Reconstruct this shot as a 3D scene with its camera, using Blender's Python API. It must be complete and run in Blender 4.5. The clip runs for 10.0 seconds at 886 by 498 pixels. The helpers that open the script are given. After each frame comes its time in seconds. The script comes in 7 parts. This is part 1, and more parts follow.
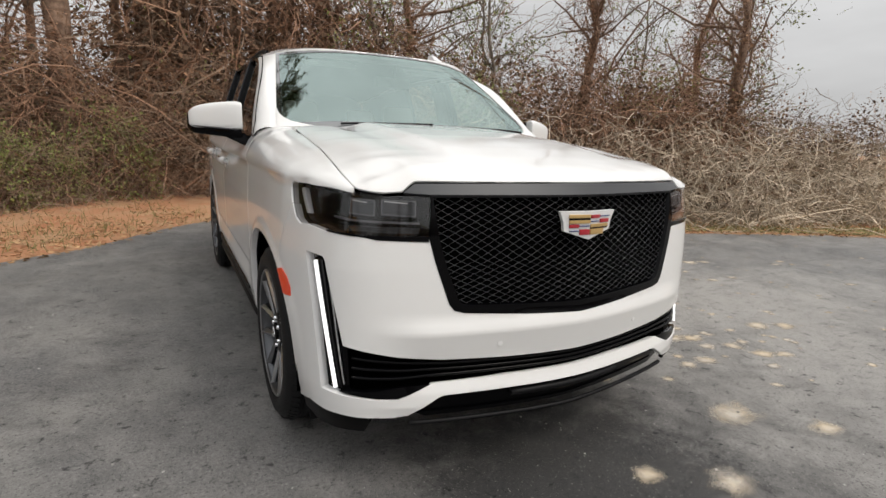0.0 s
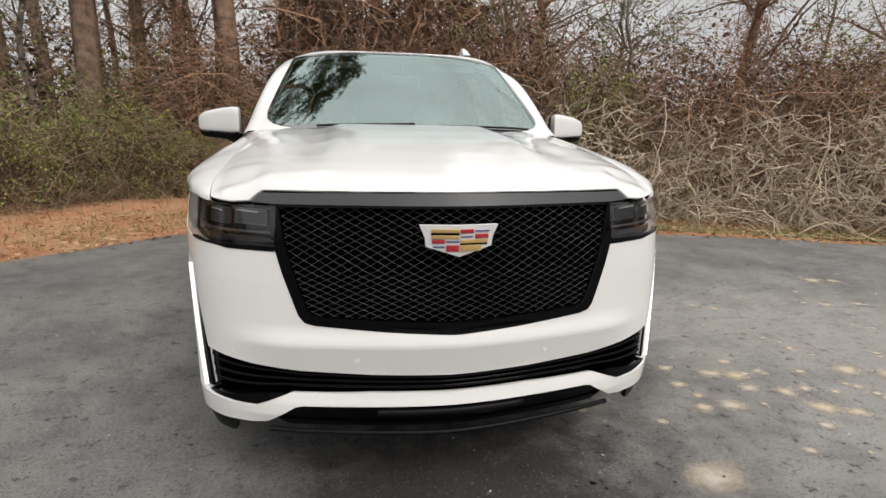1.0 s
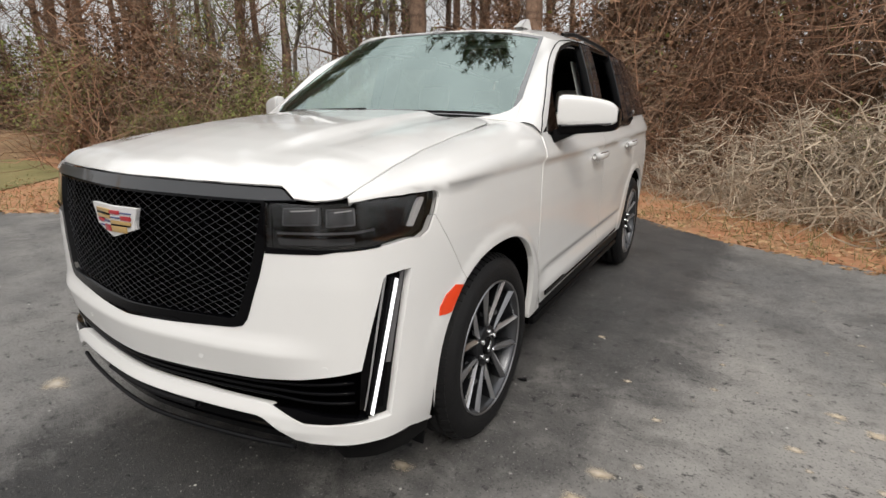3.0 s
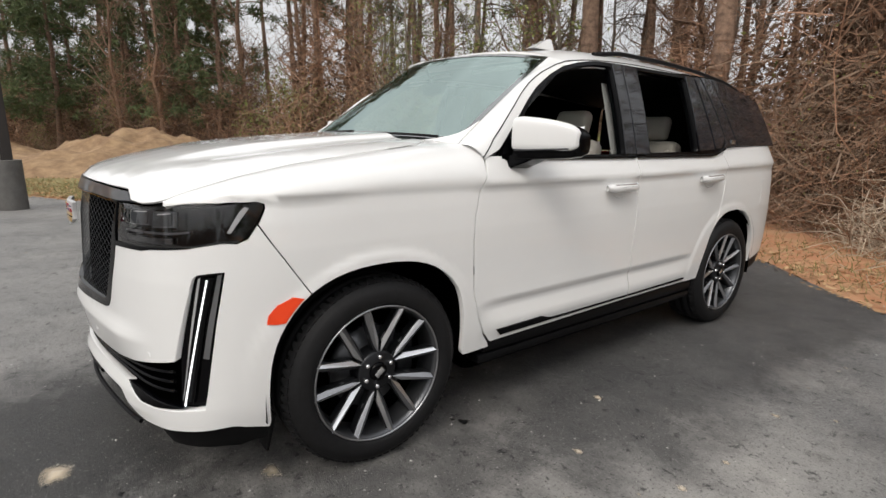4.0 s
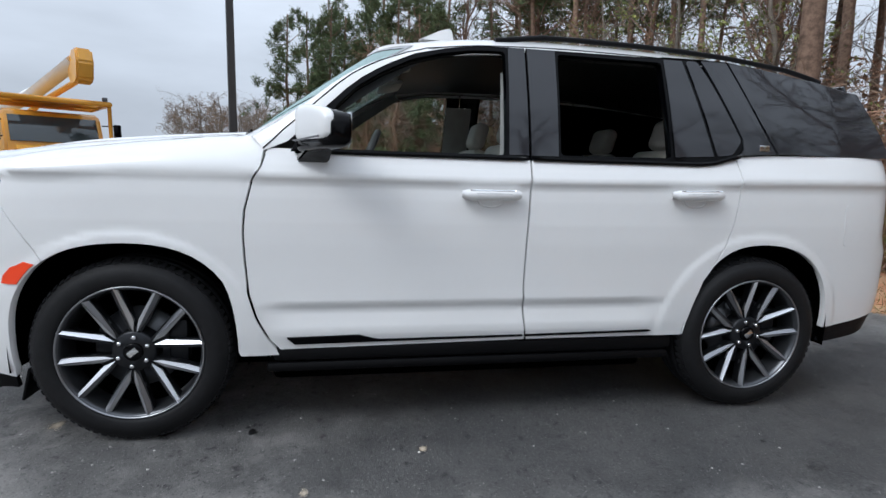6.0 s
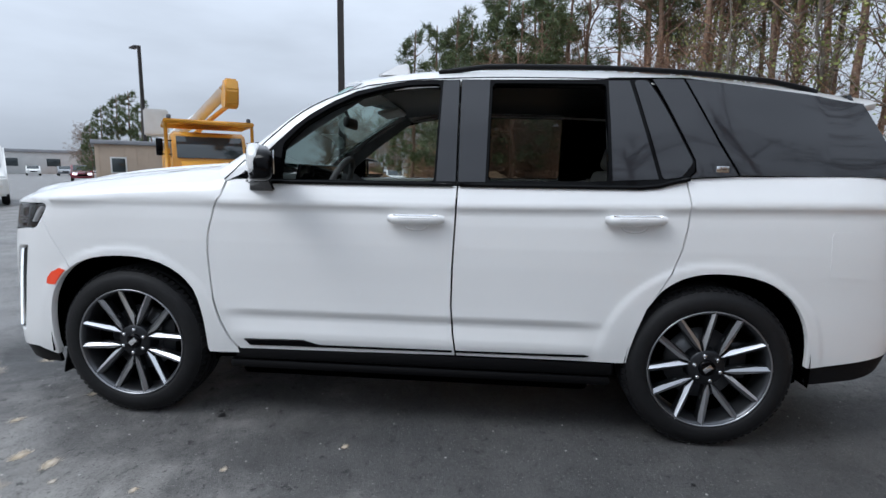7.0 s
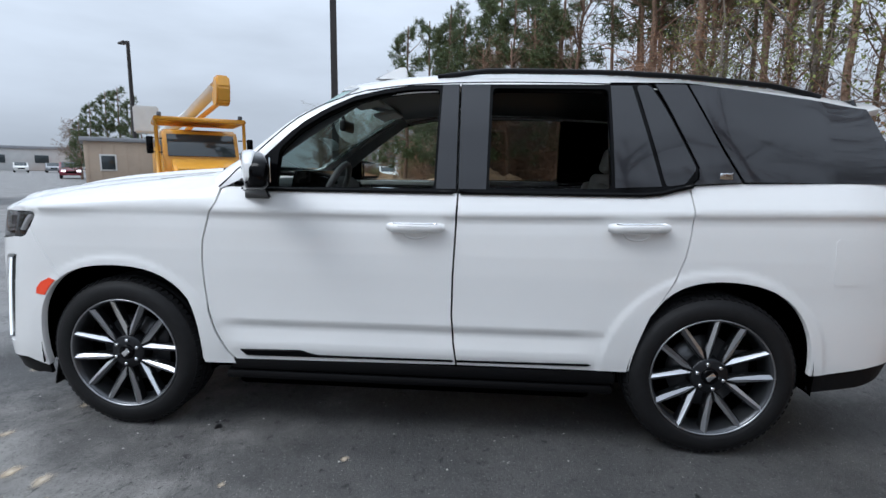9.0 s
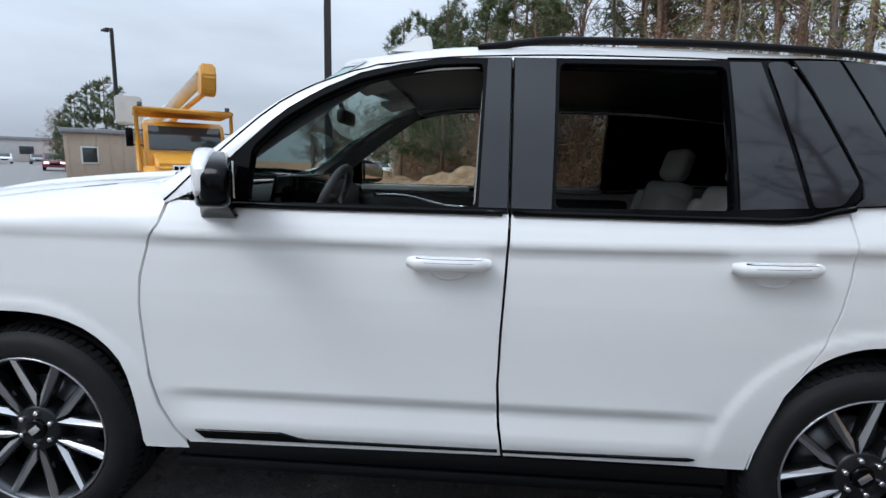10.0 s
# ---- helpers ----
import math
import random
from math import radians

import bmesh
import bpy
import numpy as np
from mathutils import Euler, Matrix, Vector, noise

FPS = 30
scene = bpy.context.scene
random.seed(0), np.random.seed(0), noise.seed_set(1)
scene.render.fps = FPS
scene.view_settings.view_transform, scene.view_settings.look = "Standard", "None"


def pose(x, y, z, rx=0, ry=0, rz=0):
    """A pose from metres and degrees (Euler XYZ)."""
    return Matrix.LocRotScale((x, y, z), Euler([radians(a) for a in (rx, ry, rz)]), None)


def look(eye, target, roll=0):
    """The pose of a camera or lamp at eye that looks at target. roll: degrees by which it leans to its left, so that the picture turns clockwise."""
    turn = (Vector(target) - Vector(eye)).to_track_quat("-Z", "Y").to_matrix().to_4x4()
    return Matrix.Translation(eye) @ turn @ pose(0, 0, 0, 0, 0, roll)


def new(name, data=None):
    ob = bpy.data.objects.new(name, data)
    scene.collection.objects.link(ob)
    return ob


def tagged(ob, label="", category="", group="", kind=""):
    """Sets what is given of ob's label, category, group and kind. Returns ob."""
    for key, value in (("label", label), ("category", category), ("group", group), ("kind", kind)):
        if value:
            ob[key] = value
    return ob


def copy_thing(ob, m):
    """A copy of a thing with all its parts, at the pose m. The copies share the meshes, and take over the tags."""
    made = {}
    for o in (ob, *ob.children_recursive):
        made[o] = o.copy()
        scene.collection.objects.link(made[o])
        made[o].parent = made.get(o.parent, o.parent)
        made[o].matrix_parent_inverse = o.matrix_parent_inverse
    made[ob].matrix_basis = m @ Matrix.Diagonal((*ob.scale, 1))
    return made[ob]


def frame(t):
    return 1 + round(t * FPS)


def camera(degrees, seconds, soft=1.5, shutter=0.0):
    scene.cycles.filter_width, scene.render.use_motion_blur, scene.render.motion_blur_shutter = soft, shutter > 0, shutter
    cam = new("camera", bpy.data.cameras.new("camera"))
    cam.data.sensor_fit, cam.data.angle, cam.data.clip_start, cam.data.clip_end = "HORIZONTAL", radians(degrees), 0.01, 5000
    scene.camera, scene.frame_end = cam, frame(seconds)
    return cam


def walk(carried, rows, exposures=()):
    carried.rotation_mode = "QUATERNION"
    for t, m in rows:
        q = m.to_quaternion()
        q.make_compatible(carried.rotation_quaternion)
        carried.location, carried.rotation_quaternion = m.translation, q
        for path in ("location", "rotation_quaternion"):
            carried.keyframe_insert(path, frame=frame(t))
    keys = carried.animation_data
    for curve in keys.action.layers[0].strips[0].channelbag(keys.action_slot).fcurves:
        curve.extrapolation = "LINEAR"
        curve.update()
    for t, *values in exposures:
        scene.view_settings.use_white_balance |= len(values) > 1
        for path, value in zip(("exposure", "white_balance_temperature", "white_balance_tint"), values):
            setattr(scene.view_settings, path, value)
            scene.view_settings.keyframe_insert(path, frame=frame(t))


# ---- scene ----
cam = camera(82, 10.0)
PATH = [
    (0, pose(-1.394, -2.393, 1.354, 77.67, 0, -28.60) @ pose(0, 0, 0, 0, 0, 2.33)),
    (0.5, pose(-0.888, -2.491, 1.389, 76.70, 0, -20.00) @ pose(0, 0, 0, 0, 0, 1.64)),
    (1, pose(-0.362, -2.618, 1.441, 76.00, 0, -10.58) @ pose(0, 0, 0, 0, 0, 1.19)),
    (1.5, pose(0.225, -2.568, 1.442, 76.58, 0, 1.07) @ pose(0, 0, 0, 0, 0, 0.20)),
    (2, pose(0.799, -2.440, 1.456, 75.74, 0, 10.51) @ pose(0, 0, 0, 0, 0, 0.25)),
    (2.5, pose(1.352, -2.181, 1.414, 76.10, 0, 21.44) @ pose(0, 0, 0, 0, 0, -0.60)),
    (2.7, pose(1.557, -2.105, 1.453, 75.02, 0, 24.44) @ pose(0, 0, 0, 0, 0, 0.45)),
    (3.8, pose(2.573, -1.143, 1.377, 77.40, 0, 48.62) @ pose(0, 0, 0, 0, 0, -0.42)),
    (4, pose(2.752, -1.014, 1.410, 77.47, 0, 52.70) @ pose(0, 0, 0, 0, 0, 1.23)),
    (4.5, pose(2.930, -0.526, 1.337, 79.26, 0, 60.10) @ pose(0, 0, 0, 0, 0, 1.78)),
    (5, pose(3.166, 0.058, 1.329, 79.55, 0, 69.17) @ pose(0, 0, 0, 0, 0, 1.49)),
    (5.5, pose(3.395, 0.582, 1.285, 80.93, 0, 77.48) @ pose(0, 0, 0, 0, 0, 1.34)),
    (5.7, pose(3.330, 0.723, 1.238, 81.04, 0, 77.92) @ pose(0, 0, 0, 0, 0, 1.41)),
    (6.8, pose(3.468, 1.754, 1.319, 81.88, 0, 92.41) @ pose(0, 0, 0, 0, 0, 1.52)),
    (7, pose(3.552, 1.951, 1.369, 81.54, 0, 95.08) @ pose(0, 0, 0, 0, 0, 0.93)),
    (7.5, pose(3.610, 2.052, 1.389, 81.41, 0, 95.89) @ pose(0, 0, 0, 0, 0, 0.70)),
    (8, pose(3.612, 2.061, 1.397, 81.17, 0, 95.29) @ pose(0, 0, 0, 0, 0, 0.82)),
    (8.5, pose(3.596, 2.029, 1.402, 81.03, 0, 94.72) @ pose(0, 0, 0, 0, 0, 1.01)),
    (9, pose(3.502, 1.910, 1.425, 81.07, 0, 94.29) @ pose(0, 0, 0, 0, 0, 0.81)),
    (9.5, pose(3.156, 1.820, 1.440, 80.47, 0, 93.09) @ pose(0, 0, 0, 0, 0, 0.99)),
    (10, pose(2.720, 1.666, 1.468, 80.63, 0, 93.37) @ pose(0, 0, 0, 0, 0, 1.48)),
]
walk(cam, PATH, [(0.0, -0.12, 6900, 10), (2.7, -0.12, 6900, 10), (4.0, -0.06, 6800, 10), (4.5, -0.05, 6650, 10), (5.5, -0.08, 5950, 8), (7.0, -0.13, 5780, 8), (10.0, -0.08, 5720, 7)])

# ---- sky and sun: bright overcast ----
world = bpy.data.worlds.new("overcast_sky")
scene.world = world
world.use_nodes = True
wn, wl = world.node_tree.nodes, world.node_tree.links
wn.clear()
w_out = wn.new("ShaderNodeOutputWorld")
w_bg = wn.new("ShaderNodeBackground")
w_sky = wn.new("ShaderNodeTexSky")
w_sky.sky_type = 'NISHITA'
w_sky.sun_disc = False
w_sky.sun_elevation = radians(48)
w_sky.sun_rotation = radians(150)
w_sky.dust_density = 6.0
w_sky.air_density = 1.0
w_hsv = wn.new("ShaderNodeHueSaturation")
w_hsv.inputs["Saturation"].default_value = 0.22
w_tc = wn.new("ShaderNodeTexCoord")
w_map = wn.new("ShaderNodeMapping")
w_map.inputs["Scale"].default_value = (1.0, 1.0, 3.5)
w_noise = wn.new("ShaderNodeTexNoise")
w_noise.inputs["Scale"].default_value = 2.2
w_noise.inputs["Detail"].default_value = 5.0
w_ramp = wn.new("ShaderNodeMapRange")
w_ramp.inputs["From Min"].default_value = 0.3
w_ramp.inputs["From Max"].default_value = 0.7
w_ramp.inputs["To Min"].default_value = 0.82
w_ramp.inputs["To Max"].default_value = 1.12
w_mix = wn.new("ShaderNodeMix")
w_mix.data_type = 'RGBA'
w_mix.blend_type = 'MIX'
w_mix.inputs["Factor"].default_value = 0.75
w_mix.inputs["B"].default_value = (7.6, 7.9, 8.4, 1.0)
w_mul = wn.new("ShaderNodeMix")
w_mul.data_type = 'RGBA'
w_mul.blend_type = 'MULTIPLY'
w_mul.inputs["Factor"].default_value = 1.0
wl.new(w_sky.outputs["Color"], w_hsv.inputs["Color"])
wl.new(w_hsv.outputs["Color"], w_mix.inputs["A"])
wl.new(w_tc.outputs["Generated"], w_map.inputs["Vector"])
wl.new(w_map.outputs["Vector"], w_noise.inputs["Vector"])
wl.new(w_noise.outputs["Fac"], w_ramp.inputs["Value"])
wl.new(w_mix.outputs["Result"], w_mul.inputs["A"])
wl.new(w_ramp.outputs["Result"], w_mul.inputs["B"])
# an overcast sky is brighter overhead
w_sep = wn.new("ShaderNodeSeparateXYZ")
w_up = wn.new("ShaderNodeMapRange")
w_up.inputs["From Max"].default_value = 1.0
w_up.inputs["To Min"].default_value = 0.9
w_up.inputs["To Max"].default_value = 2.3
w_mul2 = wn.new("ShaderNodeMix")
w_mul2.data_type = 'RGBA'
w_mul2.blend_type = 'MULTIPLY'
w_mul2.inputs["Factor"].default_value = 1.0
wl.new(w_tc.outputs["Generated"], w_sep.inputs["Vector"])
wl.new(w_sep.outputs["Z"], w_up.inputs["Value"])
wl.new(w_mul.outputs["Result"], w_mul2.inputs["A"])
wl.new(w_up.outputs["Result"], w_mul2.inputs["B"])
wl.new(w_mul2.outputs["Result"], w_bg.inputs["Color"])
w_bg.inputs["Strength"].default_value = 0.10
wl.new(w_bg.outputs["Background"], w_out.inputs["Surface"])

sun_data = bpy.data.lights.new("sun", 'SUN')
sun_data.energy = 1.3
sun_data.angle = radians(25)
sun_data.color = (1.0, 0.96, 0.9)
sun = new("sun", sun_data)
sun.matrix_world = look((6, -10, 14), (0, 0, 0))


# ---- materials ----
def mat(name, color, rough=0.5, metal=0.0, var=0.0, scale=8.0, bump=0.0, bscale=60.0, coat=0.0, color2=None, spec=0.5,
        rand=0.0, island=False, trans=0.0, ior=1.45, emit=None, estr=0.0):
    m = bpy.data.materials.new(name)
    m.use_nodes = True
    n, l = m.node_tree.nodes, m.node_tree.links
    b = n["Principled BSDF"]
    b.inputs["Base Color"].default_value = (*color, 1)
    b.inputs["Roughness"].default_value = rough
    b.inputs["Metallic"].default_value = metal
    b.inputs["Specular IOR Level"].default_value = spec
    b.inputs["Coat Weight"].default_value = coat
    b.inputs["Coat Roughness"].default_value = 0.04
    b.inputs["Transmission Weight"].default_value = trans
    b.inputs["IOR"].default_value = ior
    if emit:
        b.inputs["Emission Color"].default_value = (*emit, 1)
        b.inputs["Emission Strength"].default_value = estr
    tc = n.new("ShaderNodeTexCoord")
    if var > 0 or color2:
        c2 = color2 or tuple(c * (1 - var) for c in color)
        t = n.new("ShaderNodeTexNoise")
        t.inputs["Scale"].default_value = scale
        t.inputs["Detail"].default_value = 7
        t.inputs["Roughness"].default_value = 0.65
        l.new(tc.outputs["Object"], t.inputs["Vector"])
        r = n.new("ShaderNodeValToRGB")
        r.color_ramp.elements[0].position, r.color_ramp.elements[1].position = 0.35, 0.65
        r.color_ramp.elements[0].color = (*color, 1)
        r.color_ramp.elements[1].color = (*c2, 1)
        l.new(t.outputs["Fac"], r.inputs["Fac"])
        last = r.outputs["Color"]
        if rand > 0:
            h = n.new("ShaderNodeHueSaturation")
            src = n.new("ShaderNodeNewGeometry" if island else "ShaderNodeObjectInfo")
            mr = n.new("ShaderNodeMapRange")
            mr.inputs["To Min"].default_value, mr.inputs["To Max"].default_value = 1 - rand, 1 + rand
            l.new(src.outputs["Random Per Island" if island else "Random"], mr.inputs["Value"])
            l.new(mr.outputs["Result"], h.inputs["Value"])
            l.new(last, h.inputs["Color"])
            last = h.outputs["Color"]
        l.new(last, b.inputs["Base Color"])
    if bump > 0:
        t = n.new("ShaderNodeTexNoise")
        t.inputs["Scale"].default_value = bscale
        t.inputs["Detail"].default_value = 4
        l.new(tc.outputs["Object"], t.inputs["Vector"])
        bp = n.new("ShaderNodeBump")
        bp.inputs["Strength"].default_value = bump
        bp.inputs["Distance"].default_value = 0.01
        l.new(t.outputs["Fac"], bp.inputs["Height"])
        l.new(bp.outputs["Normal"], b.inputs["Normal"])
    return m


M_PAINT = mat("pearl_white_paint", (0.75, 0.748, 0.742), 0.42, var=0.03, scale=1.2, coat=1.0)
M_BLACK = mat("gloss_black", (0.0015, 0.0015, 0.002), 0.07, spec=0.14)
M_SATIN = mat("satin_black", (0.005, 0.005, 0.006), 0.5, spec=0.2, bump=0.1, bscale=300)
M_BAND = mat("dark_grey_trim", (0.05, 0.052, 0.056), 0.3, metal=0.4, coat=0.5)
# near-black for underbody and hollows, with the hollows' shade put into the colour
M_DARK = mat("underbody_shade_black", (0.0012, 0.0012, 0.0012), 0.9, spec=0.0, var=0.4, scale=20)
M_MESHBAR = mat("grille_bar", (0.085, 0.088, 0.096), 0.3, metal=0.9)
M_CHROME = mat("chrome", (0.75, 0.76, 0.78), 0.08, metal=1.0)
M_ALLOY = mat("machined_alloy", (0.74, 0.75, 0.77), 0.28, metal=1.0, bump=0.05, bscale=400)
M_STEELD = mat("dull_alloy", (0.22, 0.22, 0.23), 0.35, metal=0.8)
M_ALLOYDIM = mat("dimmed_alloy", (0.30, 0.305, 0.32), 0.3, metal=0.9)
M_RIM = mat("grey_rim", (0.085, 0.088, 0.095), 0.3, metal=0.8)
M_SILL = mat("sill_black", (0.003, 0.003, 0.0035), 0.4, spec=0.14)
M_DROP = mat("water_drop", (0.62, 0.63, 0.64), 0.05, spec=0.9)
M_ALLOYD = mat("dark_alloy", (0.02, 0.021, 0.024), 0.35, metal=0.6)
M_RUBBER = mat("tyre_rubber", (0.009, 0.009, 0.010), 0.6, spec=0.3, var=0.35, scale=30, bump=0.15, bscale=200)
M_TINT = mat("privacy_glass", (0.02, 0.021, 0.025), 0.05, spec=0.5, coat=0.3)
M_ORANGE = mat("amber_reflector", (0.80, 0.055, 0.008), 0.3, coat=0.25, emit=(0.9, 0.08, 0.01), estr=0.0)
M_RED = mat("red_lens", (0.28, 0.008, 0.008), 0.15, coat=1.0)
M_DRL = mat("running_light", (0.9, 0.9, 0.9), 0.3, emit=(0.92, 0.95, 1.0), estr=1.0)
M_LENS_IN = mat("lamp_reflector", (0.09, 0.092, 0.098), 0.3, metal=0.6)
M_SIGNAL = mat("white_reflector", (0.75, 0.75, 0.75), 0.3, coat=0.8)
M_INTM = mat("charcoal_leather", (0.07, 0.071, 0.072), 0.5, var=0.2, scale=10)
M_CREAM = mat("cream_leather", (0.50, 0.47, 0.42), 0.5, var=0.1, scale=6, bump=0.1, bscale=250)
M_INT = mat("black_interior", (0.010, 0.010, 0.011), 0.6, var=0.3, scale=10, bump=0.1, bscale=200)
M_INTG = mat("grey_interior", (0.36, 0.365, 0.35), 0.6, var=0.15, scale=10)


def glass_mat(name, color, r0=0.06, tint=(1.0, 1.0, 1.0), rough=0.0):
    """A thin pane: lets light through, and mirrors more towards grazing angles."""
    m = bpy.data.materials.new(name)
    m.use_nodes = True
    n, l = m.node_tree.nodes, m.node_tree.links
    n.clear()
    o = n.new("ShaderNodeOutputMaterial")
    mix = n.new("ShaderNodeMixShader")
    tr = n.new("ShaderNodeBsdfTransparent")
    gl = n.new("ShaderNodeBsdfGlossy")
    lw = n.new("ShaderNodeLayerWeight")
    pw = n.new("ShaderNodeMath")
    pw.operation = 'POWER'
    pw.inputs[1].default_value = 4.0
    mr = n.new("ShaderNodeMapRange")
    mr.inputs["To Min"].default_value = r0
    mr.inputs["To Max"].default_value = 1.0
    tr.inputs["Color"].default_value = (*color, 1)
    gl.inputs["Color"].default_value = (*tint, 1)
    gl.inputs["Roughness"].default_value = rough
    lw.inputs["Blend"].default_value = 0.5
    l.new(lw.outputs["Facing"], pw.inputs[0])
    l.new(pw.outputs["Value"], mr.inputs["Value"])
    l.new(mr.outputs["Result"], mix.inputs["Fac"])
    l.new(tr.outputs["BSDF"], mix.inputs[1])
    l.new(gl.outputs["BSDF"], mix.inputs[2])
    l.new(mix.outputs["Shader"], o.inputs["Surface"])
    return m


M_GLASS = glass_mat("clear_glass", (0.80, 0.86, 0.84))
M_WIND = glass_mat("windshield_glass", (0.50, 0.62, 0.58), 0.36, (0.72, 0.88, 0.84))
M_FRIT = mat("glass_border", (0.02, 0.024, 0.024), 0.03, spec=1.0, coat=1.0, ior=1.9)
M_LENS = glass_mat("smoked_lens", (0.62, 0.62, 0.63), 0.06)


# ---- mesh tools ----
from mathutils.geometry import delaunay_2d_cdt


def inside(p, poly):
    x, y = p
    c = False
    j = len(poly) - 1
    for i in range(len(poly)):
        xi, yi = poly[i]
        xj, yj = poly[j]
        if (yi > y) != (yj > y) and x < (xj - xi) * (y - yi) / (yj - yi) + xi:
            c = not c
        j = i
    return c


def dense(loop, step):
    out = []
    for (a, b), (c, d) in zip(loop, loop[1:] + loop[:1]):
        n = max(1, int(math.hypot(c - a, d - b) / step))
        out += [(a + (c - a) * i / n, b + (d - b) * i / n) for i in range(n)]
    return out


def near(p, pts, r):
    return any(abs(p[0] - q[0]) < r and abs(p[1] - q[1]) < r for q in pts)


def rounded(loop, r, n=4):
    """The outline with its corners cut round."""
    out = []
    k = len(loop)
    for i in range(k):
        p, q, s = Vector(loop[i - 1]), Vector(loop[i]), Vector(loop[(i + 1) % k])
        a, b = p - q, s - q
        if a.length < 1e-6 or b.length < 1e-6:
            continue
        e = min(r, a.length * 0.45, b.length * 0.45)
        a, b = q + a.normalized() * e, q + b.normalized() * e
        for j in range(n + 1):
            t = j / n
            out.append(tuple(a * (1 - t) ** 2 + q * 2 * t * (1 - t) + b * t * t))
    return out


def finish(name, verts, faces, normals, material, parent=None, label="", smooth=True):
    me = bpy.data.meshes.new(name)
    me.from_pydata(verts, [], faces)
    me.validate()
    me.polygons.foreach_set("use_smooth", [smooth] * len(me.polygons))
    if normals is not None:
        me.normals_split_custom_set_from_vertices(normals)
    me.materials.append(material)
    ob = new(name, me)
    if parent is not None:
        ob.parent = parent
    if label:
        tagged(ob, label)
    return ob


def panel(name, loops, F, material, parent=None, step=0.05, thick=0.02, label="", holes=(), centre=(0, 1.7, 0.7), lift=0.0):
    """A sheet with thickness: outlines in (u, v) laid on the surface F."""
    V, NN, FA = [], [], []
    c = Vector(centre)
    for loop in loops:
        pts = dense(list(loop), step)
        con = [(i, (i + 1) % len(pts)) for i in range(len(pts))]
        for h in holes:
            k = len(pts)
            hp = dense(list(h), step)
            pts += hp
            con += [(k + i, k + (i + 1) % len(hp)) for i in range(len(hp))]
        us, vs = [p[0] for p in pts], [p[1] for p in pts]
        grid = []
        for i in range(int(min(us) / step), int(max(us) / step) + 1):
            for j in range(int(min(vs) / step), int(max(vs) / step) + 1):
                p = (i * step, j * step)
                if inside(p, loop) and not near(p, pts, step * 0.45) and not any(inside(p, h) for h in holes):
                    grid.append(p)
        co, ed, fa, *_ = delaunay_2d_cdt([Vector(p) for p in pts + grid], con, [], 0, 1e-6)
        keep = []
        for f in fa:
            m = (sum(co[i].x for i in f) / len(f), sum(co[i].y for i in f) / len(f))
            if inside(m, loop) and not any(inside(m, h) for h in holes):
                keep.append(list(f))
        P, N = [], []
        e = 0.003
        for q in co:
            p = Vector(F(q.x, q.y))
            a = Vector(F(q.x + e, q.y)) - Vector(F(q.x - e, q.y))
            b = Vector(F(q.x, q.y + e)) - Vector(F(q.x, q.y - e))
            n = a.cross(b)
            n = n.normalized() if n.length > 1e-12 else Vector((0, 0, 1))
            d = p - c
            d.y *= 0.35
            if n.dot(d) < 0:
                n = -n
            P.append(p + n * lift)
            N.append(n)
        count = {}
        base = len(V)
        V += P
        NN += N
        for f in keep:
            fn = (P[f[1]] - P[f[0]]).cross(P[f[2]] - P[f[0]])
            if fn.dot(N[f[0]]) < 0:
                f.reverse()
            FA.append([base + i for i in f])
            for a, b in zip(f, f[1:] + f[:1]):
                count[(min(a, b), max(a, b))] = count.get((min(a, b), max(a, b)), 0) + 1
                if count[(min(a, b), max(a, b))] == 1:
                    count[("d", min(a, b), max(a, b))] = (a, b)
        for key, num in list(count.items()):
            if len(key) == 3 or num != 1 or thick <= 0:
                continue
            a, b = count[("d", *key)]
            if abs(co[a].x) < 1e-5 and abs(co[b].x) < 1e-5:
                continue
            out = (P[b] - P[a]).cross(N[a])
            out = out.normalized() if out.length > 1e-9 else N[a]
            k = len(V)
            V += [P[b], P[a], P[a] - N[a] * thick, P[b] - N[b] * thick]
            NN += [(out + N[b] * 0.6).normalized(), (out + N[a] * 0.6).normalized(), out, out]
            FA.append([k, k + 1, k + 2, k + 3])
    return finish(name, V, FA, NN, material, parent, label)


def flip(loop):
    return [(-u, v) for u, v in loop]


def both(loop):
    """A half outline from the middle line outwards, and its mirror."""
    return [loop, flip(loop)]


def tube(name, paths, radius, material, parent=None, label="", sides=6, closed=False, flat=1.0):
    V, FA = [], []
    for path in paths:
        path = [Vector(p) for p in path]
        k = len(path)
        base = len(V)
        rad = radius if isinstance(radius, (list, tuple)) else [radius] * k
        for i, p in enumerate(path):
            if closed:
                d = path[(i + 1) % k] - path[i - 1]
            else:
                d = path[min(i + 1, k - 1)] - path[max(i - 1, 0)]
            d.normalize()
            ref = Vector((0, 0, 1)) if abs(d.z) < 0.9 else Vector((1, 0, 0))
            a = d.cross(ref).normalized()
            b = a.cross(d)
            for j in range(sides):
                t = 2 * math.pi * j / sides
                V.append(p + (a * math.cos(t) + b * math.sin(t) * flat) * rad[i])
        for i in range(k if closed else k - 1):
            for j in range(sides):
                n0, n1 = base + i * sides, base + ((i + 1) % k) * sides
                FA.append([n0 + j, n0 + (j + 1) % sides, n1 + (j + 1) % sides, n1 + j])
        if not closed:
            FA.append([base + j for j in range(sides)])
            FA.append([base + (k - 1) * sides + j for j in reversed(range(sides))])
    return finish(name, V, FA, None, material, parent, label)


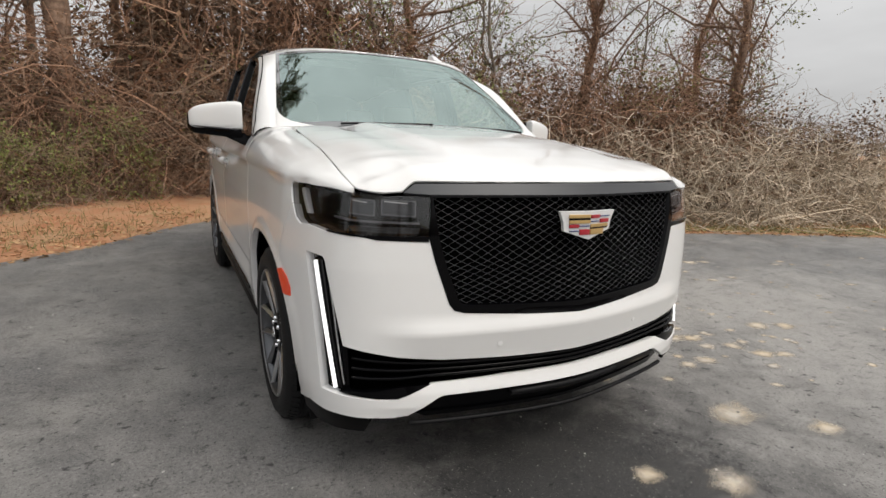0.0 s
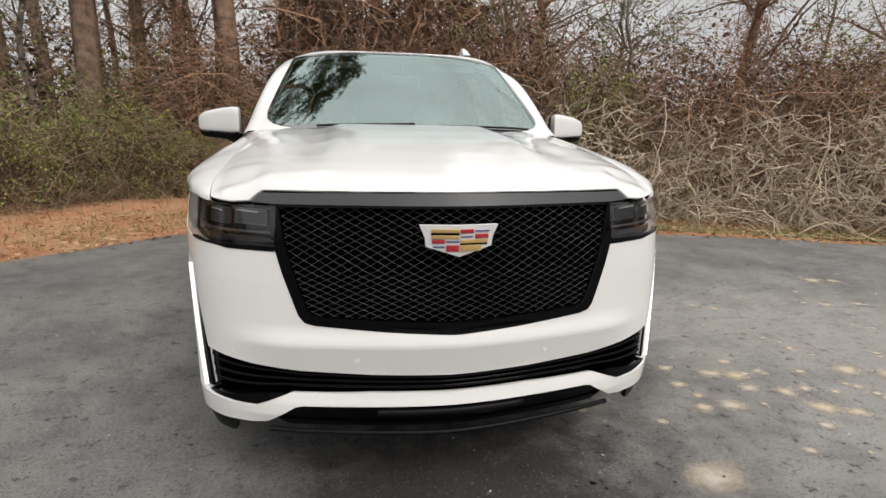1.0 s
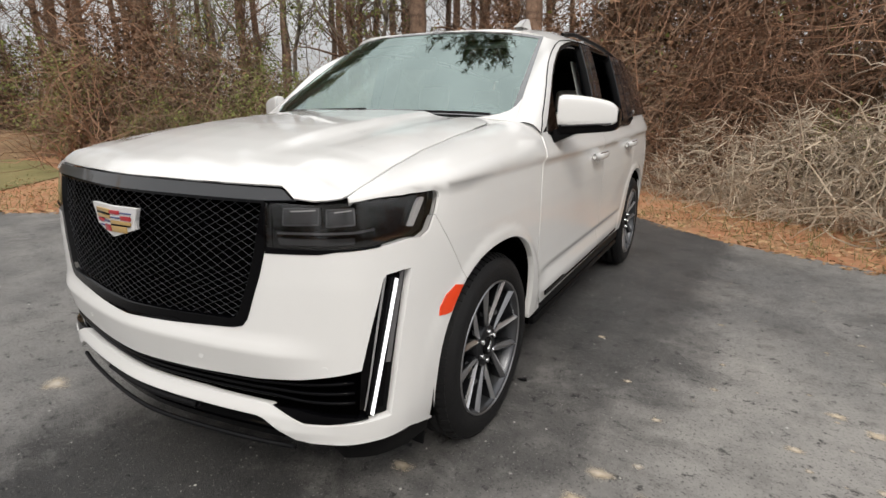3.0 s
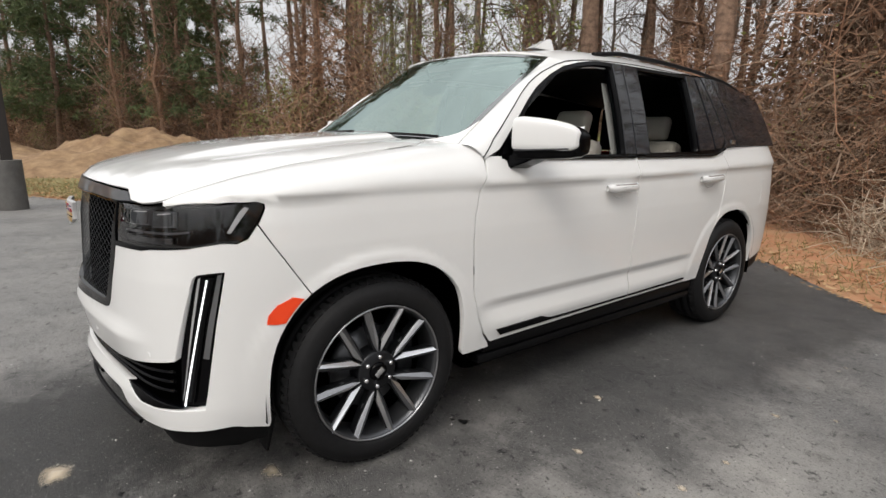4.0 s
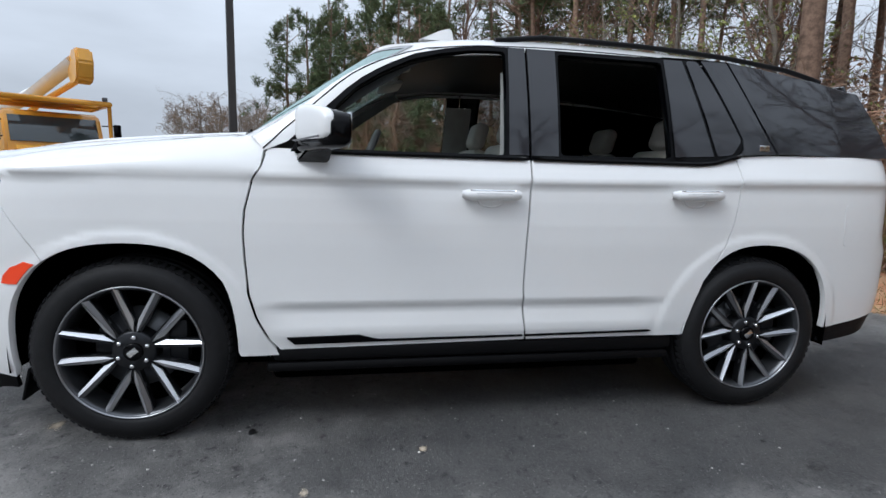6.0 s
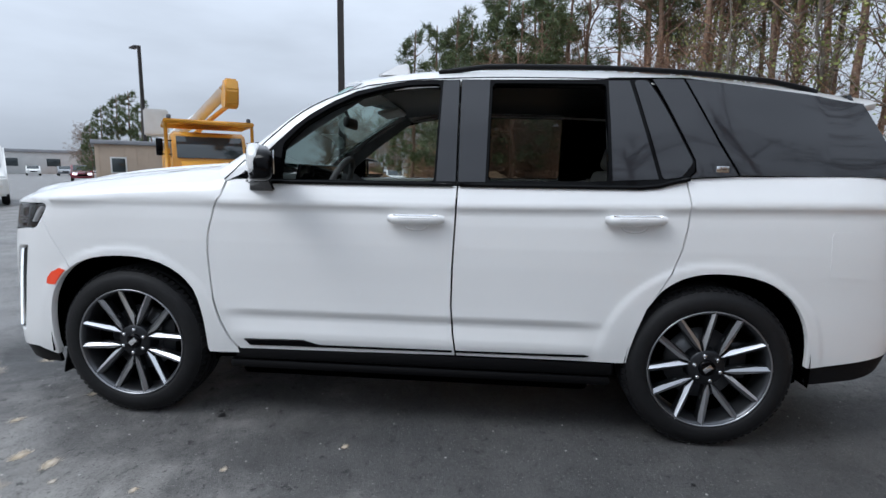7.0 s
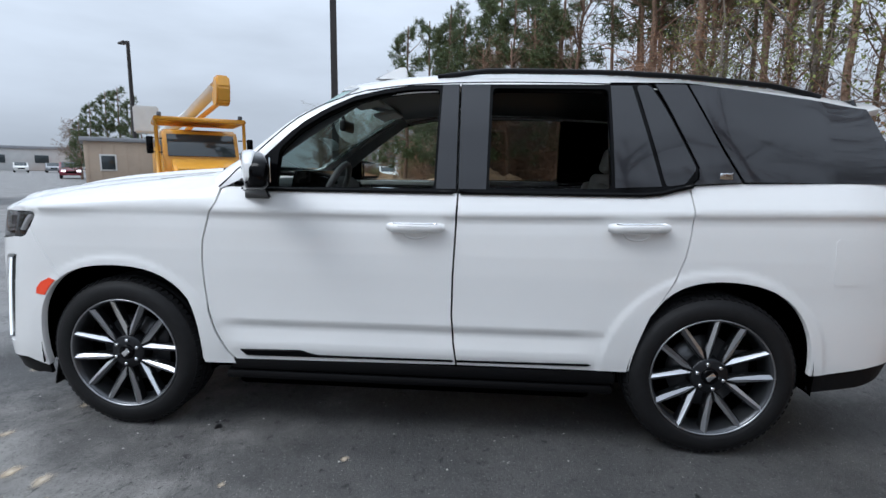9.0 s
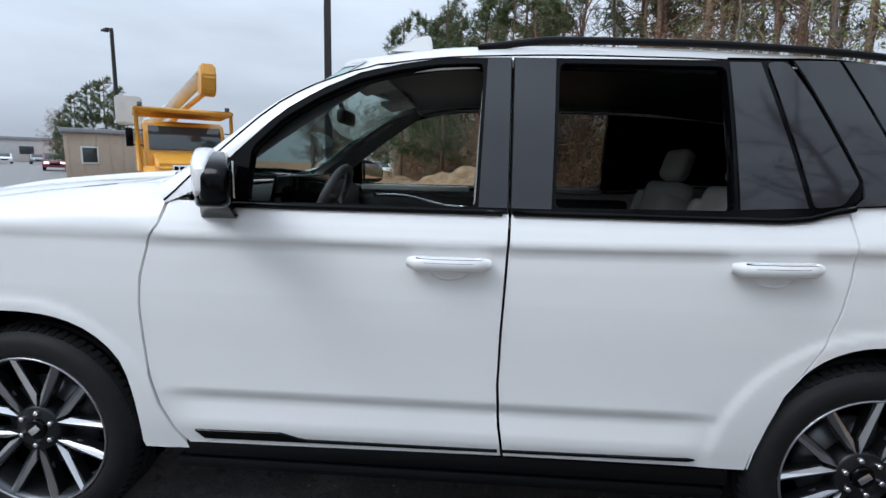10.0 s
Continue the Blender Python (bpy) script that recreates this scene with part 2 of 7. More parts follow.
def lathe(name, prof, material, parent=None, label="", seg=64, axis_at=(0, 0, 0), sign=1):
    """Turned round the x axis: profile of (x outwards, radius)."""
    V, FA = [], []
    k = len(prof)
    for i in range(seg):
        t = 2 * math.pi * i / seg
        for x, r in prof:
            V.append((axis_at[0] + x * sign, axis_at[1] + r * math.cos(t), axis_at[2] + r * math.sin(t)))
    for i in range(seg):
        for j in range(k - 1):
            a, b = i * k + j, ((i + 1) % seg) * k + j
            f = [a, b, b + 1, a + 1]
            FA.append(f if sign < 0 else f[::-1])
    return finish(name, V, FA, None, material, parent, label)


def bm_box(bm, size, at=(0, 0, 0), bevel=0.01, rot=None, seg=2):
    m = Matrix.Translation(at) @ (rot or Matrix.Identity(4)) @ Matrix.Diagonal((*size, 1))
    r = bmesh.ops.create_cube(bm, size=1.0, matrix=m)
    if bevel > 0:
        es = list({e for v in r["verts"] for e in v.link_edges})
        bmesh.ops.bevel(bm, geom=es, offset=min(bevel, min(size) * 0.45), segments=seg, affect='EDGES', profile=0.5)


def part(name, bm, material, parent=None, label="", smooth=True, angle=35):
    me = bpy.data.meshes.new(name)
    bmesh.ops.recalc_face_normals(bm, faces=bm.faces)
    for f in bm.faces:
        f.smooth = smooth
    for e in bm.edges:
        if len(e.link_faces) == 2 and e.calc_face_angle(0) > radians(angle):
            e.smooth = False
    bm.to_mesh(me)
    bm.free()
    me.materials.append(material)
    ob = new(name, me)
    if parent is not None:
        ob.parent = parent
    if label:
        tagged(ob, label)
    return ob


def box(name, size, at, material, parent=None, label="", bevel=0.01, rot=None, seg=2):
    bm = bmesh.new()
    bm_box(bm, size, at, bevel, rot, seg)
    return part(name, bm, material, parent, label)


def thing(name, label, category, at=(0, 0, 0), group=""):
    ob = new(name)
    ob.location = at
    ob.empty_display_size = 0.2
    return tagged(ob, label, category, group)


# ---- ground ----
def asphalt_mat():
    m = mat("asphalt", (0.047, 0.047, 0.049), 0.8)
    n, l = m.node_tree.nodes, m.node_tree.links
    b = n["Principled BSDF"]
    tc = n.new("ShaderNodeTexCoord")

    def noise_tex(scale, detail=6.0, rough=0.6, stretch=None):
        t = n.new("ShaderNodeTexNoise")
        t.inputs["Scale"].default_value, t.inputs["Detail"].default_value, t.inputs["Roughness"].default_value = scale, detail, rough
        if stretch:
            mp = n.new("ShaderNodeMapping")
            mp.inputs["Scale"].default_value = stretch
            l.new(tc.outputs["Object"], mp.inputs["Vector"])
            l.new(mp.outputs["Vector"], t.inputs["Vector"])
        else:
            l.new(tc.outputs["Object"], t.inputs["Vector"])
        return t.outputs["Fac"]

    def ramp(src, lo, hi, a, b_):
        r = n.new("ShaderNodeMapRange")
        r.inputs["From Min"].default_value, r.inputs["From Max"].default_value = lo, hi
        r.inputs["To Min"].default_value, r.inputs["To Max"].default_value = a, b_
        l.new(src, r.inputs["Value"])
        return r.outputs["Result"]

    def mix(fac, a, b_):
        x = n.new("ShaderNodeMix")
        x.data_type = 'RGBA'
        l.new(fac, x.inputs["Factor"])
        for key, c in (("A", a), ("B", b_)):
            if isinstance(c, tuple):
                x.inputs[key].default_value = (*c, 1)
            else:
                l.new(c, x.inputs[key])
        return x.outputs["Result"]

    grain = ramp(noise_tex(60, 6, 0.9), 0.36, 0.64, 0.0, 1.0)
    base = mix(grain, (0.054, 0.054, 0.057), (0.25, 0.246, 0.24))
    # pale dust swept into drifts round one corner of the lot
    sp = n.new("ShaderNodeVectorMath")
    sp.operation = 'DISTANCE'
    sp.inputs[1].default_value = (2.7, -1.0, 0.0)
    l.new(tc.outputs["Object"], sp.inputs[0])
    area = ramp(sp.outputs["Value"], 0.8, 3.2, 0.46, 0.0)
    add = n.new("ShaderNodeMath")
    l.new(noise_tex(1.1, 9, 0.75), add.inputs[0])
    l.new(area, add.inputs[1])
    dust = ramp(add.outputs["Value"], 0.42, 0.80, 0.0, 0.85)
    base = mix(dust, base, (0.35, 0.335, 0.315))
    # a worn, sun-bleached stretch ahead of the car and a darker band along its driver's side
    sy_ = n.new("ShaderNodeSeparateXYZ")
    l.new(tc.outputs["Object"], sy_.inputs["Vector"])
    worn = n.new("ShaderNodeMath")
    worn.operation = 'MULTIPLY'
    l.new(ramp(sy_.outputs["Y"], 0.6, -1.6, 0.0, 0.6), worn.inputs[0])
    l.new(ramp(noise_tex(0.7, 9, 0.8), 0.32, 0.62, 0.35, 1.0), worn.inputs[1])
    base = mix(worn.outputs["Value"], base, (0.25, 0.243, 0.235))
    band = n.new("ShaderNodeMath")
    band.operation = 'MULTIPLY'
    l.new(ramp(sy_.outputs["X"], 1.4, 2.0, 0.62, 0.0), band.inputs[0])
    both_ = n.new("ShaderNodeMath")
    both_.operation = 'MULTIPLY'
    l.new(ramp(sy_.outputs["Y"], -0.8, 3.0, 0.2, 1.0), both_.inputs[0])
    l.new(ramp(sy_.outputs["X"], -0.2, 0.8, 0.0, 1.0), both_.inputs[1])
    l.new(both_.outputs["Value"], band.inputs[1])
    side_dark = n.new("ShaderNodeMath")
    l.new(noise_tex(1.3, 8, 0.75), side_dark.inputs[0])
    l.new(band.outputs["Value"], side_dark.inputs[1])
    base = mix(ramp(side_dark.outputs["Value"], 0.54, 0.80, 0.0, 0.7), base, (0.020, 0.020, 0.022))
    # shade under the nose, mixed with wet drips, put into the colour
    nose_dist = n.new("ShaderNodeVectorMath")
    nose_dist.operation = 'DISTANCE'
    nose_dist.inputs[1].default_value = (0.05, -1.1, 0.0)
    l.new(tc.outputs["Object"], nose_dist.inputs[0])
    soak_shade = n.new("ShaderNodeMath")
    l.new(noise_tex(5, 9, 0.8), soak_shade.inputs[0])
    l.new(ramp(nose_dist.outputs["Value"], 0.30, 1.15, 0.50, 0.0), soak_shade.inputs[1])
    base = mix(ramp(soak_shade.outputs["Value"], 0.50, 0.88, 0.0, 0.88), base, (0.020, 0.020, 0.021))
    wet = ramp(noise_tex(0.8, 8, 0.75), 0.50, 0.68, 0.0, 0.35)
    base = mix(wet, base, (0.026, 0.026, 0.028))
    spot = ramp(noise_tex(13, 6, 0.75), 0.57, 0.64, 0.0, 0.85)
    base = mix(spot, base, (0.014, 0.014, 0.015))
    pale = ramp(noise_tex(11, 5, 0.7), 0.66, 0.76, 0.0, 0.5)
    base = mix(pale, base, (0.24, 0.23, 0.21))
    chip = ramp(noise_tex(95, 3, 0.7), 0.62, 0.67, 0.0, 0.9)
    base = mix(chip, base, (0.36, 0.35, 0.33))
    pit = ramp(noise_tex(75, 3, 0.7), 0.42, 0.35, 0.0, 0.85)
    base = mix(pit, base, (0.010, 0.010, 0.011))
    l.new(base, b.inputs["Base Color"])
    l.new(ramp(noise_tex(1.4), 0.35, 0.7, 0.42, 0.68), b.inputs["Roughness"])
    bp = n.new("ShaderNodeBump")
    bp.inputs["Strength"].default_value, bp.inputs["Distance"].default_value = 0.8, 0.008
    l.new(noise_tex(80, 5, 0.8), bp.inputs["Height"])
    l.new(bp.outputs["Normal"], b.inputs["Normal"])
    return m


M_ASPH = asphalt_mat()
M_SOIL = mat("pine_straw", (0.40, 0.17, 0.085), 0.95, color2=(0.42, 0.25, 0.14), scale=1.6, bump=0.9, bscale=35)
M_GRASS = mat("dormant_grass", (0.16, 0.15, 0.055), 0.95, color2=(0.27, 0.22, 0.10), scale=0.6, bump=0.9, bscale=50)
M_DIRT = mat("dirt_mound", (0.19, 0.115, 0.065), 0.95, color2=(0.33, 0.22, 0.125), scale=2.6, bump=1.0, bscale=9)


def sheet(name, loop, z, material, label, step=1.0, fz=None, thick=0.0):
    return tagged(panel(name, [loop], lambda x, y: (x, y, z + (fz(x, y) if fz else 0)), material, None, step, thick, centre=(0, 0, -100)), label, "ground", kind="structure")


V = [(-600, -600, -0.03), (600, -600, -0.03), (600, 600, -0.03), (-600, 600, -0.03)]
tagged(finish("ground", V, [[0, 1, 2, 3]], None, M_SOIL, smooth=False), "rust-brown pine straw and leaf litter reaching the horizon", "ground", kind="structure")
EDGE = [(60, -24), (25, -7.5), (16, -2.4), (11, 0.6), (8.2, 2.0), (6.3, 2.75), (4.9, 3.3), (3.7, 3.65), (2.6, 4.15), (1.7, 4.6), (1.0, 5.15), (0.2, 5.85), (-0.5, 6.1), (-1.2, 5.65), (-2.3, 4.3), (-3.2, 3.5), (-4.3, 2.55), (-5.6, 1.8), (-7.5, 0.6), (-10, -0.9), (-12, -2.2), (-16, -4.2), (-24, -9), (-50, -30), (-90, -62)]


def wobble(loop, amp, seed):
    rng = random.Random(seed)
    out = []
    for (a, b), (c, d) in zip(loop, loop[1:]):
        n = max(1, int(math.hypot(c - a, d - b) / 0.35)) if abs(a) < 20 else 1
        for i in range(n):
            t = i / n
            out.append((a + (c - a) * t + rng.uniform(-amp, amp), b + (d - b) * t + rng.uniform(-amp, amp)))
    return out + [loop[-1]]


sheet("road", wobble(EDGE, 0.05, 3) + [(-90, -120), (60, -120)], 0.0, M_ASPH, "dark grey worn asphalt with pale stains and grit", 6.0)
sheet("grass_verge", [(-8.2, 0.6), (-10.1, -0.7), (-12.1, -2.0), (-16, -4.0), (-24, -8.8), (-50, -29.5), (-60, -20), (-40, -4), (-24, 3), (-14, 4.5), (-10.5, 3.5)], -0.012, M_GRASS, "short olive and straw-coloured winter grass", 4.0)
sheet("grass_strip", [(12, 0.5), (8.3, 2.3), (6.4, 3.05), (4.9, 3.65), (3.7, 4.05), (3.9, 4.5), (5.2, 4.1), (7, 3.5), (9, 2.7), (13, 1.4)], -0.014, M_GRASS, "thin strip of dry grass along the asphalt", 2.0)


def hump(cx, cy, rx, ry, h):
    def f(x, y):
        r = math.hypot((x - cx) / rx, (y - cy) / ry)
        return -0.1 + max(0, 1 - r) ** 0.8 * h * (0.8 + 0.35 * noise.noise((x * 0.35, y * 0.35, 1.3)) + 0.25 * noise.noise((x * 1.1, y * 1.1, 4)) + 0.12 * noise.noise((x * 2.7, y * 2.7, 7)))
    return f


for cx, cy, rx, ry, h in ((-19.5, 2.0, 4.6, 6.5, 1.75), (-27, -5.0, 4.0, 5.0, 1.75)):
    ring_pts = [(cx + rx * math.cos(i * math.pi / 16), cy + ry * math.sin(i * math.pi / 16)) for i in range(32)]
    tagged(panel("dirt_mound", [ring_pts], lambda x, y, f=hump(cx, cy, rx, ry, h): (x, y, f(x, y)), M_DIRT, None, 0.28, 0.0, centre=(0, 0, -100)), "heap of brown earth with dry grass", "mound")

# pale blotches and grit lying on the asphalt
M_STAIN = mat("pale_stain", (0.55, 0.45, 0.32), 0.9, color2=(0.46, 0.42, 0.37), scale=5)
sn, sl = M_STAIN.node_tree.nodes, M_STAIN.node_tree.links
s_at = sn.new("ShaderNodeAttribute")
s_at.attribute_name = "rim"
s_tc = sn.new("ShaderNodeTexCoord")
s_no = sn.new("ShaderNodeTexNoise")
s_no.inputs["Scale"].default_value, s_no.inputs["Detail"].default_value, s_no.inputs["Roughness"].default_value = 9.0, 9.0, 0.8
sl.new(s_tc.outputs["Object"], s_no.inputs["Vector"])
s_su = sn.new("ShaderNodeMath")
s_su.operation = 'SUBTRACT'
sl.new(s_no.outputs["Fac"], s_su.inputs[0])
s_ml = sn.new("ShaderNodeMath")
s_ml.operation = 'MULTIPLY'
s_ml.inputs[1].default_value = 0.75
sl.new(s_at.outputs["Fac"], s_ml.inputs[0])
sl.new(s_ml.outputs["Value"], s_su.inputs[1])
s_mr = sn.new("ShaderNodeMapRange")
s_mr.inputs["From Min"].default_value, s_mr.inputs["From Max"].default_value = -0.10, 0.42
s_mr.inputs["To Max"].default_value = 0.95
sl.new(s_su.outputs["Value"], s_mr.inputs["Value"])
sl.new(s_mr.outputs["Result"], sn["Principled BSDF"].inputs["Alpha"])
rng = random.Random(11)
V, FA = [], []
spots = [(4.1, 1.45, 0.13), (4.3, 1.4, 0.09), (2.85, -0.32, 0.12), (1.12, -1.0, 0.16), (1.46, -1.29, 0.10), (1.62, -0.49, 0.10), (2.25, -0.65, 0.09), (1.89, -0.2, 0.10), (2.04, -0.41, 0.09),
         (2.56, 0.85, 0.12), (3.6, 0.81, 0.09), (2.65, -0.23, 0.13), (2.11, -0.59, 0.10), (2.42, 0.95, 0.12), (2.23, 0.54, 0.10), (1.76, -0.16, 0.11), (1.85, -0.34, 0.08), (1.46, -0.49, 0.08), (3.0, 1.02, 0.10),
         (2.51, 0.4, 0.07), (0.6, -1.34, 0.12), (0.31, -1.15, 0.09), (-1.15, -0.83, 0.10), (1.48, -0.25, 0.07), (1.16, -0.58, 0.06), (2.7, 1.45, 0.08), (3.2, 1.95, 0.08), (3.9, 0.8, 0.08), (5.1, 1.0, 0.09), (0.80, -0.42, 0.06)]
spots += [(rng.uniform(1.75, 5.5), rng.uniform(-1.8, 3.0), rng.uniform(0.02, 0.05)) for _ in range(90)] + [(rng.gauss(2.4, 0.55), rng.gauss(0.1, 0.9), rng.uniform(0.03, 0.07)) for _ in range(34)] + [(rng.uniform(4.5, 8), rng.uniform(-1.0, 1.8), rng.uniform(0.04, 0.1)) for _ in range(20)] + [(rng.uniform(-5, 0.5), rng.uniform(-3, -1.3), rng.uniform(0.02, 0.05)) for _ in range(10)]
RIM = []
for x, y, r in spots:
    r *= 1.7 if y < 0.3 or x > 3.3 else 0.8
    n = 28
    k = len(V)
    V.append((x, y, 0.003))
    RIM.append(0.0)
    for q in (0.5, 1.0):
        for i in range(n):
            a = 2 * math.pi * i / n
            d = r * q * (0.62 + 0.55 * abs(noise.noise((x * 7 + math.cos(a) * 0.9, y * 7 + math.sin(a) * 0.9, 2.0))))
            V.append((x + d * math.cos(a), y + 0.75 * d * math.sin(a), 0.003 - 0.0005 * q))
            RIM.append(q)
    FA += [[k, k + 1 + i, k + 1 + (i + 1) % n] for i in range(n)]
    FA += [[k + 1 + i, k + 1 + n + i, k + 1 + n + (i + 1) % n, k + 1 + (i + 1) % n] for i in range(n)]
stain = finish("pale_stain", V, FA, None, M_STAIN, smooth=False)
rim_at = stain.data.attributes.new("rim", 'FLOAT', 'POINT')
rim_at.data.foreach_set("value", RIM)
tagged(stain, "pale sandy blotches dried onto the asphalt", "stain", kind="stuff")
M_OIL = mat("oil_spot", (0.010, 0.010, 0.011), 0.35, var=0.3, scale=30)
V, FA = [], []
for i in range(70):
    x, y, r = (rng.gauss(0.35, 0.6), rng.uniform(-1.6, -0.85), rng.choice((0.004, 0.006, 0.008, 0.013))) if i > 3 else ((0.98, 0.49, 0.035), (0.93, 0.46, 0.018), (0.60, -0.95, 0.02), (1.35, 2.9, 0.02))[i]
    k = len(V)
    V.append((x, y, 0.0045))
    V += [(x + r * (0.45 + 1.3 * abs(noise.noise((x * 9 + math.cos(a) * 1.6, y * 9 + math.sin(a) * 1.6, 5.0)))) * math.cos(a), y + 0.6 * r * (0.6 + abs(noise.noise((x * 5 + math.cos(a) * 1.6, y * 5, math.sin(a) * 1.6)))) * math.sin(a), 0.0035) for a in [j * math.pi / 7 for j in range(14)]]
    FA += [[k, k + 1 + j, k + 1 + (j + 1) % 14] for j in range(14)]
tagged(finish("oil_spot", V, FA, None, M_OIL, smooth=False), "small dark oil drips on the asphalt", "stain", kind="stuff")
M_GRIT = mat("grit", (0.52, 0.51, 0.48), 0.9, var=0.5, scale=3, rand=0.4, island=True)
V, FA = [], []
for i in range(2600):
    x, y = (rng.uniform(-6, 7), rng.uniform(-4.5, 6))
    if i % 2:
        x, y = rng.uniform(-1.6, 3.4), rng.uniform(-1.9, 5)
    r = rng.choice((0.0018, 0.0022, 0.003, 0.003, 0.004, 0.007))
    k = len(V)
    for j in range(4):
        a = 1.57 * j + rng.uniform(-0.4, 0.4)
        V.append((x + r * math.cos(a), y + r * math.sin(a), 0.001))
    V.append((x, y, r * 0.9))
    FA += [[k + j, k + (j + 1) % 4, k + 4] for j in range(4)]
tagged(finish("grit", V, FA, None, M_GRIT, smooth=False), "scattered pale grit on the asphalt", "gravel", kind="stuff")


# ==== the car ====
def lerp_table(z, tab):
    if z <= tab[0][0]:
        return tab[0][1]
    for (a, b), (c, d) in zip(tab, tab[1:]):
        if z <= c:
            return b + (d - b) * (z - a) / (c - a)
    return tab[-1][1]


def smooth(t, a, b):
    t = min(1.0, max(0.0, (t - a) / (b - a)))
    return t * t * (3 - 2 * t)


# plan outline of the body at its widest, from the nose's middle round to the tail's middle
PLAN = [(0, -0.995), (0.15, -0.986), (0.3, -0.966), (0.45, -0.940), (0.6, -0.908), (0.72, -0.872), (0.82, -0.830), (0.89, -0.782),
        (0.943, -0.722), (0.977, -0.652), (0.998, -0.575), (1.010, -0.47), (1.020, -0.33), (1.026, -0.15), (1.026, 0.1), (1.024, 0.6), (1.022, 1.4), (1.018, 2.2), (1.012, 2.9),
        (1.0, 3.5), (0.98, 3.85), (0.945, 4.08), (0.88, 4.20), (0.76, 4.265), (0.55, 4.30), (0.3, 4.31), (0, 4.315)]


def catmull(pts, n=14):
    out = []
    p = [Vector((*q, 0)) for q in pts]
    for i in range(len(p) - 1):
        a = p[i - 1] if i else Vector((-p[1].x, p[1].y, 0))
        d = p[i + 2] if i + 2 < len(p) else Vector((-p[-2].x, p[-2].y, 0))
        b, c = p[i], p[i + 1]
        for j in range(n):
            t = j / n
            out.append(0.5 * ((2 * b) + (c - a) * t + (2 * a - 5 * b + 4 * c - d) * t * t + (3 * b - a - 3 * c + d) * t ** 3))
    out.append(p[-1])
    return out


_c = catmull(PLAN)
PX, PY = np.array([p.x for p in _c]), np.array([p.y for p in _c])
PS = np.concatenate([[0], np.cumsum(np.hypot(np.diff(PX), np.diff(PY)))])
_tx, _ty = np.gradient(PX, PS), np.gradient(PY, PS)
_front = int(np.argmax(PX > 0.995))
_mid = int(np.argmax(PY > 3.6))


def sx(x):
    return float(np.interp(x, PX[:_front], PS[:_front]))


# the doors' joints and windows run slightly longer than the wheelbase's even division
DRIFT = [(0.40, 0.0), (0.50, -0.035), (0.72, -0.02), (0.95, 0.0), (1.3, 0.025), (1.75, 0.03), (2.47, 0.06), (2.72, 0.07), (2.87, 0.045), (3.05, 0.01), (3.2, 0.0)]


def drift(y):
    return y + lerp_table(y, DRIFT)


def sy(y):
    return float(np.interp(drift(y), PY, PS))


FRONT = [(0.18, 0.06), (0.24, 0.022), (0.30, 0.010), (0.36, 0.014), (0.42, 0.030), (0.50, 0.023), (0.56, 0.011), (0.604, 0.0015), (0.612, 0.0), (0.622, 0.003),
         (0.66, 0.018), (0.72, 0.021), (0.85, 0.028), (1.0, 0.040), (1.10, 0.058), (1.16, 0.085), (1.3, 0.2)]
SIDE = [(0.2, 0.06), (0.34, 0.035), (0.43, 0.024), (0.485, 0.009), (0.515, 0.009), (0.595, 0.024), (0.63, 0.006), (0.645, 0.003), (0.70, 0.004), (0.80, 0.003),
        (0.90, 0.0), (1.0, 0.001), (1.10, 0.008), (1.165, 0.016), (1.185, 0.012), (1.20, 0.004), (1.215, 0.006), (1.25, 0.022), (1.30, 0.048), (1.4, 0.1)]
REAR = [(0.2, 0.14), (0.4, 0.06), (0.5, 0.015), (0.6, 0.0), (0.85, 0.0), (0.95, 0.03), (1.15, 0.04), (1.3, 0.07), (1.4, 0.11)]


# without the ridge under the grille, towards the corners
CORNER = [(0.18, 0.06), (0.24, 0.022), (0.30, 0.018), (0.36, 0.016), (0.85, 0.028), (1.0, 0.040), (1.10, 0.058), (1.16, 0.085), (1.3, 0.2)]


def tuck(y):
    """Draws the overhang behind the rear wheels in a little."""
    return y if y < 3.56 else 3.56 + (y - 3.56) * 0.68


SEAMX = [(-0.745, 0.840), (-0.71, 0.846), (-0.66, 0.851), (-0.60, 0.853), (-0.5, 0.850), (-0.3, 0.840), (0.0, 0.828), (0.30, 0.812), (0.36, 0.800), (0.7, 0.77)]
SEAMZ = [(-0.745, 1.172), (-0.71, 1.188), (-0.66, 1.205), (-0.60, 1.222), (-0.5, 1.248), (-0.3, 1.288), (0.0, 1.330), (0.30, 1.366), (0.36, 1.372), (0.7, 1.39)]
# heights of the nose: outline value, true height
NOSE = [(0.18, 0.24), (0.245, 0.355), (0.345, 0.425), (0.418, 0.480), (0.492, 0.553), (0.643, 0.712), (0.70, 0.768), (0.80, 0.856), (0.885, 0.932), (0.958, 1.015), (1.104, 1.16), (1.151, 1.213), (1.3, 1.33)]


def seam(y):
    """The joint between hood and fender."""
    return (sum(lerp_table(y + k, SEAMX) for k in (-0.015, 0, 0.015)) / 3, y, sum(lerp_table(y + k, SEAMZ) for k in (-0.015, 0, 0.015)) / 3)


def shoulder_z(y):
    return lerp_table(y, [(-0.78, 1.095), (-0.62, 1.122), (-0.5, 1.158), (-0.4, 1.192), (0.0, 1.208)])


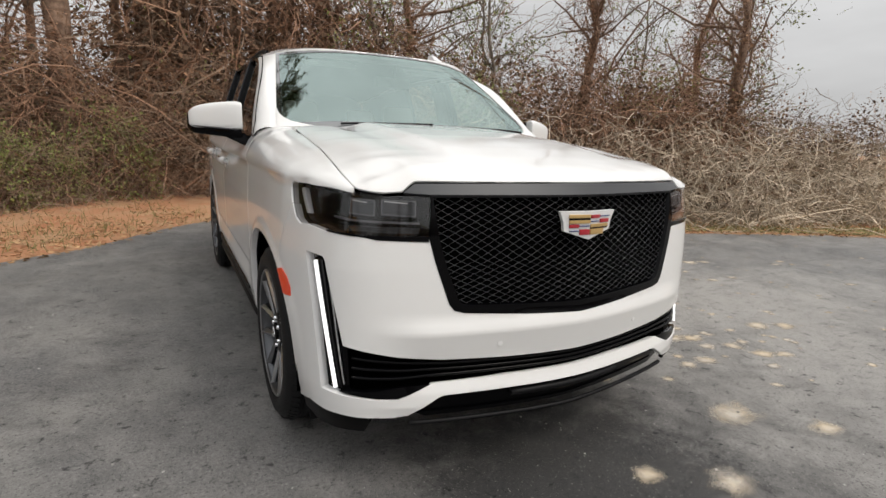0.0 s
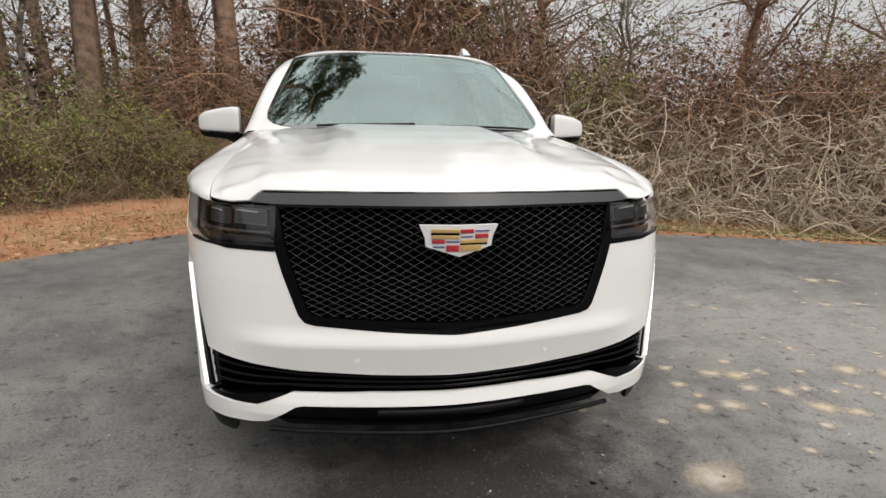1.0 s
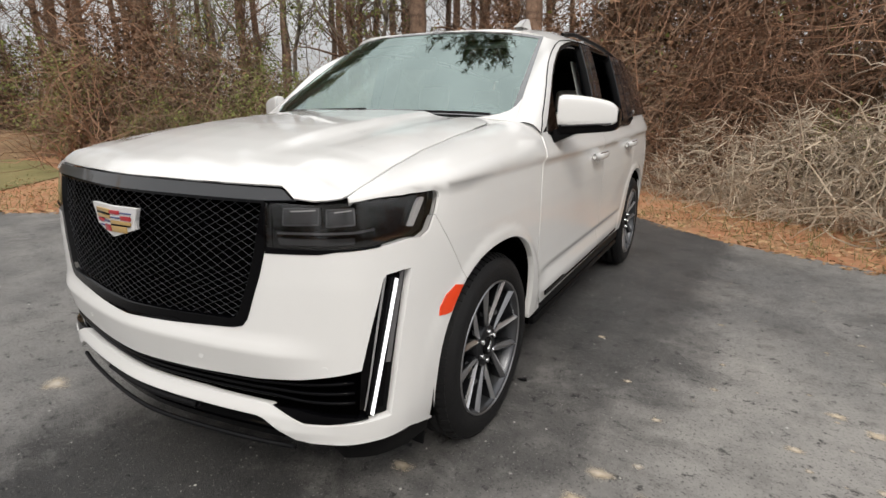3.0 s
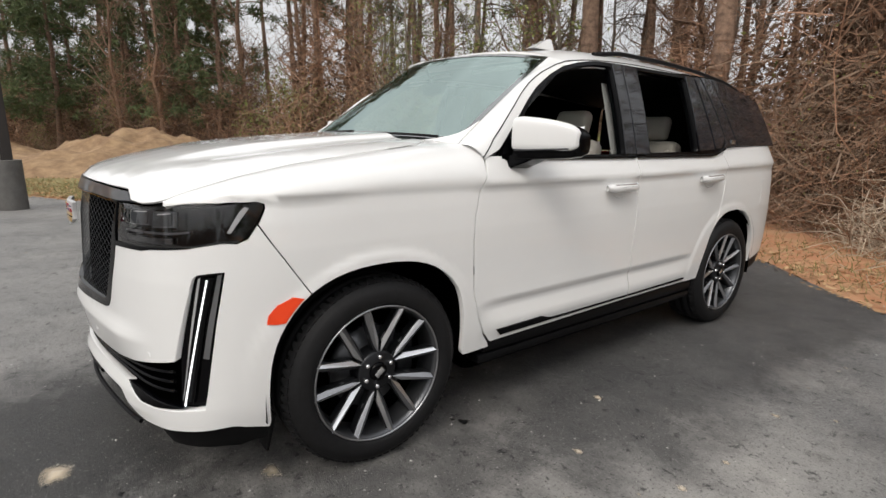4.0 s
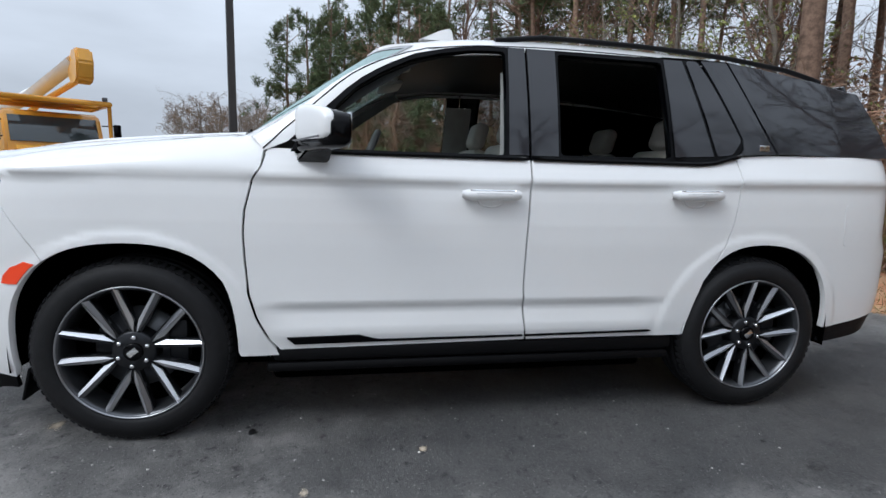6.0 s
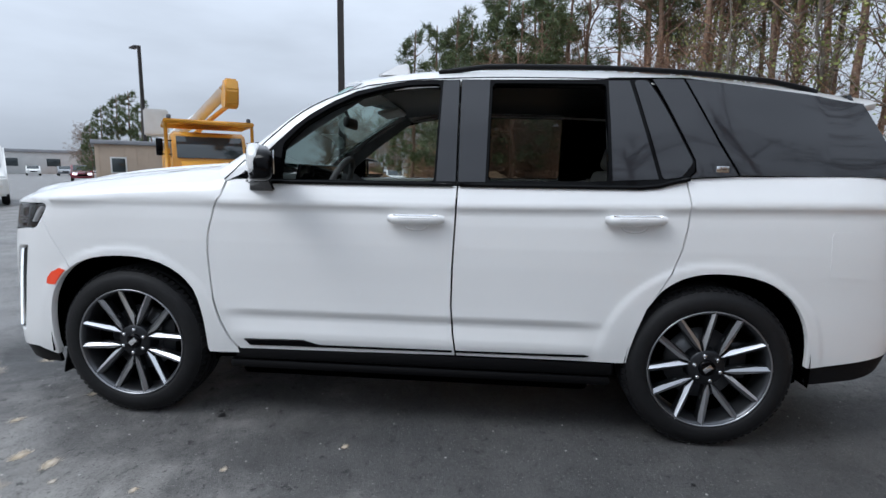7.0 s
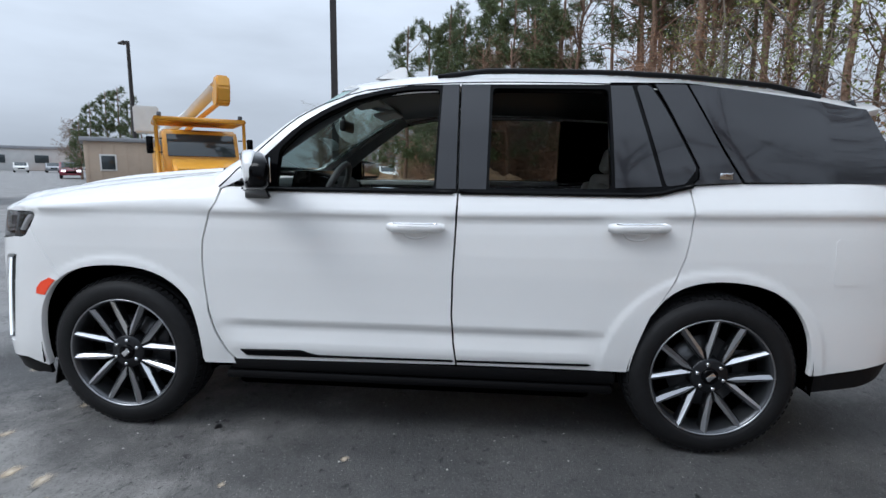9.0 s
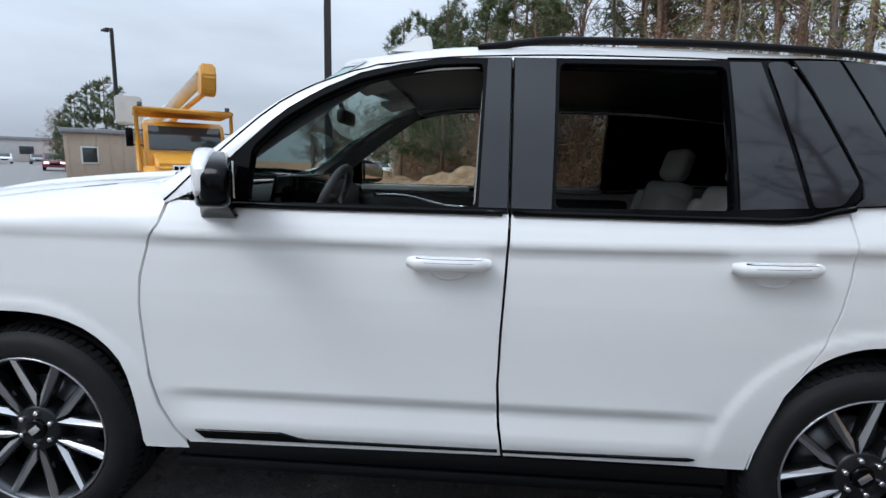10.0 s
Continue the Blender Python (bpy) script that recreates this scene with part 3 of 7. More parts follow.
def body(s, v):
    """The painted body below the windows: s along the plan outline (negative on the passenger's side), v about the height."""
    g = -1 if s < 0 else 1
    a = abs(s)
    x, y = float(np.interp(a, PS, PX)), float(np.interp(a, PS, PY))
    tx, ty = float(np.interp(a, PS, _tx)), float(np.interp(a, PS, _ty))
    k = math.hypot(tx, ty)
    nx, ny = ty / k, -tx / k
    wz = 1 - smooth(y, -0.62, -0.38)
    z = v + (lerp_table(v, NOSE) - v) * wz
    wf = 1 - smooth(y, -0.72, -0.36)
    wr = smooth(y, 3.95, 4.25)
    side = lerp_table(v, SIDE)
    rise = None
    if y < 0.62:
        f = (1 - smooth(y, 0.42, 0.60)) * smooth(y, -0.88, -0.84)
        d0 = lerp_table(1.2, SIDE) * (1 - wf) + lerp_table(1.13, FRONT) * wf
        yt = y - ny * d0
        v0 = shoulder_z(yt)
        if v > 1.05:
            side = side * (1 - f) + lerp_table(1.05 + (v - 1.05) * 0.15 / (v0 - 1.05), SIDE) * f
        if v > v0:
            rise = (f, min(1.0, (v - v0) / 0.18), v0 + (lerp_table(v0, NOSE) - v0) * wz, v0)
    # the long creases fade before the wheels
    fade = smooth(y, 0.50, 0.72) * (1 - smooth(y, 2.35, 2.62))
    if v < 0.72:
        side = side * fade + lerp_table(v, [(0.2, 0.06), (0.35, 0.030), (0.5, 0.014), (0.62, 0.007), (0.72, 0.0038)]) * (1 - fade)
    for wy in (0.0, 3.071):
        r = math.hypot(y - wy, (v - 0.40) * 1.02)
        side -= 0.009 * (1 - smooth(r, 0.54, 0.585)) * smooth(v, 0.2, 0.7)
    plain = smooth(x, 0.60, 0.86)
    nose = lerp_table(v, FRONT) * (1 - plain) + lerp_table(v, CORNER) * plain
    d = side * (1 - wf) * (1 - wr) + nose * wf + lerp_table(v, REAR) * wr
    if y > 0.3:
        z += smooth(y, 1.5, 4.0) * 0.035 * smooth(v, 0.95, 1.2)
    px, py = x - nx * d, y - ny * d
    if rise:
        # over the shoulder in a quarter round to the hood's seam
        f, t, zs, v0 = rise
        a = t * math.pi / 2
        d0 = lerp_table(1.2, SIDE) * (1 - wf) + lerp_table(v0, FRONT) * wf
        bx, by = x - nx * d0, y - ny * d0
        qx, qy, qz = seam(by)
        in_, up = 0.9 * (1 - math.cos(a)) + 0.1 * t, 0.9 * math.sin(a) + 0.1 * t
        ex, ey, ez = bx + (qx - bx) * in_, by + (qy - by) * in_, zs + (qz - zs) * up
        px, py, z = px * (1 - f) + ex * f, py * (1 - f) + ey * f, z * (1 - f) + ez * f
    return (g * px, tuck(py), z)


def S(pts):
    """Outline points: ('x', x, v) on the front, ('y', y, v) on the side."""
    return [(sx(b) if a == 'x' else sy(b), c) for a, b, c in pts]


def arch(wy, r, a0, a1, n=18, zc=0.405, k=1.0):
    """Round a wheel opening from angle a0 to a1 (degrees, 0 to the rear, 90 up)."""
    out = []
    for i in range(n + 1):
        a = radians(a0 + (a1 - a0) * i / n)
        q = r * (1 + 0.07 * math.sin(2 * a) ** 2)
        out.append(('y', wy + q * math.cos(a) * 0.97, zc + k * q * math.sin(a) * 1.035))
    return out


suv = thing("suv", "pearl white full-size luxury SUV parked on the asphalt, driver-side windows open", "car")

# near-black backing added behind the nose, so its open joints read as shade
shell_f = [(sx(0), 0.27), (sx(0.9), 0.27), (sx(0.97), 0.45), (sx(0.975), 1.04), (sx(0.8), 1.08), (sx(0), 1.10)]
for g, nm in ((1, "joint_backing"), (-1, "joint_backing")):
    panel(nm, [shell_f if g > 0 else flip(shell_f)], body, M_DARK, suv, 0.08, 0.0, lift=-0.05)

# ---- bumper ----
HL = [('x', 0.622, 1.098), ('x', 0.705, 1.101), ('x', 0.77, 1.103), ('x', 0.83, 1.107), ('x', 0.88, 1.109), ('x', 0.93, 1.110), ('y', -0.60, 1.111), ('y', -0.55, 1.122), ('y', -0.51, 1.134), ('y', -0.475, 1.149), ('y', -0.458, 1.150), ('y', -0.454, 1.140), ('y', -0.480, 1.080), ('y', -0.512, 1.020),
      ('y', -0.552, 0.988), ('x', 0.96, 0.968), ('x', 0.90, 0.962), ('x', 0.80, 0.958), ('x', 0.627, 0.957)]
RUN = (0.970, 1.087)


def slant(pts):
    """Points round the running light's leaning middle line: offset along the body, height."""
    return [(RUN[0] + (RUN[1] - RUN[0]) * (v - 0.372) / 0.513 + o, v) for o, v in pts]


bump_half = S([('x', 0, 0.645), ('x', 0.25, 0.658), ('x', 0.495, 0.678), ('x', 0.530, 0.688), ('x', 0.550, 0.714), ('x', 0.624, 0.955), ('x', 0.80, 0.955),
               ('x', 0.90, 0.959), ('x', 0.958, 0.965), ('y', -0.550, 0.984), ('y', -0.510, 1.015), ('y', -0.478, 1.073), ('y', -0.3965, 0.965)]
              + arch(0, 0.485, 127.8, 190, 12) + [('y', -0.472, 0.285), ('y', -0.56, 0.25), ('x', 0.86, 0.243), ('x', 0.735, 0.243), ('x', 0.685, 0.25), ('x', 0.575, 0.348), ('x', 0.55, 0.355),
                 ('x', 0.25, 0.358), ('x', 0, 0.36), ('x', 0, 0.418), ('x', 0.3, 0.418), ('x', 0.595, 0.414), ('x', 0.72, 0.343), ('x', 0.80, 0.345)]) + slant(((0.076, 0.366), (0.073, 0.39), (0.067, 0.545), (0.056, 0.893), (-0.040, 0.886), (-0.052, 0.870), (-0.070, 0.558)))
bump_half += S([('x', 0.72, 0.525), ('x', 0.56, 0.508), ('x', 0.3, 0.497), ('x', 0, 0.492)])
bumper = panel("front_bumper", both(bump_half), body, M_PAINT, suv, 0.022, 0.035, "pearl white front bumper with angular lower lip")

# slot between the bumper's halves: three thin fins and a gloss blade at each corner
for k in range(3):
    q = 0.25 + 0.25 * k
    path = []
    for i in range(-40, 41):
        x = 0.88 * i / 40
        lo, hi = np.interp(abs(x), [0, 0.595, 0.72, 0.88], [0.418, 0.414, 0.40, 0.40]), np.interp(abs(x), [0, 0.56, 0.875], [0.492, 0.508, 0.545])
        s = math.copysign(sx(abs(x)), x)
        p = Vector(body(s, lo + (hi - lo) * q))
        path.append((p.x * 0.985, p.y + 0.02, p.z))
    tube("intake_fin", [path], 0.0085, M_BLACK, bumper, sides=4)
blade = S([('x', 0.605, 0.409), ('x', 0.70, 0.405), ('x', 0.80, 0.385), ('x', 0.915, 0.372), ('x', 0.80, 0.349), ('x', 0.72, 0.347)])
for g in (1, -1):
    panel("corner_blade", [blade if g > 0 else flip(blade)], body, M_BLACK, bumper, 0.04, 0.03, "gloss black blade", lift=-0.004)
skirt = S([('x', 0, 0.352), ('x', 0.55, 0.347), ('x', 0.68, 0.252), ('x', 0.62, 0.226), ('x', 0.3, 0.226), ('x', 0, 0.226)])
panel("lower_intake", both(skirt), body, M_BLACK, bumper, 0.05, 0.03, "gloss black lower intake", lift=-0.03)
tube("lower_trim", [[Vector(body(math.copysign(sx(abs(x)), x), 0.222 + 0.008 * abs(x))) for x in np.linspace(-0.68, 0.68, 30)]], 0.009, M_SATIN, bumper, "thin satin black trim line", sides=6)
tube("intake_insert", [[Vector(body(math.copysign(sx(abs(x)), x), 0.315)) + Vector((0, 0.02, 0)) for x in np.linspace(-0.28, 0.28, 16)]], 0.014, M_SATIN, bumper, sides=6)
for x, v in ((0.35, 0.555), (0.80, 0.565), (-0.35, 0.555), (-0.80, 0.565)):
    p = Vector(body(math.copysign(sx(abs(x)), x), v))
    q = Vector(body(math.copysign(sx(abs(x) + 0.01), x), v)) - p
    r = q.to_track_quat('X', 'Z').to_matrix().to_4x4()
    bm = bmesh.new()
    bmesh.ops.create_cone(bm, cap_ends=True, segments=20, radius1=0.0105, radius2=0.0095, depth=0.003, matrix=Matrix.Translation(p) @ r @ Matrix.Rotation(radians(90), 4, 'X'))
    part("parking_sensor", bm, M_PAINT, bumper)

dam = S([('x', 0.80, 0.246), ('y', -0.58, 0.25), ('y', -0.48, 0.29), ('y', -0.478, 0.225), ('y', -0.58, 0.19), ('x', 0.84, 0.20)])
for g in (1, -1):
    panel("air_dam", [dam if g > 0 else flip(dam)], body, M_SILL, bumper, 0.03, 0.02, "black lower corner", lift=-0.008)

# vertical running lights
drl_hole = slant(((0.074, 0.370), (0.071, 0.39), (0.065, 0.545), (0.054, 0.889), (-0.038, 0.882), (-0.049, 0.868), (-0.067, 0.558), (-0.046, 0.40), (-0.040, 0.370)))
for g in (1, -1):
    o = (lambda q: q) if g > 0 else flip
    lamp = panel("running_light", [o(drl_hole)], body, M_BLACK, suv, 0.02, 0.02, "vertical running light, lit, in a black recess", lift=-0.034)
    # smoked tube that carries the strip, and the grey wall of the recess beside it
    tubeq = slant(((0.018, 0.384), (0.020, 0.872), (-0.022, 0.868), (-0.020, 0.384)))
    panel("tube_housing", [o(tubeq)], body, M_BLACK, lamp, 0.02, 0.02, lift=-0.014)
    foot, head = Vector(body(g * (RUN[0] + 0.002), 0.392)), Vector(body(g * (RUN[1] - 0.004), 0.866))
    mid = Vector(body(g * (RUN[0] + RUN[1]) / 2, 0.63))
    sag = (mid - (foot + head) / 2) * 0.8
    tube("light_strip", [[foot.lerp(head, k / 10) + sag * (1 - (k / 5 - 1) ** 2) for k in range(11)]], 0.0026, M_DRL, lamp, "glowing white strip", sides=8, flat=2.9)
    wall = slant(((0.030, 0.56), (0.052, 0.556), (0.045, 0.880), (0.030, 0.876)))
    panel("recess_wall", [o(wall)], body, M_STEELD, lamp, 0.03, 0.01, "dull grey recess wall", lift=-0.026)
    rim = slant(((-0.030, 0.40), (-0.024, 0.40), (-0.028, 0.872), (-0.036, 0.866)))
    panel("light_trim", [o(rim)], body, M_CHROME, lamp, 0.03, 0.01, "thin chrome edge", lift=-0.022)

# ---- grille ----
mesh_half = S([('x', 0, 1.098), ('x', 0.3, 1.098), ('x', 0.614, 1.096), ('x', 0.588, 0.95), ('x', 0.520, 0.738), ('x', 0.503, 0.714), ('x', 0.478, 0.706), ('x', 0.25, 0.696), ('x', 0, 0.687)])
frame_half = S([('x', 0, 1.106), ('x', 0.3, 1.106), ('x', 0.624, 1.104), ('x', 0.619, 1.085), ('x', 0.627, 0.958), ('x', 0.550, 0.712), ('x', 0.530, 0.686), ('x', 0.495, 0.676), ('x', 0.25, 0.656), ('x', 0, 0.643)])
ring = frame_half + mesh_half[::-1]
grille = panel("grille", both(ring), body, M_BLACK, suv, 0.04, 0.04, "large gloss black grille with diamond mesh", lift=0.002)
# near-black sheet that paints the shade of the hollow behind the mesh
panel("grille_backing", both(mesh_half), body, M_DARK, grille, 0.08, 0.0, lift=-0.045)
poly = mesh_half + flip(mesh_half)[::-1]
dx, dz = 0.0507, 0.0262
lines = []
for fam in (1, -1):
    for k in range(-60, 61):
        run = []
        for i in range(0, 261):
            s = -0.75 + 1.5 * i / 260
            v = 0.88 + fam * (s - k * dx) * dz / dx
            if inside((s, v), poly):
                p = Vector(body(s, v))
                run.append((p.x, p.y + 0.016, p.z))
            elif len(run) > 2:
                lines.append(run[::3] + [run[-1]])
                run = []
            else:
                run = []
        if len(run) > 2:
            lines.append(run[::3] + [run[-1]])
tube("grille_mesh", lines, 0.0009, M_MESHBAR, grille, "dark metal diamond mesh", sides=4)
band = S([('x', 0, 1.106), ('x', 0.35, 1.106), ('x', 0.63, 1.105), ('x', 0.715, 1.110), ('x', 0.677, 1.136), ('x', 0.35, 1.140), ('x', 0, 1.142)])
panel("hood_trim", both(band), body, M_BAND, suv, 0.04, 0.03, "dark grey metallic trim along the hood edge", lift=0.003)

M_SILVER = mat("emblem_silver", (0.72, 0.72, 0.73), 0.35, metal=0.3, coat=0.5)
# shield emblem, as plain coloured fields
emblem = thing("front_emblem", "", "")
emblem.parent = suv
def shield(w, h, y, zc, name, material, grow=0.0):
    out = [(-w / 2 - grow, h / 2), (w / 2 + grow, h / 2), (w / 2 - 0.018, h * 0.12), (w / 2 - 0.022, -h * 0.18), (0, -h / 2 - grow), (-w / 2 + 0.022, -h * 0.18), (-w / 2 + 0.018, h * 0.12)]
    return panel(name, [out], lambda u, v: (u, y + abs(u) * 0.12, zc + v), material, emblem, 0.03, 0.016, centre=(0, 0.5, zc))
shield(0.272, 0.108, -0.986, 1.052, "emblem_frame", M_SILVER)
M_GOLD = mat("emblem_gold", (0.60, 0.40, 0.16), 0.3, metal=0.5, coat=0.5)
M_EMRED = mat("emblem_red", (0.36, 0.01, 0.02), 0.3, coat=0.8)
M_EMBLUE = mat("emblem_blue", (0.03, 0.05, 0.16), 0.3, coat=0.8)
# field edges from the middle line outwards and from the top down, in units of the shield's own grid
fields = [(-105, -2, 0, 17, M_GOLD), (-105, -2, 17, 28, M_BLACK), (-103, -2, 28, 45, M_GOLD), (-102, -55, 49, 67, M_EMRED), (-52, -2, 55, 61, M_EMBLUE), (-98, -55, 80, 86, M_EMBLUE), (-50, -2, 75, 104, M_EMRED),
          (2, 52, 2, 20, M_EMRED), (58, 115, 8, 14, M_EMBLUE), (2, 50, 33, 39, M_EMBLUE), (58, 110, 25, 45, M_EMRED), (2, 108, 50, 66, M_GOLD), (2, 105, 66, 74, M_BLACK), (2, 82, 74, 104, M_GOLD)]
for x0, x1, z0, z1, m in fields:
    u, w = (x0 + x1) / 2 * 0.00092, (x1 - x0) * 0.00092
    v, h = 0.040 - (z0 + z1) / 2 * 0.00074, (z1 - z0) * 0.00074
    box("emblem_field", (w, 0.006, h), (u, -0.988 + abs(u) * 0.12, 1.054 + v), m, emblem, bevel=0.0008, rot=Matrix.Rotation(math.copysign(math.atan(0.12), u), 4, 'Z'))

# ---- headlights ----
hl = S(HL)
for g in (1, -1):
    o = (lambda q: q) if g > 0 else flip
    head = panel("headlight", [o(hl)], body, M_BLACK, suv, 0.04, 0.03, "dark smoked wrap-around headlight", lift=-0.045)
    panel("headlight_lens", [o(hl)], body, M_LENS, head, 0.04, 0.004, lift=-0.003).visible_shadow = False
    for a, b in ((0.668, 0.790), (0.812, 0.905)):
        q = S([('x', a, 1.030), ('x', b, 1.036), ('x', b, 1.090), ('x', a, 1.086)])
        unit = panel("projector", [o(rounded(q, 0.006))], body, M_STEELD, head, 0.03, 0.02, lift=-0.030)
        q = S([('x', a + 0.005, 1.034), ('x', b - 0.005, 1.040), ('x', b - 0.005, 1.086), ('x', a + 0.005, 1.082)])
        panel("projector_lens", [o(rounded(q, 0.006))], body, M_LENS_IN, unit, 0.03, 0.01, lift=-0.027)
        q = S([('x', a + 0.030, 1.074), ('x', b - 0.010, 1.080), ('x', b - 0.010, 1.084), ('x', a + 0.030, 1.078)])
        panel("projector_edge", [o(q)], body, M_SIGNAL, unit, 0.03, 0.004, lift=-0.024)
    q = S([('x', 0.655, 1.005), ('x', 0.80, 1.008), ('x', 0.90, 1.011), ('x', 0.95, 1.018), ('x', 0.95, 1.024), ('x', 0.90, 1.018), ('x', 0.80, 1.015), ('x', 0.655, 1.012)])
    panel("light_bar", [o(q)], body, M_STEELD, head, 0.03, 0.012, "thin pale light bar", lift=-0.022)
    q = S([('x', 0.66, 0.970), ('x', 0.80, 0.972), ('x', 0.90, 0.976), ('x', 0.90, 0.994), ('x', 0.80, 0.992), ('x', 0.655, 0.990)])
    panel("lower_reflector", [o(q)], body, M_BAND, head, 0.03, 0.012, lift=-0.026)
    q = S([('y', -0.580, 1.020), ('y', -0.566, 1.022), ('y', -0.512, 1.108), ('y', -0.500, 1.126), ('y', -0.514, 1.126), ('y', -0.532, 1.106)])
    panel("turn_signal", [o(q)], body, M_SIGNAL, head, 0.03, 0.02, "pale upright turn signal", lift=-0.016)
    q = S([('x', 0.626, 0.946), ('x', 0.80, 0.950), ('x', 0.85, 0.958), ('x', 0.955, 0.967), ('x', 0.955, 0.972), ('x', 0.90, 0.966), ('x', 0.80, 0.963), ('x', 0.628, 0.962)])
    panel("headlight_trim", [o(q)], body, M_BLACK, head, 0.03, 0.02, lift=0.002)

# ---- front fenders ----
def fv(y):
    """Where the fender meets the hood's joint."""
    s_ = sy(y)
    tx, ty = float(np.interp(s_, PS, _tx)), float(np.interp(s_, PS, _ty))
    wf = 1 - smooth(y, -0.72, -0.36)
    d0 = lerp_table(1.2, SIDE) * (1 - wf) + lerp_table(1.13, FRONT) * wf
    return shoulder_z(y + tx / math.hypot(tx, ty) * d0) + 0.18


def xy(x):
    return float(np.interp(x, PX[:_front], PY[:_front]))


fender_loop = S([('y', -0.447, 1.139), ('y', -0.450, 1.155), ('y', -0.475, 1.155), ('y', -0.51, 1.140), ('y', -0.55, 1.128), ('y', -0.60, 1.116), ('x', 0.93, 1.115), ('x', 0.90, 1.114), ('x', 0.888, 1.114)]
                + [('y', y, fv(y)) for y in (xy(0.891), xy(0.90), xy(0.91), -0.73, -0.70, -0.66, -0.62, -0.58, -0.54, -0.5, -0.4, -0.3, -0.15, 0.0)] + [('y', 0.3, 1.38),
                 ('y', 0.40, 1.385), ('y', 0.47, 1.385), ('y', 0.60, 1.345), ('y', 0.585, 1.24), ('y', 0.548, 1.18), ('y', 0.517, 1.05), ('y', 0.510, 0.95), ('y', 0.515, 0.82), ('y', 0.525, 0.68), ('y', 0.555, 0.56), ('y', 0.60, 0.46), ('y', 0.635, 0.41), ('y', 0.645, 0.385), ('y', 0.485, 0.385)]
                + arch(0, 0.485, 0, 127.2, 20) + [('y', -0.392, 0.967), ('y', -0.473, 1.078)])
reflector = S([('y', -0.43, 0.795), ('y', -0.375, 0.825)] + arch(0, 0.491, 131, 143, 4) + [('y', -0.468, 0.715), ('y', -0.462, 0.75)])
# ---- doors ----
fd = S([('y', 0.652, 0.412), ('y', 0.61, 0.465), ('y', 0.565, 0.565), ('y', 0.535, 0.68), ('y', 0.525, 0.82), ('y', 0.520, 0.95), ('y', 0.527, 1.05), ('y', 0.558, 1.18), ('y', 0.594, 1.24), ('y', 0.612, 1.322),
        ('y', 1.755, 1.305), ('y', 1.747, 1.10), ('y', 1.738, 0.9), ('y', 1.735, 0.7), ('y', 1.745, 0.55), ('y', 1.762, 0.427)])
rd = S([('y', 1.772, 0.427), ('y', 1.755, 0.55), ('y', 1.745, 0.7), ('y', 1.748, 0.9), ('y', 1.757, 1.10), ('y', 1.765, 1.305), ('y', 2.63, 1.305), ('y', 2.78, 1.322), ('y', 2.855, 1.337),
        ('y', 2.872, 1.22), ('y', 2.865, 1.12), ('y', 2.84, 1.02), ('y', 2.79, 0.905), ('y', 2.72, 0.80), ('y', 2.665, 0.72), ('y', 2.625, 0.60), ('y', 2.600, 0.50), ('y', 2.590, 0.427)])
quarter = S([('y', 2.600, 0.427), ('y', 2.610, 0.50), ('y', 2.635, 0.60), ('y', 2.675, 0.72), ('y', 2.73, 0.80), ('y', 2.80, 0.905), ('y', 2.85, 1.02), ('y', 2.875, 1.12), ('y', 2.882, 1.22), ('y', 2.865, 1.337), ('y', 3.12, 1.347), ('y', 4.12, 1.347),
             ('y', 4.10, 1.25), ('y', 4.115, 0.90), ('y', 4.235, 0.89), ('y', 4.235, 0.53), ('y', 4.12, 0.505), ('y', 3.9, 0.475), ('y', 3.565, 0.44)] + arch(3.071, 0.485, 4, 172, 28))
wheel_rear_low = S([('y', 3.575, 0.435), ('y', 3.9, 0.47), ('y', 4.12, 0.50), ('y', 4.24, 0.525), ('y', 4.20, 0.43), ('y', 3.9, 0.375), ('y', 3.56, 0.345)])
lower_strip = S([('y', 0.68, 0.472), ('y', 0.98, 0.478), ('y', 1.04, 0.458), ('y', 1.07, 0.452), ('y', 1.75, 0.455), ('y', 1.75, 0.447), ('y', 1.07, 0.442), ('y', 0.71, 0.438)])
lower_strip2 = S([('y', 1.765, 0.455), ('y', 2.40, 0.462), ('y', 2.42, 0.458), ('y', 2.40, 0.452), ('y', 1.765, 0.447)])


def crown(y):
    return 0.022 * smooth(y, 1.1, 1.6) * (1 - smooth(y, 2.7, 3.9))


def G(s_y, z, g=1, off=0.0):
    """The side windows' surface."""
    t = (z - 1.28) / 0.49
    x = 0.972 - 0.172 * t - 0.012 * math.sin(math.pi * min(1, max(0, t))) * -1
    x -= 0.05 * smooth(s_y, 2.9, 4.2)
    k = min(1.0, max(0.0, t))
    return (g * (x + off), tuck(drift(s_y)), z + 0.026 + 0.08 * max(0.0, z - 1.30) - 0.06 * k * smooth(s_y, 2.8, 3.9) + crown(s_y) * k)


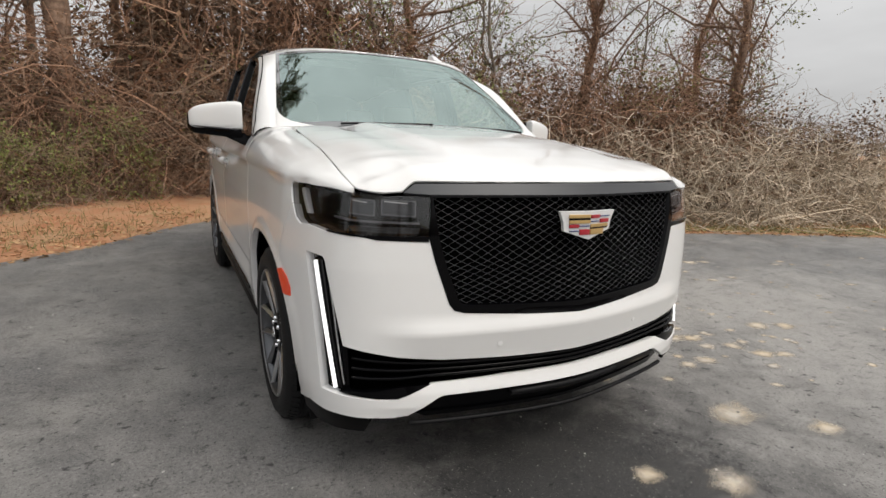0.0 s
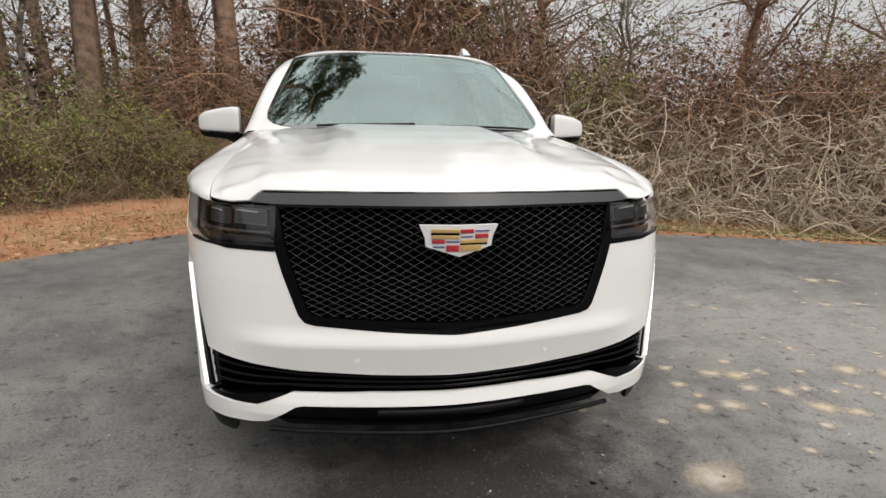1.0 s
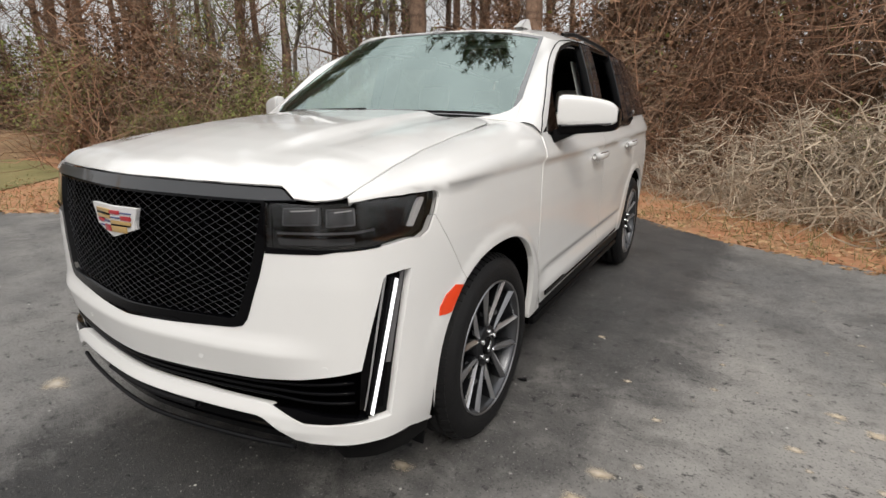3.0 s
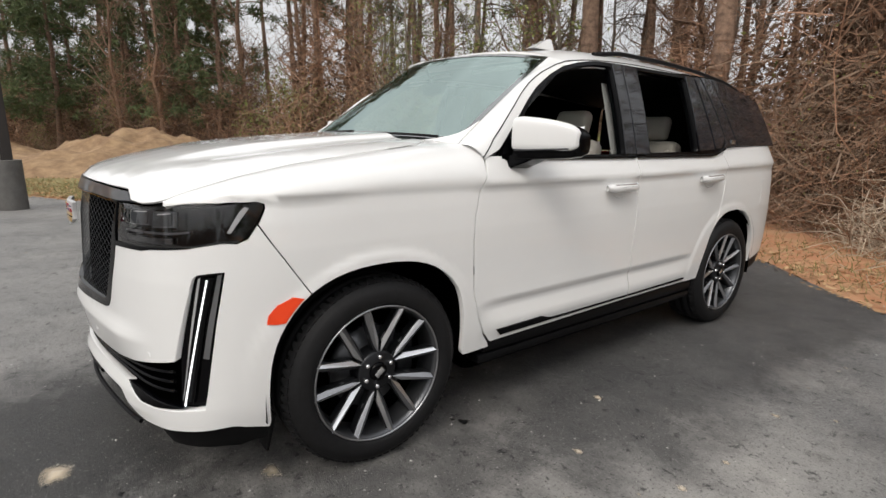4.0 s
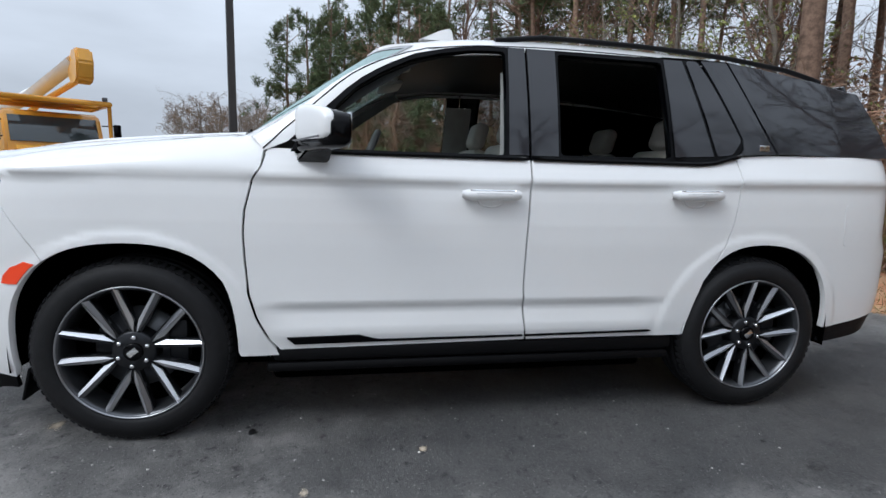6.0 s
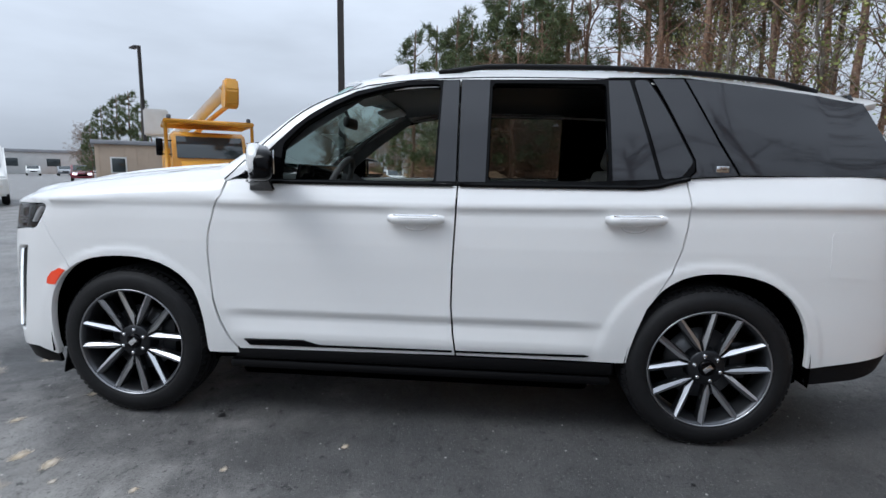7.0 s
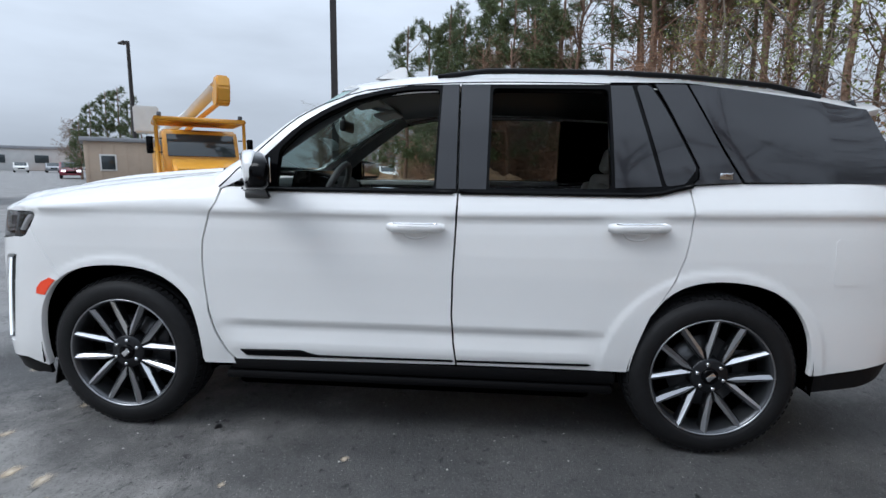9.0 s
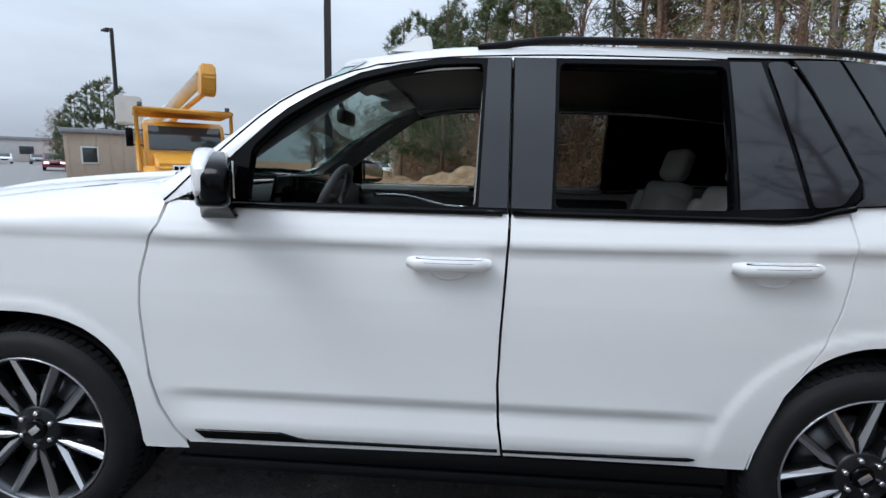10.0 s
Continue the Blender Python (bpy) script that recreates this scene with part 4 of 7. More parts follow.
def handle(g, y, z, parent):
    p = [Vector(body(g * sy(y + 0.27 * i / 10), z)) for i in range(11)]
    out = Vector((g, 0, 0))
    path = [q + out * (0.03 + 0.012 * math.sin(math.pi * i / 10)) * (1 if 0 < i < 10 else 0.6) for i, q in enumerate(p)]
    h = tube("door_handle", [path], [0.018] + [0.026] * 9 + [0.018], M_PAINT, parent, "body-coloured door handle with chrome strip", sides=10, flat=1.0)
    tube("handle_strip", [[q + Vector((g * 0.014, 0, 0.019)) for q in path[1:-1]]], 0.005, M_CHROME, parent, sides=6)
    tube("handle_slit", [[q + Vector((g * 0.0225, 0, 0.006)) for q in path[2:-2]]], 0.002, M_BAND, parent, sides=5)
    c = rounded([(g * sy(y + 0.06), z - 0.055), (g * sy(y + 0.21), z - 0.055), (g * sy(y + 0.21), z + 0.015), (g * sy(y + 0.06), z + 0.015)], 0.035)
    lip = [Vector(body(g * sy(y + 0.135 - 0.062 * math.cos(a)), z - 0.016 - 0.042 * math.sin(a) ** 0.7)) + out * 0.001 for a in [math.pi * i / 14 for i in range(15)]]
    tube("cup_lip", [lip], 0.005, M_PAINT, parent, sides=6)
    panel("handle_cup", [c], body, M_PAINT, parent, 0.02, 0.01, lift=0.002)
    return h


win_f = rounded([(0.865, 1.300), (1.640, 1.300), (1.655, 1.748), (1.48, 1.744), (1.34, 1.731), (1.21, 1.704), (1.09, 1.648), (0.97, 1.572), (0.875, 1.475)], 0.025)
dlo_f = [(0.70, 1.281), (1.751, 1.281), (1.753, 1.768), (1.5, 1.764), (1.36, 1.752), (1.22, 1.728), (1.09, 1.672), (0.96, 1.592), (0.80, 1.435), (0.74, 1.36)]
win_r = rounded([(1.905, 1.306), (2.475, 1.312), (2.465, 1.748), (1.915, 1.752)], 0.025)
dlo_r = [(1.759, 1.281), (2.62, 1.284), (2.72, 1.293), (2.84, 1.318), (2.90, 1.36), (2.905, 1.40), (2.665, 1.768), (1.760, 1.768)]

for g in (1, -1):
    o = (lambda q: q) if g > 0 else flip
    gg = (lambda u, v, g=g: G(u, v, g))
    side = "driver" if g > 0 else "passenger"
    fender = panel("front_fender", [o(fender_loop)], body, M_PAINT, suv, 0.022, 0.03, "pearl white front fender with flared arch")
    panel("side_marker", [o(reflector)], body, M_ORANGE, fender, 0.03, 0.012, "red-orange side marker lens", lift=0.004)
    door = panel("front_door", [o(fd)], body, M_PAINT, suv, 0.018, 0.03, "pearl white front door, window lowered" if g > 0 else "pearl white front door")
    handle(g, 1.425, 1.14, door)
    panel("sill_strip", [o(lower_strip)], body, M_BLACK, door, 0.04, 0.012, "gloss black wedge-shaped trim strip", lift=0.008)
    panel("window_frame", [dlo_f], gg, M_BLACK, door, 0.05, 0.05, "gloss black window frame", holes=[win_f])
    panel("pillar_cover", [[(1.652, 1.300), (1.749, 1.300), (1.750, 1.764), (1.668, 1.764)]], gg, M_TINT, door, 0.05, 0.01, lift=0.006)
    box("door_card", (0.07, 1.12, 0.75), (g * 0.90, 1.18, 0.88), M_INT, door, bevel=0.03)
    box("door_cap", (0.05, 0.78, 0.04), (g * 0.925, 1.24, 1.30), M_INTG, door, "grey upper door trim", bevel=0.012)
    rear = panel("rear_door", [o(rd)], body, M_PAINT, suv, 0.018, 0.03, "pearl white rear door, window lowered" if g > 0 else "pearl white rear door")
    handle(g, 2.46, 1.145, rear)
    panel("sill_strip", [o(lower_strip2)], body, M_BLACK, rear, 0.04, 0.012, lift=0.008)
    panel("window_frame", [dlo_r], gg, M_BLACK, rear, 0.05, 0.05, "gloss black window frame", holes=[win_r])
    panel("pillar_cover", [[(1.762, 1.300), (1.892, 1.300), (1.902, 1.764), (1.763, 1.764)]], gg, M_TINT, rear, 0.05, 0.01, lift=0.006)
    panel("fixed_glass", [[(2.49, 1.315), (2.70, 1.325), (2.575, 1.76), (2.475, 1.76)]], gg, M_TINT, rear, 0.05, 0.01, lift=0.006)
    panel("fixed_glass", [rounded([(2.72, 1.325), (2.825, 1.335), (2.893, 1.40), (2.66, 1.762), (2.595, 1.762)], 0.02)], gg, M_TINT, rear, 0.05, 0.01, lift=0.006)
    box("door_card", (0.07, 0.95, 0.75), (g * 0.90, 2.25, 0.88), M_INT, rear, bevel=0.03)
    box("door_cap", (0.05, 0.60, 0.04), (g * 0.925, 2.25, 1.308), M_INTG, rear, "grey upper door trim", bevel=0.012)
    tube("belt_moulding", [[G(y, 1.286 + 0.045 * smooth(y, 2.62, 2.9), g, 0.006) for y in np.linspace(0.72, 1.735, 14)]], 0.012, M_BLACK, door, sides=6)
    tube("belt_moulding", [[G(y, 1.286 + 0.045 * smooth(y, 2.62, 2.9), g, 0.006) for y in np.linspace(1.77, 2.87, 14)]], 0.012, M_BLACK, rear, sides=6)
    quart = panel("rear_quarter", [o(quarter)], body, M_PAINT, suv, 0.022, 0.03, "pearl white rear quarter panel")
    panel("rear_valance", [o(wheel_rear_low)], body, M_SATIN, quart, 0.05, 0.03, "satin black lower bumper", lift=-0.006)
    panel("pillar_cover", [[(2.875, 1.335), (3.14, 1.35), (2.855, 1.768), (2.685, 1.768), (2.91, 1.41), (2.912, 1.36)]], gg, M_TINT, quart, 0.05, 0.01, lift=0.003)
    panel("quarter_window", [[(3.155, 1.352), (4.09, 1.362), (4.02, 1.50), (3.88, 1.735), (3.5, 1.757), (3.1, 1.767), (2.87, 1.768)]], gg, M_TINT, quart, 0.06, 0.01, "dark privacy glass", lift=0.004)
    # near-black backing added to stop light through the slits between panes
    panel("slit_backing", [[(2.52, 1.315), (4.02, 1.345), (3.86, 1.745), (2.86, 1.785), (2.48, 1.785)]], gg, M_DARK, quart, 0.08, 0.008, lift=-0.016)
    fuel = rounded([(g * sy(3.60), 0.90), (g * sy(3.80), 0.90), (g * sy(3.81), 1.10), (g * sy(3.59), 1.10)], 0.03)
    if g > 0:
        panel("fuel_door", [fuel], body, M_PAINT, quart, 0.04, 0.004, lift=0.002)
    tail = S([('y', 4.112, 1.25), ('y', 4.125, 0.91), ('y', 4.26, 0.90), ('y', 4.27, 1.25)])
    panel("tail_light", [o(tail)], body, M_RED, quart, 0.04, 0.03, "vertical red tail light", lift=0.0)
    # small emblem on the rear pillar
    box("pillar_emblem", (0.006, 0.06, 0.03), (g * (G(3.06, 1.375)[0] + 0.006), G(3.06, 1.375)[1], G(3.06, 1.375)[2]), M_CHROME, quart, bevel=0.002)
    # sill and running board
    bm = bmesh.new()
    bm_box(bm, (0.08, 2.02, 0.07), (g * 0.955, 1.60, 0.385), 0.02)
    part("sill", bm, M_SILL, suv)
    bm = bmesh.new()
    bm_box(bm, (0.14, 2.04, 0.05), (g * 0.925, 1.58, 0.322), 0.02)
    part("running_board", bm, M_SILL, suv, "black running board")

# ---- hood ----
HOODC = [(0.0, 0.0), (0.008, 0.014), (0.02, 0.025), (0.05, 0.040), (0.10, 0.054), (0.18, 0.070), (0.32, 0.094), (0.6, 0.132), (0.9, 0.162), (1.4, 0.198)]
# the hood's front edge, just above trim and headlights
LIPX = [(0, 1.146), (0.15, 1.146), (0.3, 1.145), (0.45, 1.144), (0.55, 1.143), (0.62, 1.142), (0.675, 1.140), (0.692, 1.130), (0.706, 1.119), (0.72, 1.108), (0.75, 1.108), (0.78, 1.109), (0.82, 1.111), (0.85, 1.113), (0.868, 1.114), (0.876, 1.114)]
EDGE_PTS = [body(sx(x), v) for x, v in LIPX]
_ex, _ey, _ez = [np.array([p[i] for p in EDGE_PTS]) for i in range(3)]


def hood_raw(x, y):
    a = abs(x)
    q = y - float(np.interp(a, _ex, _ey))
    ze = float(np.interp(a, _ex, _ez))
    return 1.216 + lerp_table(max(q, 0), HOODC) + (ze - 1.216) * (1 - smooth(q, -0.02, 0.22)), q


def hood(x, y):
    a = abs(x)
    z, q = hood_raw(x, y)
    # comes down to the fender joint at its sides; a raised middle with two creases
    sxx, _, szz = seam(y)
    edge_z, _ = hood_raw(sxx, y)
    z += (szz + 0.002 - edge_z) * min(1.2, a / sxx) ** 5
    r = smooth(q, 0.1, 0.5)
    z += r * (0.016 * (1 - smooth(a, 0.40, 0.48)) - 0.010 * math.exp(-((a - 0.54) / 0.07) ** 2))
    return (x, y, z)


hood_half = [(p[0], p[1] + 0.001) for p in EDGE_PTS[:-1]]
hood_half += [(seam(y)[0] - 0.005, y) for y in (-0.725, -0.70, -0.66, -0.62, -0.58, -0.54, -0.5, -0.4, -0.3, -0.15, 0.0, 0.15, 0.28)] + [(0.787, 0.325), (0.745, 0.382), (0.70, 0.405), (0.4, 0.392), (0, 0.375)]
panel("hood", both(hood_half), hood, M_PAINT, suv, 0.035, 0.010, "pearl white hood with two raised creases, wet specks", centre=(0, 0, 0))
rs_h = random.Random(9)
V, FA = [], []
for i in range(420):
    x, y = rs_h.gauss(0.1, 0.32), rs_h.uniform(-0.45, 0.34)
    if abs(x) > 0.72:
        continue
    r = rs_h.choice((0.002, 0.003, 0.003, 0.005))
    z = hood(x, y)[2]
    k = len(V)
    V += [(x + r * math.cos(a), y + r * math.sin(a), z + 0.0003) for a in (0, 1.257, 2.513, 3.77, 5.027)] + [(x, y, z + r * 0.5)]
    FA += [[k + j, k + (j + 1) % 5, k + 5] for j in range(5)]
tagged(finish("water_speckle", V, FA, None, M_DROP, suv), "dried water spots and droplets", kind="stuff")
box("engine_bay", (1.5, 1.05, 0.25), (0, -0.2, 1.0), M_DARK, suv, bevel=0.05)

# ---- windshield, pillars, roof ----
def shield_glass(u, v):
    a = abs(u)
    b = Vector((0.858 * u, 0.385 + 0.115 * a ** 2.5, 1.398 - 0.030 * a ** 3))
    t = Vector((0.715 * u, 1.03 + 0.21 * a ** 2.5, 1.886 - 0.040 * a ** 3))
    p = b.lerp(t, v)
    n = Vector((0.25 * u, -0.65, 0.75))
    return p + n * (0.05 * v * (1 - v))


ws = panel("windshield", [[(-1, 0), (1, 0), (1, 1), (-1, 1)]], shield_glass, M_WIND, suv, 0.08, 0.004, "large raked windshield reflecting the sky")
ws.visible_shadow = False
edge = [[(1.0, 0), (1.0, 1), (0.975, 1), (0.965, 0)], [(-1.0, 0), (-1.0, 1), (-0.975, 1), (-0.965, 0)], [(-0.975, 0.965), (-0.975, 1), (0.975, 1), (0.975, 0.965)], [(-0.965, 0), (-0.965, 0.05), (0.965, 0.05), (0.965, 0)]]
panel("windshield_border", edge, shield_glass, M_FRIT, ws, 0.06, 0.002, "black printed border", lift=0.003)
corner = [(1.0, 0.0), (1.0, 0.22), (0.985, 0.15), (0.955, 0.095), (0.91, 0.055), (0.85, 0.025), (0.78, 0.0)]
for g in (1, -1):
    panel("cowl_corner", [corner if g > 0 else flip(corner)], shield_glass, M_PAINT, suv, 0.02, 0.012, lift=0.008)
wedge = [(0.812, 0.285), (0.793, 0.325), (0.751, 0.384), (0.71, 0.410), (0.68, 0.42), (0.74, 0.47), (0.82, 0.53), (0.88, 0.53), (0.86, 0.42), (0.82, 0.34)]
for g in (1, -1):
    panel("cowl_side", [wedge if g > 0 else flip(wedge)], lambda x, y: (x, y, 1.388 - 0.20 * (abs(x) - 0.70)), M_PAINT, suv, 0.03, 0.01, centre=(0, 0, 0))
cowl = [(-0.70, 0.36), (-0.4, 0.32), (0, 0.30), (0.4, 0.32), (0.70, 0.36), (0.70, 0.44), (0.4, 0.41), (0, 0.40), (-0.4, 0.41), (-0.70, 0.44)]
panel("cowl", [cowl], lambda x, y: (x, y, 1.378 - 0.03 * abs(x) ** 3), M_SATIN, suv, 0.06, 0.02, centre=(0, 0, 0))
for x0, x1, y1 in ((0.10, 0.72, 0.0), (-0.52, 0.02, 0.0)):
    path = []
    for i in range(12):
        t = i / 11
        u = (x0 + (x1 - x0) * t) / 0.835
        path.append(Vector(shield_glass(u, 0.012 + 0.022 * t)) + Vector((0, -0.010, 0.010)))
    tube("wiper", [path], 0.0065, M_SATIN, suv, "black wiper arm", sides=5)

ROOFC = [(0.8, 1.815), (0.92, 1.836), (1.05, 1.852), (1.2, 1.867), (1.4, 1.884), (1.7, 1.899), (2.0, 1.905), (2.5, 1.898), (3.0, 1.874), (3.5, 1.832), (3.9, 1.788), (4.1, 1.765)]


def roof(x, y):
    a = abs(x)
    z = sum(lerp_table(y + k, ROOFC) for k in (-0.1, 0, 0.1)) / 3 + 0.037 + crown(y) - 0.108 * (a / 0.79) ** 5.5
    return (x, tuck(y), z)


roof_half = [(0, 1.018), (0.25, 1.030), (0.45, 1.085), (0.6, 1.165), (0.695, 1.232), (0.72, 1.25), (0.80, 1.30), (0.80, 1.42), (0.80, 1.6), (0.797, 2.2), (0.795, 2.8), (0.785, 3.3), (0.765, 3.7), (0.745, 3.88), (0.70, 3.95), (0.4, 4.0), (0, 4.02)]
panel("roof", both(roof_half), roof, M_PAINT, suv, 0.045, 0.03, "pearl white roof", centre=(0, 0, 0))
headliner = [(-0.68, 1.25), (0.68, 1.25), (0.72, 3.7), (-0.72, 3.7)]
panel("headliner", [headliner], lambda x, y: (x, y, roof(x, y)[2] - 0.06), M_INT, suv, 0.15, 0.0, centre=(0, 0, 0))


def loft(name, A, B, n, material, parent, label="", bulge=0.0):
    V, FA = [], []
    A, B = [Vector(p) for p in A], [Vector(p) for p in B]
    for i, (a, b) in enumerate(zip(A, B)):
        d = (A[min(i + 1, len(A) - 1)] - A[max(i - 1, 0)]).cross(b - a).normalized()
        if d.dot(Vector((a.x, -0.3, 0.6))) < 0:
            d = -d
        for j in range(n + 1):
            t = j / n
            V.append(a.lerp(b, t) + d * bulge * (1 - 0.85 * smooth(i / (len(A) - 1), 0.55, 1.0)) * 4 * t * (1 - t))
    for i in range(len(A) - 1):
        for j in range(n):
            k = i * (n + 1) + j
            FA.append([k, k + 1, k + n + 2, k + n + 1])
    bm = bmesh.new()
    vs = [bm.verts.new(v) for v in V]
    for f in FA:
        bm.faces.new([vs[i] for i in f])
    return part(name, bm, material, parent, label, angle=60)


for g in (1, -1):
    ts = np.linspace(0, 1, 14)
    A = [shield_glass(g * 1.0, t) for t in ts]
    yz = [(0.60, 1.285), (0.70, 1.33), (0.80, 1.435), (0.96, 1.592), (1.09, 1.672), (1.22, 1.728), (1.30, 1.742)]
    yy = np.interp(ts, np.linspace(0, 1, len(yz)), [p[0] for p in yz])
    zz = np.interp(ts, np.linspace(0, 1, len(yz)), [p[1] for p in yz])
    B = [Vector(G(y, z, g)) + Vector((g * 0.004, 0, 0)) for y, z in zip(yy, zz)]
    line = []
    for i in range(len(A)):
        d = (Vector(A[min(i + 1, 13)]) - Vector(A[max(i - 1, 0)])).cross(B[i] - Vector(A[i])).normalized()
        if d.dot(Vector((A[i][0], -0.3, 0.6))) < 0:
            d = -d
        k = 0.72 if i > 1 else 0.95 - 0.1 * i
        line.append(Vector(A[i]).lerp(B[i], k) + d * (0.034 * (1 - 0.85 * smooth(i / 13, 0.55, 1.0)) * 4 * k * (1 - k) + 0.0005))
    tube("door_gap", [line + [Vector(roof(g * 0.772, y)) + Vector((0, 0, 0.001)) for y in np.linspace(1.36, 3.3, 20)]], 0.0035, M_DARK, suv, sides=4)
    loft("pillar", A, B, 8, M_PAINT, suv, "pearl white front roof pillar", 0.034)
    # roof rails
    ry = np.linspace(1.66, 3.62, 24)
    hgt = [0.024 * min(1, min(i, 23 - i) / 3) + 0.004 for i in range(24)]
    rail = tube("roof_rail", [[Vector(roof(g * 0.695, y)) + Vector((0, 0, h)) for y, h in zip(ry, hgt)]], 0.014, M_SATIN, suv, "satin black roof rail", sides=8)

# antenna fin
bm = bmesh.new()
prof = [(-0.13, 0.0), (-0.02, 0.062), (0.02, 0.078), (0.045, 0.078), (0.058, 0.0)]
z0 = roof(0.52, 1.42)[2]
rows = []
for w in (-1, 1):
    rows.append([bm.verts.new((0.52 + w * (0.030 - 0.22 * max(0, h) * 0.9 * (1 if h > 0.05 else 0.5)), 1.42 + y, z0 + 0.85 * h - 0.004)) for y, h in prof])
for i in range(len(prof) - 1):
    bm.faces.new([rows[0][i], rows[0][i + 1], rows[1][i + 1], rows[1][i]])
bm.faces.new(rows[0])
bm.faces.new(rows[1][::-1])
bmesh.ops.bevel(bm, geom=bm.edges[:], offset=0.006, segments=2, affect='EDGES')
part("antenna_fin", bm, M_PAINT, suv, "white antenna fin on the roof")
# spoiler and tailgate
panel("spoiler", both([(0, 3.98), (0.4, 3.96), (0.70, 3.91), (0.755, 3.86), (0.76, 3.92), (0.72, 4.03), (0.4, 4.10), (0, 4.11)]), lambda x, y: (x, tuck(y), roof(x, 3.9)[2] - 0.06 * (y - 3.9)), M_PAINT, suv, 0.05, 0.035, "pearl white roof spoiler", centre=(0, 0, 0))
gate = [(sy(4.24), 0.53), (sy(4.26), 1.30), (PS[-1], 1.30), (PS[-1], 0.53)]
for g in (1, -1):
    panel("tailgate", [gate if g > 0 else flip(gate)], body, M_PAINT, suv, 0.06, 0.03, "pearl white tailgate")
def backglass(u, v):
    x = (0.86 - 0.14 * v) * u
    return (x, tuck(4.20 - 0.26 * v - 0.10 * abs(u) ** 3), 1.30 + 0.535 * v - 0.04 * v * u * u)
panel("rear_window", [[(-1, 0), (1, 0), (1, 1), (-1, 1)]], backglass, M_TINT, suv, 0.08, 0.02, "dark rear window")

# ---- mirrors ----
def pod(name, g, zt, zb, yf, yb, material, parent, label="", x0=1.005, x1=1.268):
    """A rounded housing: top, bottom, front and back as functions of the way out from the door."""
    bm = bmesh.new()
    rings = []
    fs = (0.0, 0.015, 0.05, 0.12, 0.25, 0.4, 0.55, 0.7, 0.82, 0.91, 0.965, 0.99, 1.0)
    for f in fs:
        k = min(1.0, (1 - (1 - min(1, f / 0.12)) ** 2) * 0.12 + 0.88) * math.sqrt(max(0.0, 1 - max(0.0, (f - 0.80) / 0.20) ** 3) * 0.66 + 0.34)
        zc, hz = (zt(f) + zb(f)) / 2, (zt(f) - zb(f)) / 2 * k
        yc, hy = (yf(f) + yb(f)) / 2, (yb(f) - yf(f)) / 2 * k
        ring = []
        for i in range(24):
            a = 2 * math.pi * i / 24
            c, s_ = math.cos(a), math.sin(a)
            e = 0.48
            ring.append(bm.verts.new((g * (x0 + (x1 - x0) * f), yc + hy * math.copysign(abs(c) ** e, c), zc + hz * math.copysign(abs(s_) ** e, s_))))
        rings.append(ring)
    for p, q in zip(rings, rings[1:]):
        for i in range(24):
            bm.faces.new([p[i], p[(i + 1) % 24], q[(i + 1) % 24], q[i]])
    bm.faces.new(rings[0][::-1])
    bm.faces.new(rings[-1])
    return part(name, bm, material, parent, label, angle=70)


for g in (1, -1):
    top = pod("door_mirror", g, lambda f: 1.508 - 0.02 * f - 0.03 * f ** 3, lambda f: 1.342 + 0.012 * f, lambda f: 0.700 + 0.135 * f, lambda f: 0.792 + 0.098 * f, M_PAINT, suv, "white door mirror cap over a gloss black foot")
    pod("mirror_base", g, lambda f: 1.372, lambda f: 1.302 + 0.022 * f, lambda f: 0.706 + 0.135 * f, lambda f: 0.815 + 0.130 * f, M_BLACK, top, "gloss black lower half", 1.01, 1.262)
    pod("mirror_bezel", g, lambda f: 1.497 - 0.02 * f - 0.03 * f ** 3, lambda f: 1.325, lambda f: 0.738 + 0.115 * f, lambda f: 0.832 + 0.130 * f, M_BLACK, top, "black bezel", 1.006, 1.274)
    bm = bmesh.new()
    lo = [(0.955, 0.70, 1.262), (0.955, 0.84, 1.262), (0.985, 0.845, 1.260), (0.985, 0.70, 1.260)]
    hi = [(0.985, 0.715, 1.335), (0.985, 0.815, 1.335), (1.14, 0.88, 1.335), (1.14, 0.785, 1.335)]
    lo_v = [bm.verts.new((g * p[0], p[1], p[2])) for p in lo]
    hi_v = [bm.verts.new((g * p[0], p[1], p[2])) for p in hi]
    for i in range(4):
        bm.faces.new([lo_v[i], lo_v[(i + 1) % 4], hi_v[(i + 1) % 4], hi_v[i]])
    bm.faces.new(lo_v[::-1])
    bm.faces.new(hi_v)
    bmesh.ops.bevel(bm, geom=bm.edges[:], offset=0.008, segments=2, affect='EDGES')
    part("mirror_foot", bm, M_BLACK, top, "gloss black angled foot")
    box("mirror_glass", (0.21, 0.006, 0.11), (g * 1.135, 0.899, 1.408), M_CHROME, top, bevel=0.002, rot=Matrix.Rotation(g * math.atan(0.5), 4, 'Z'))
    pts = [(g * (1.03 + 0.22 * t), 0.700 + 0.120 * t - 0.002, 1.352 + 0.012 * t) for t in np.linspace(0, 1, 10)]
    tube("mirror_indicator", [pts], 0.004, M_BAND, top, sides=5)

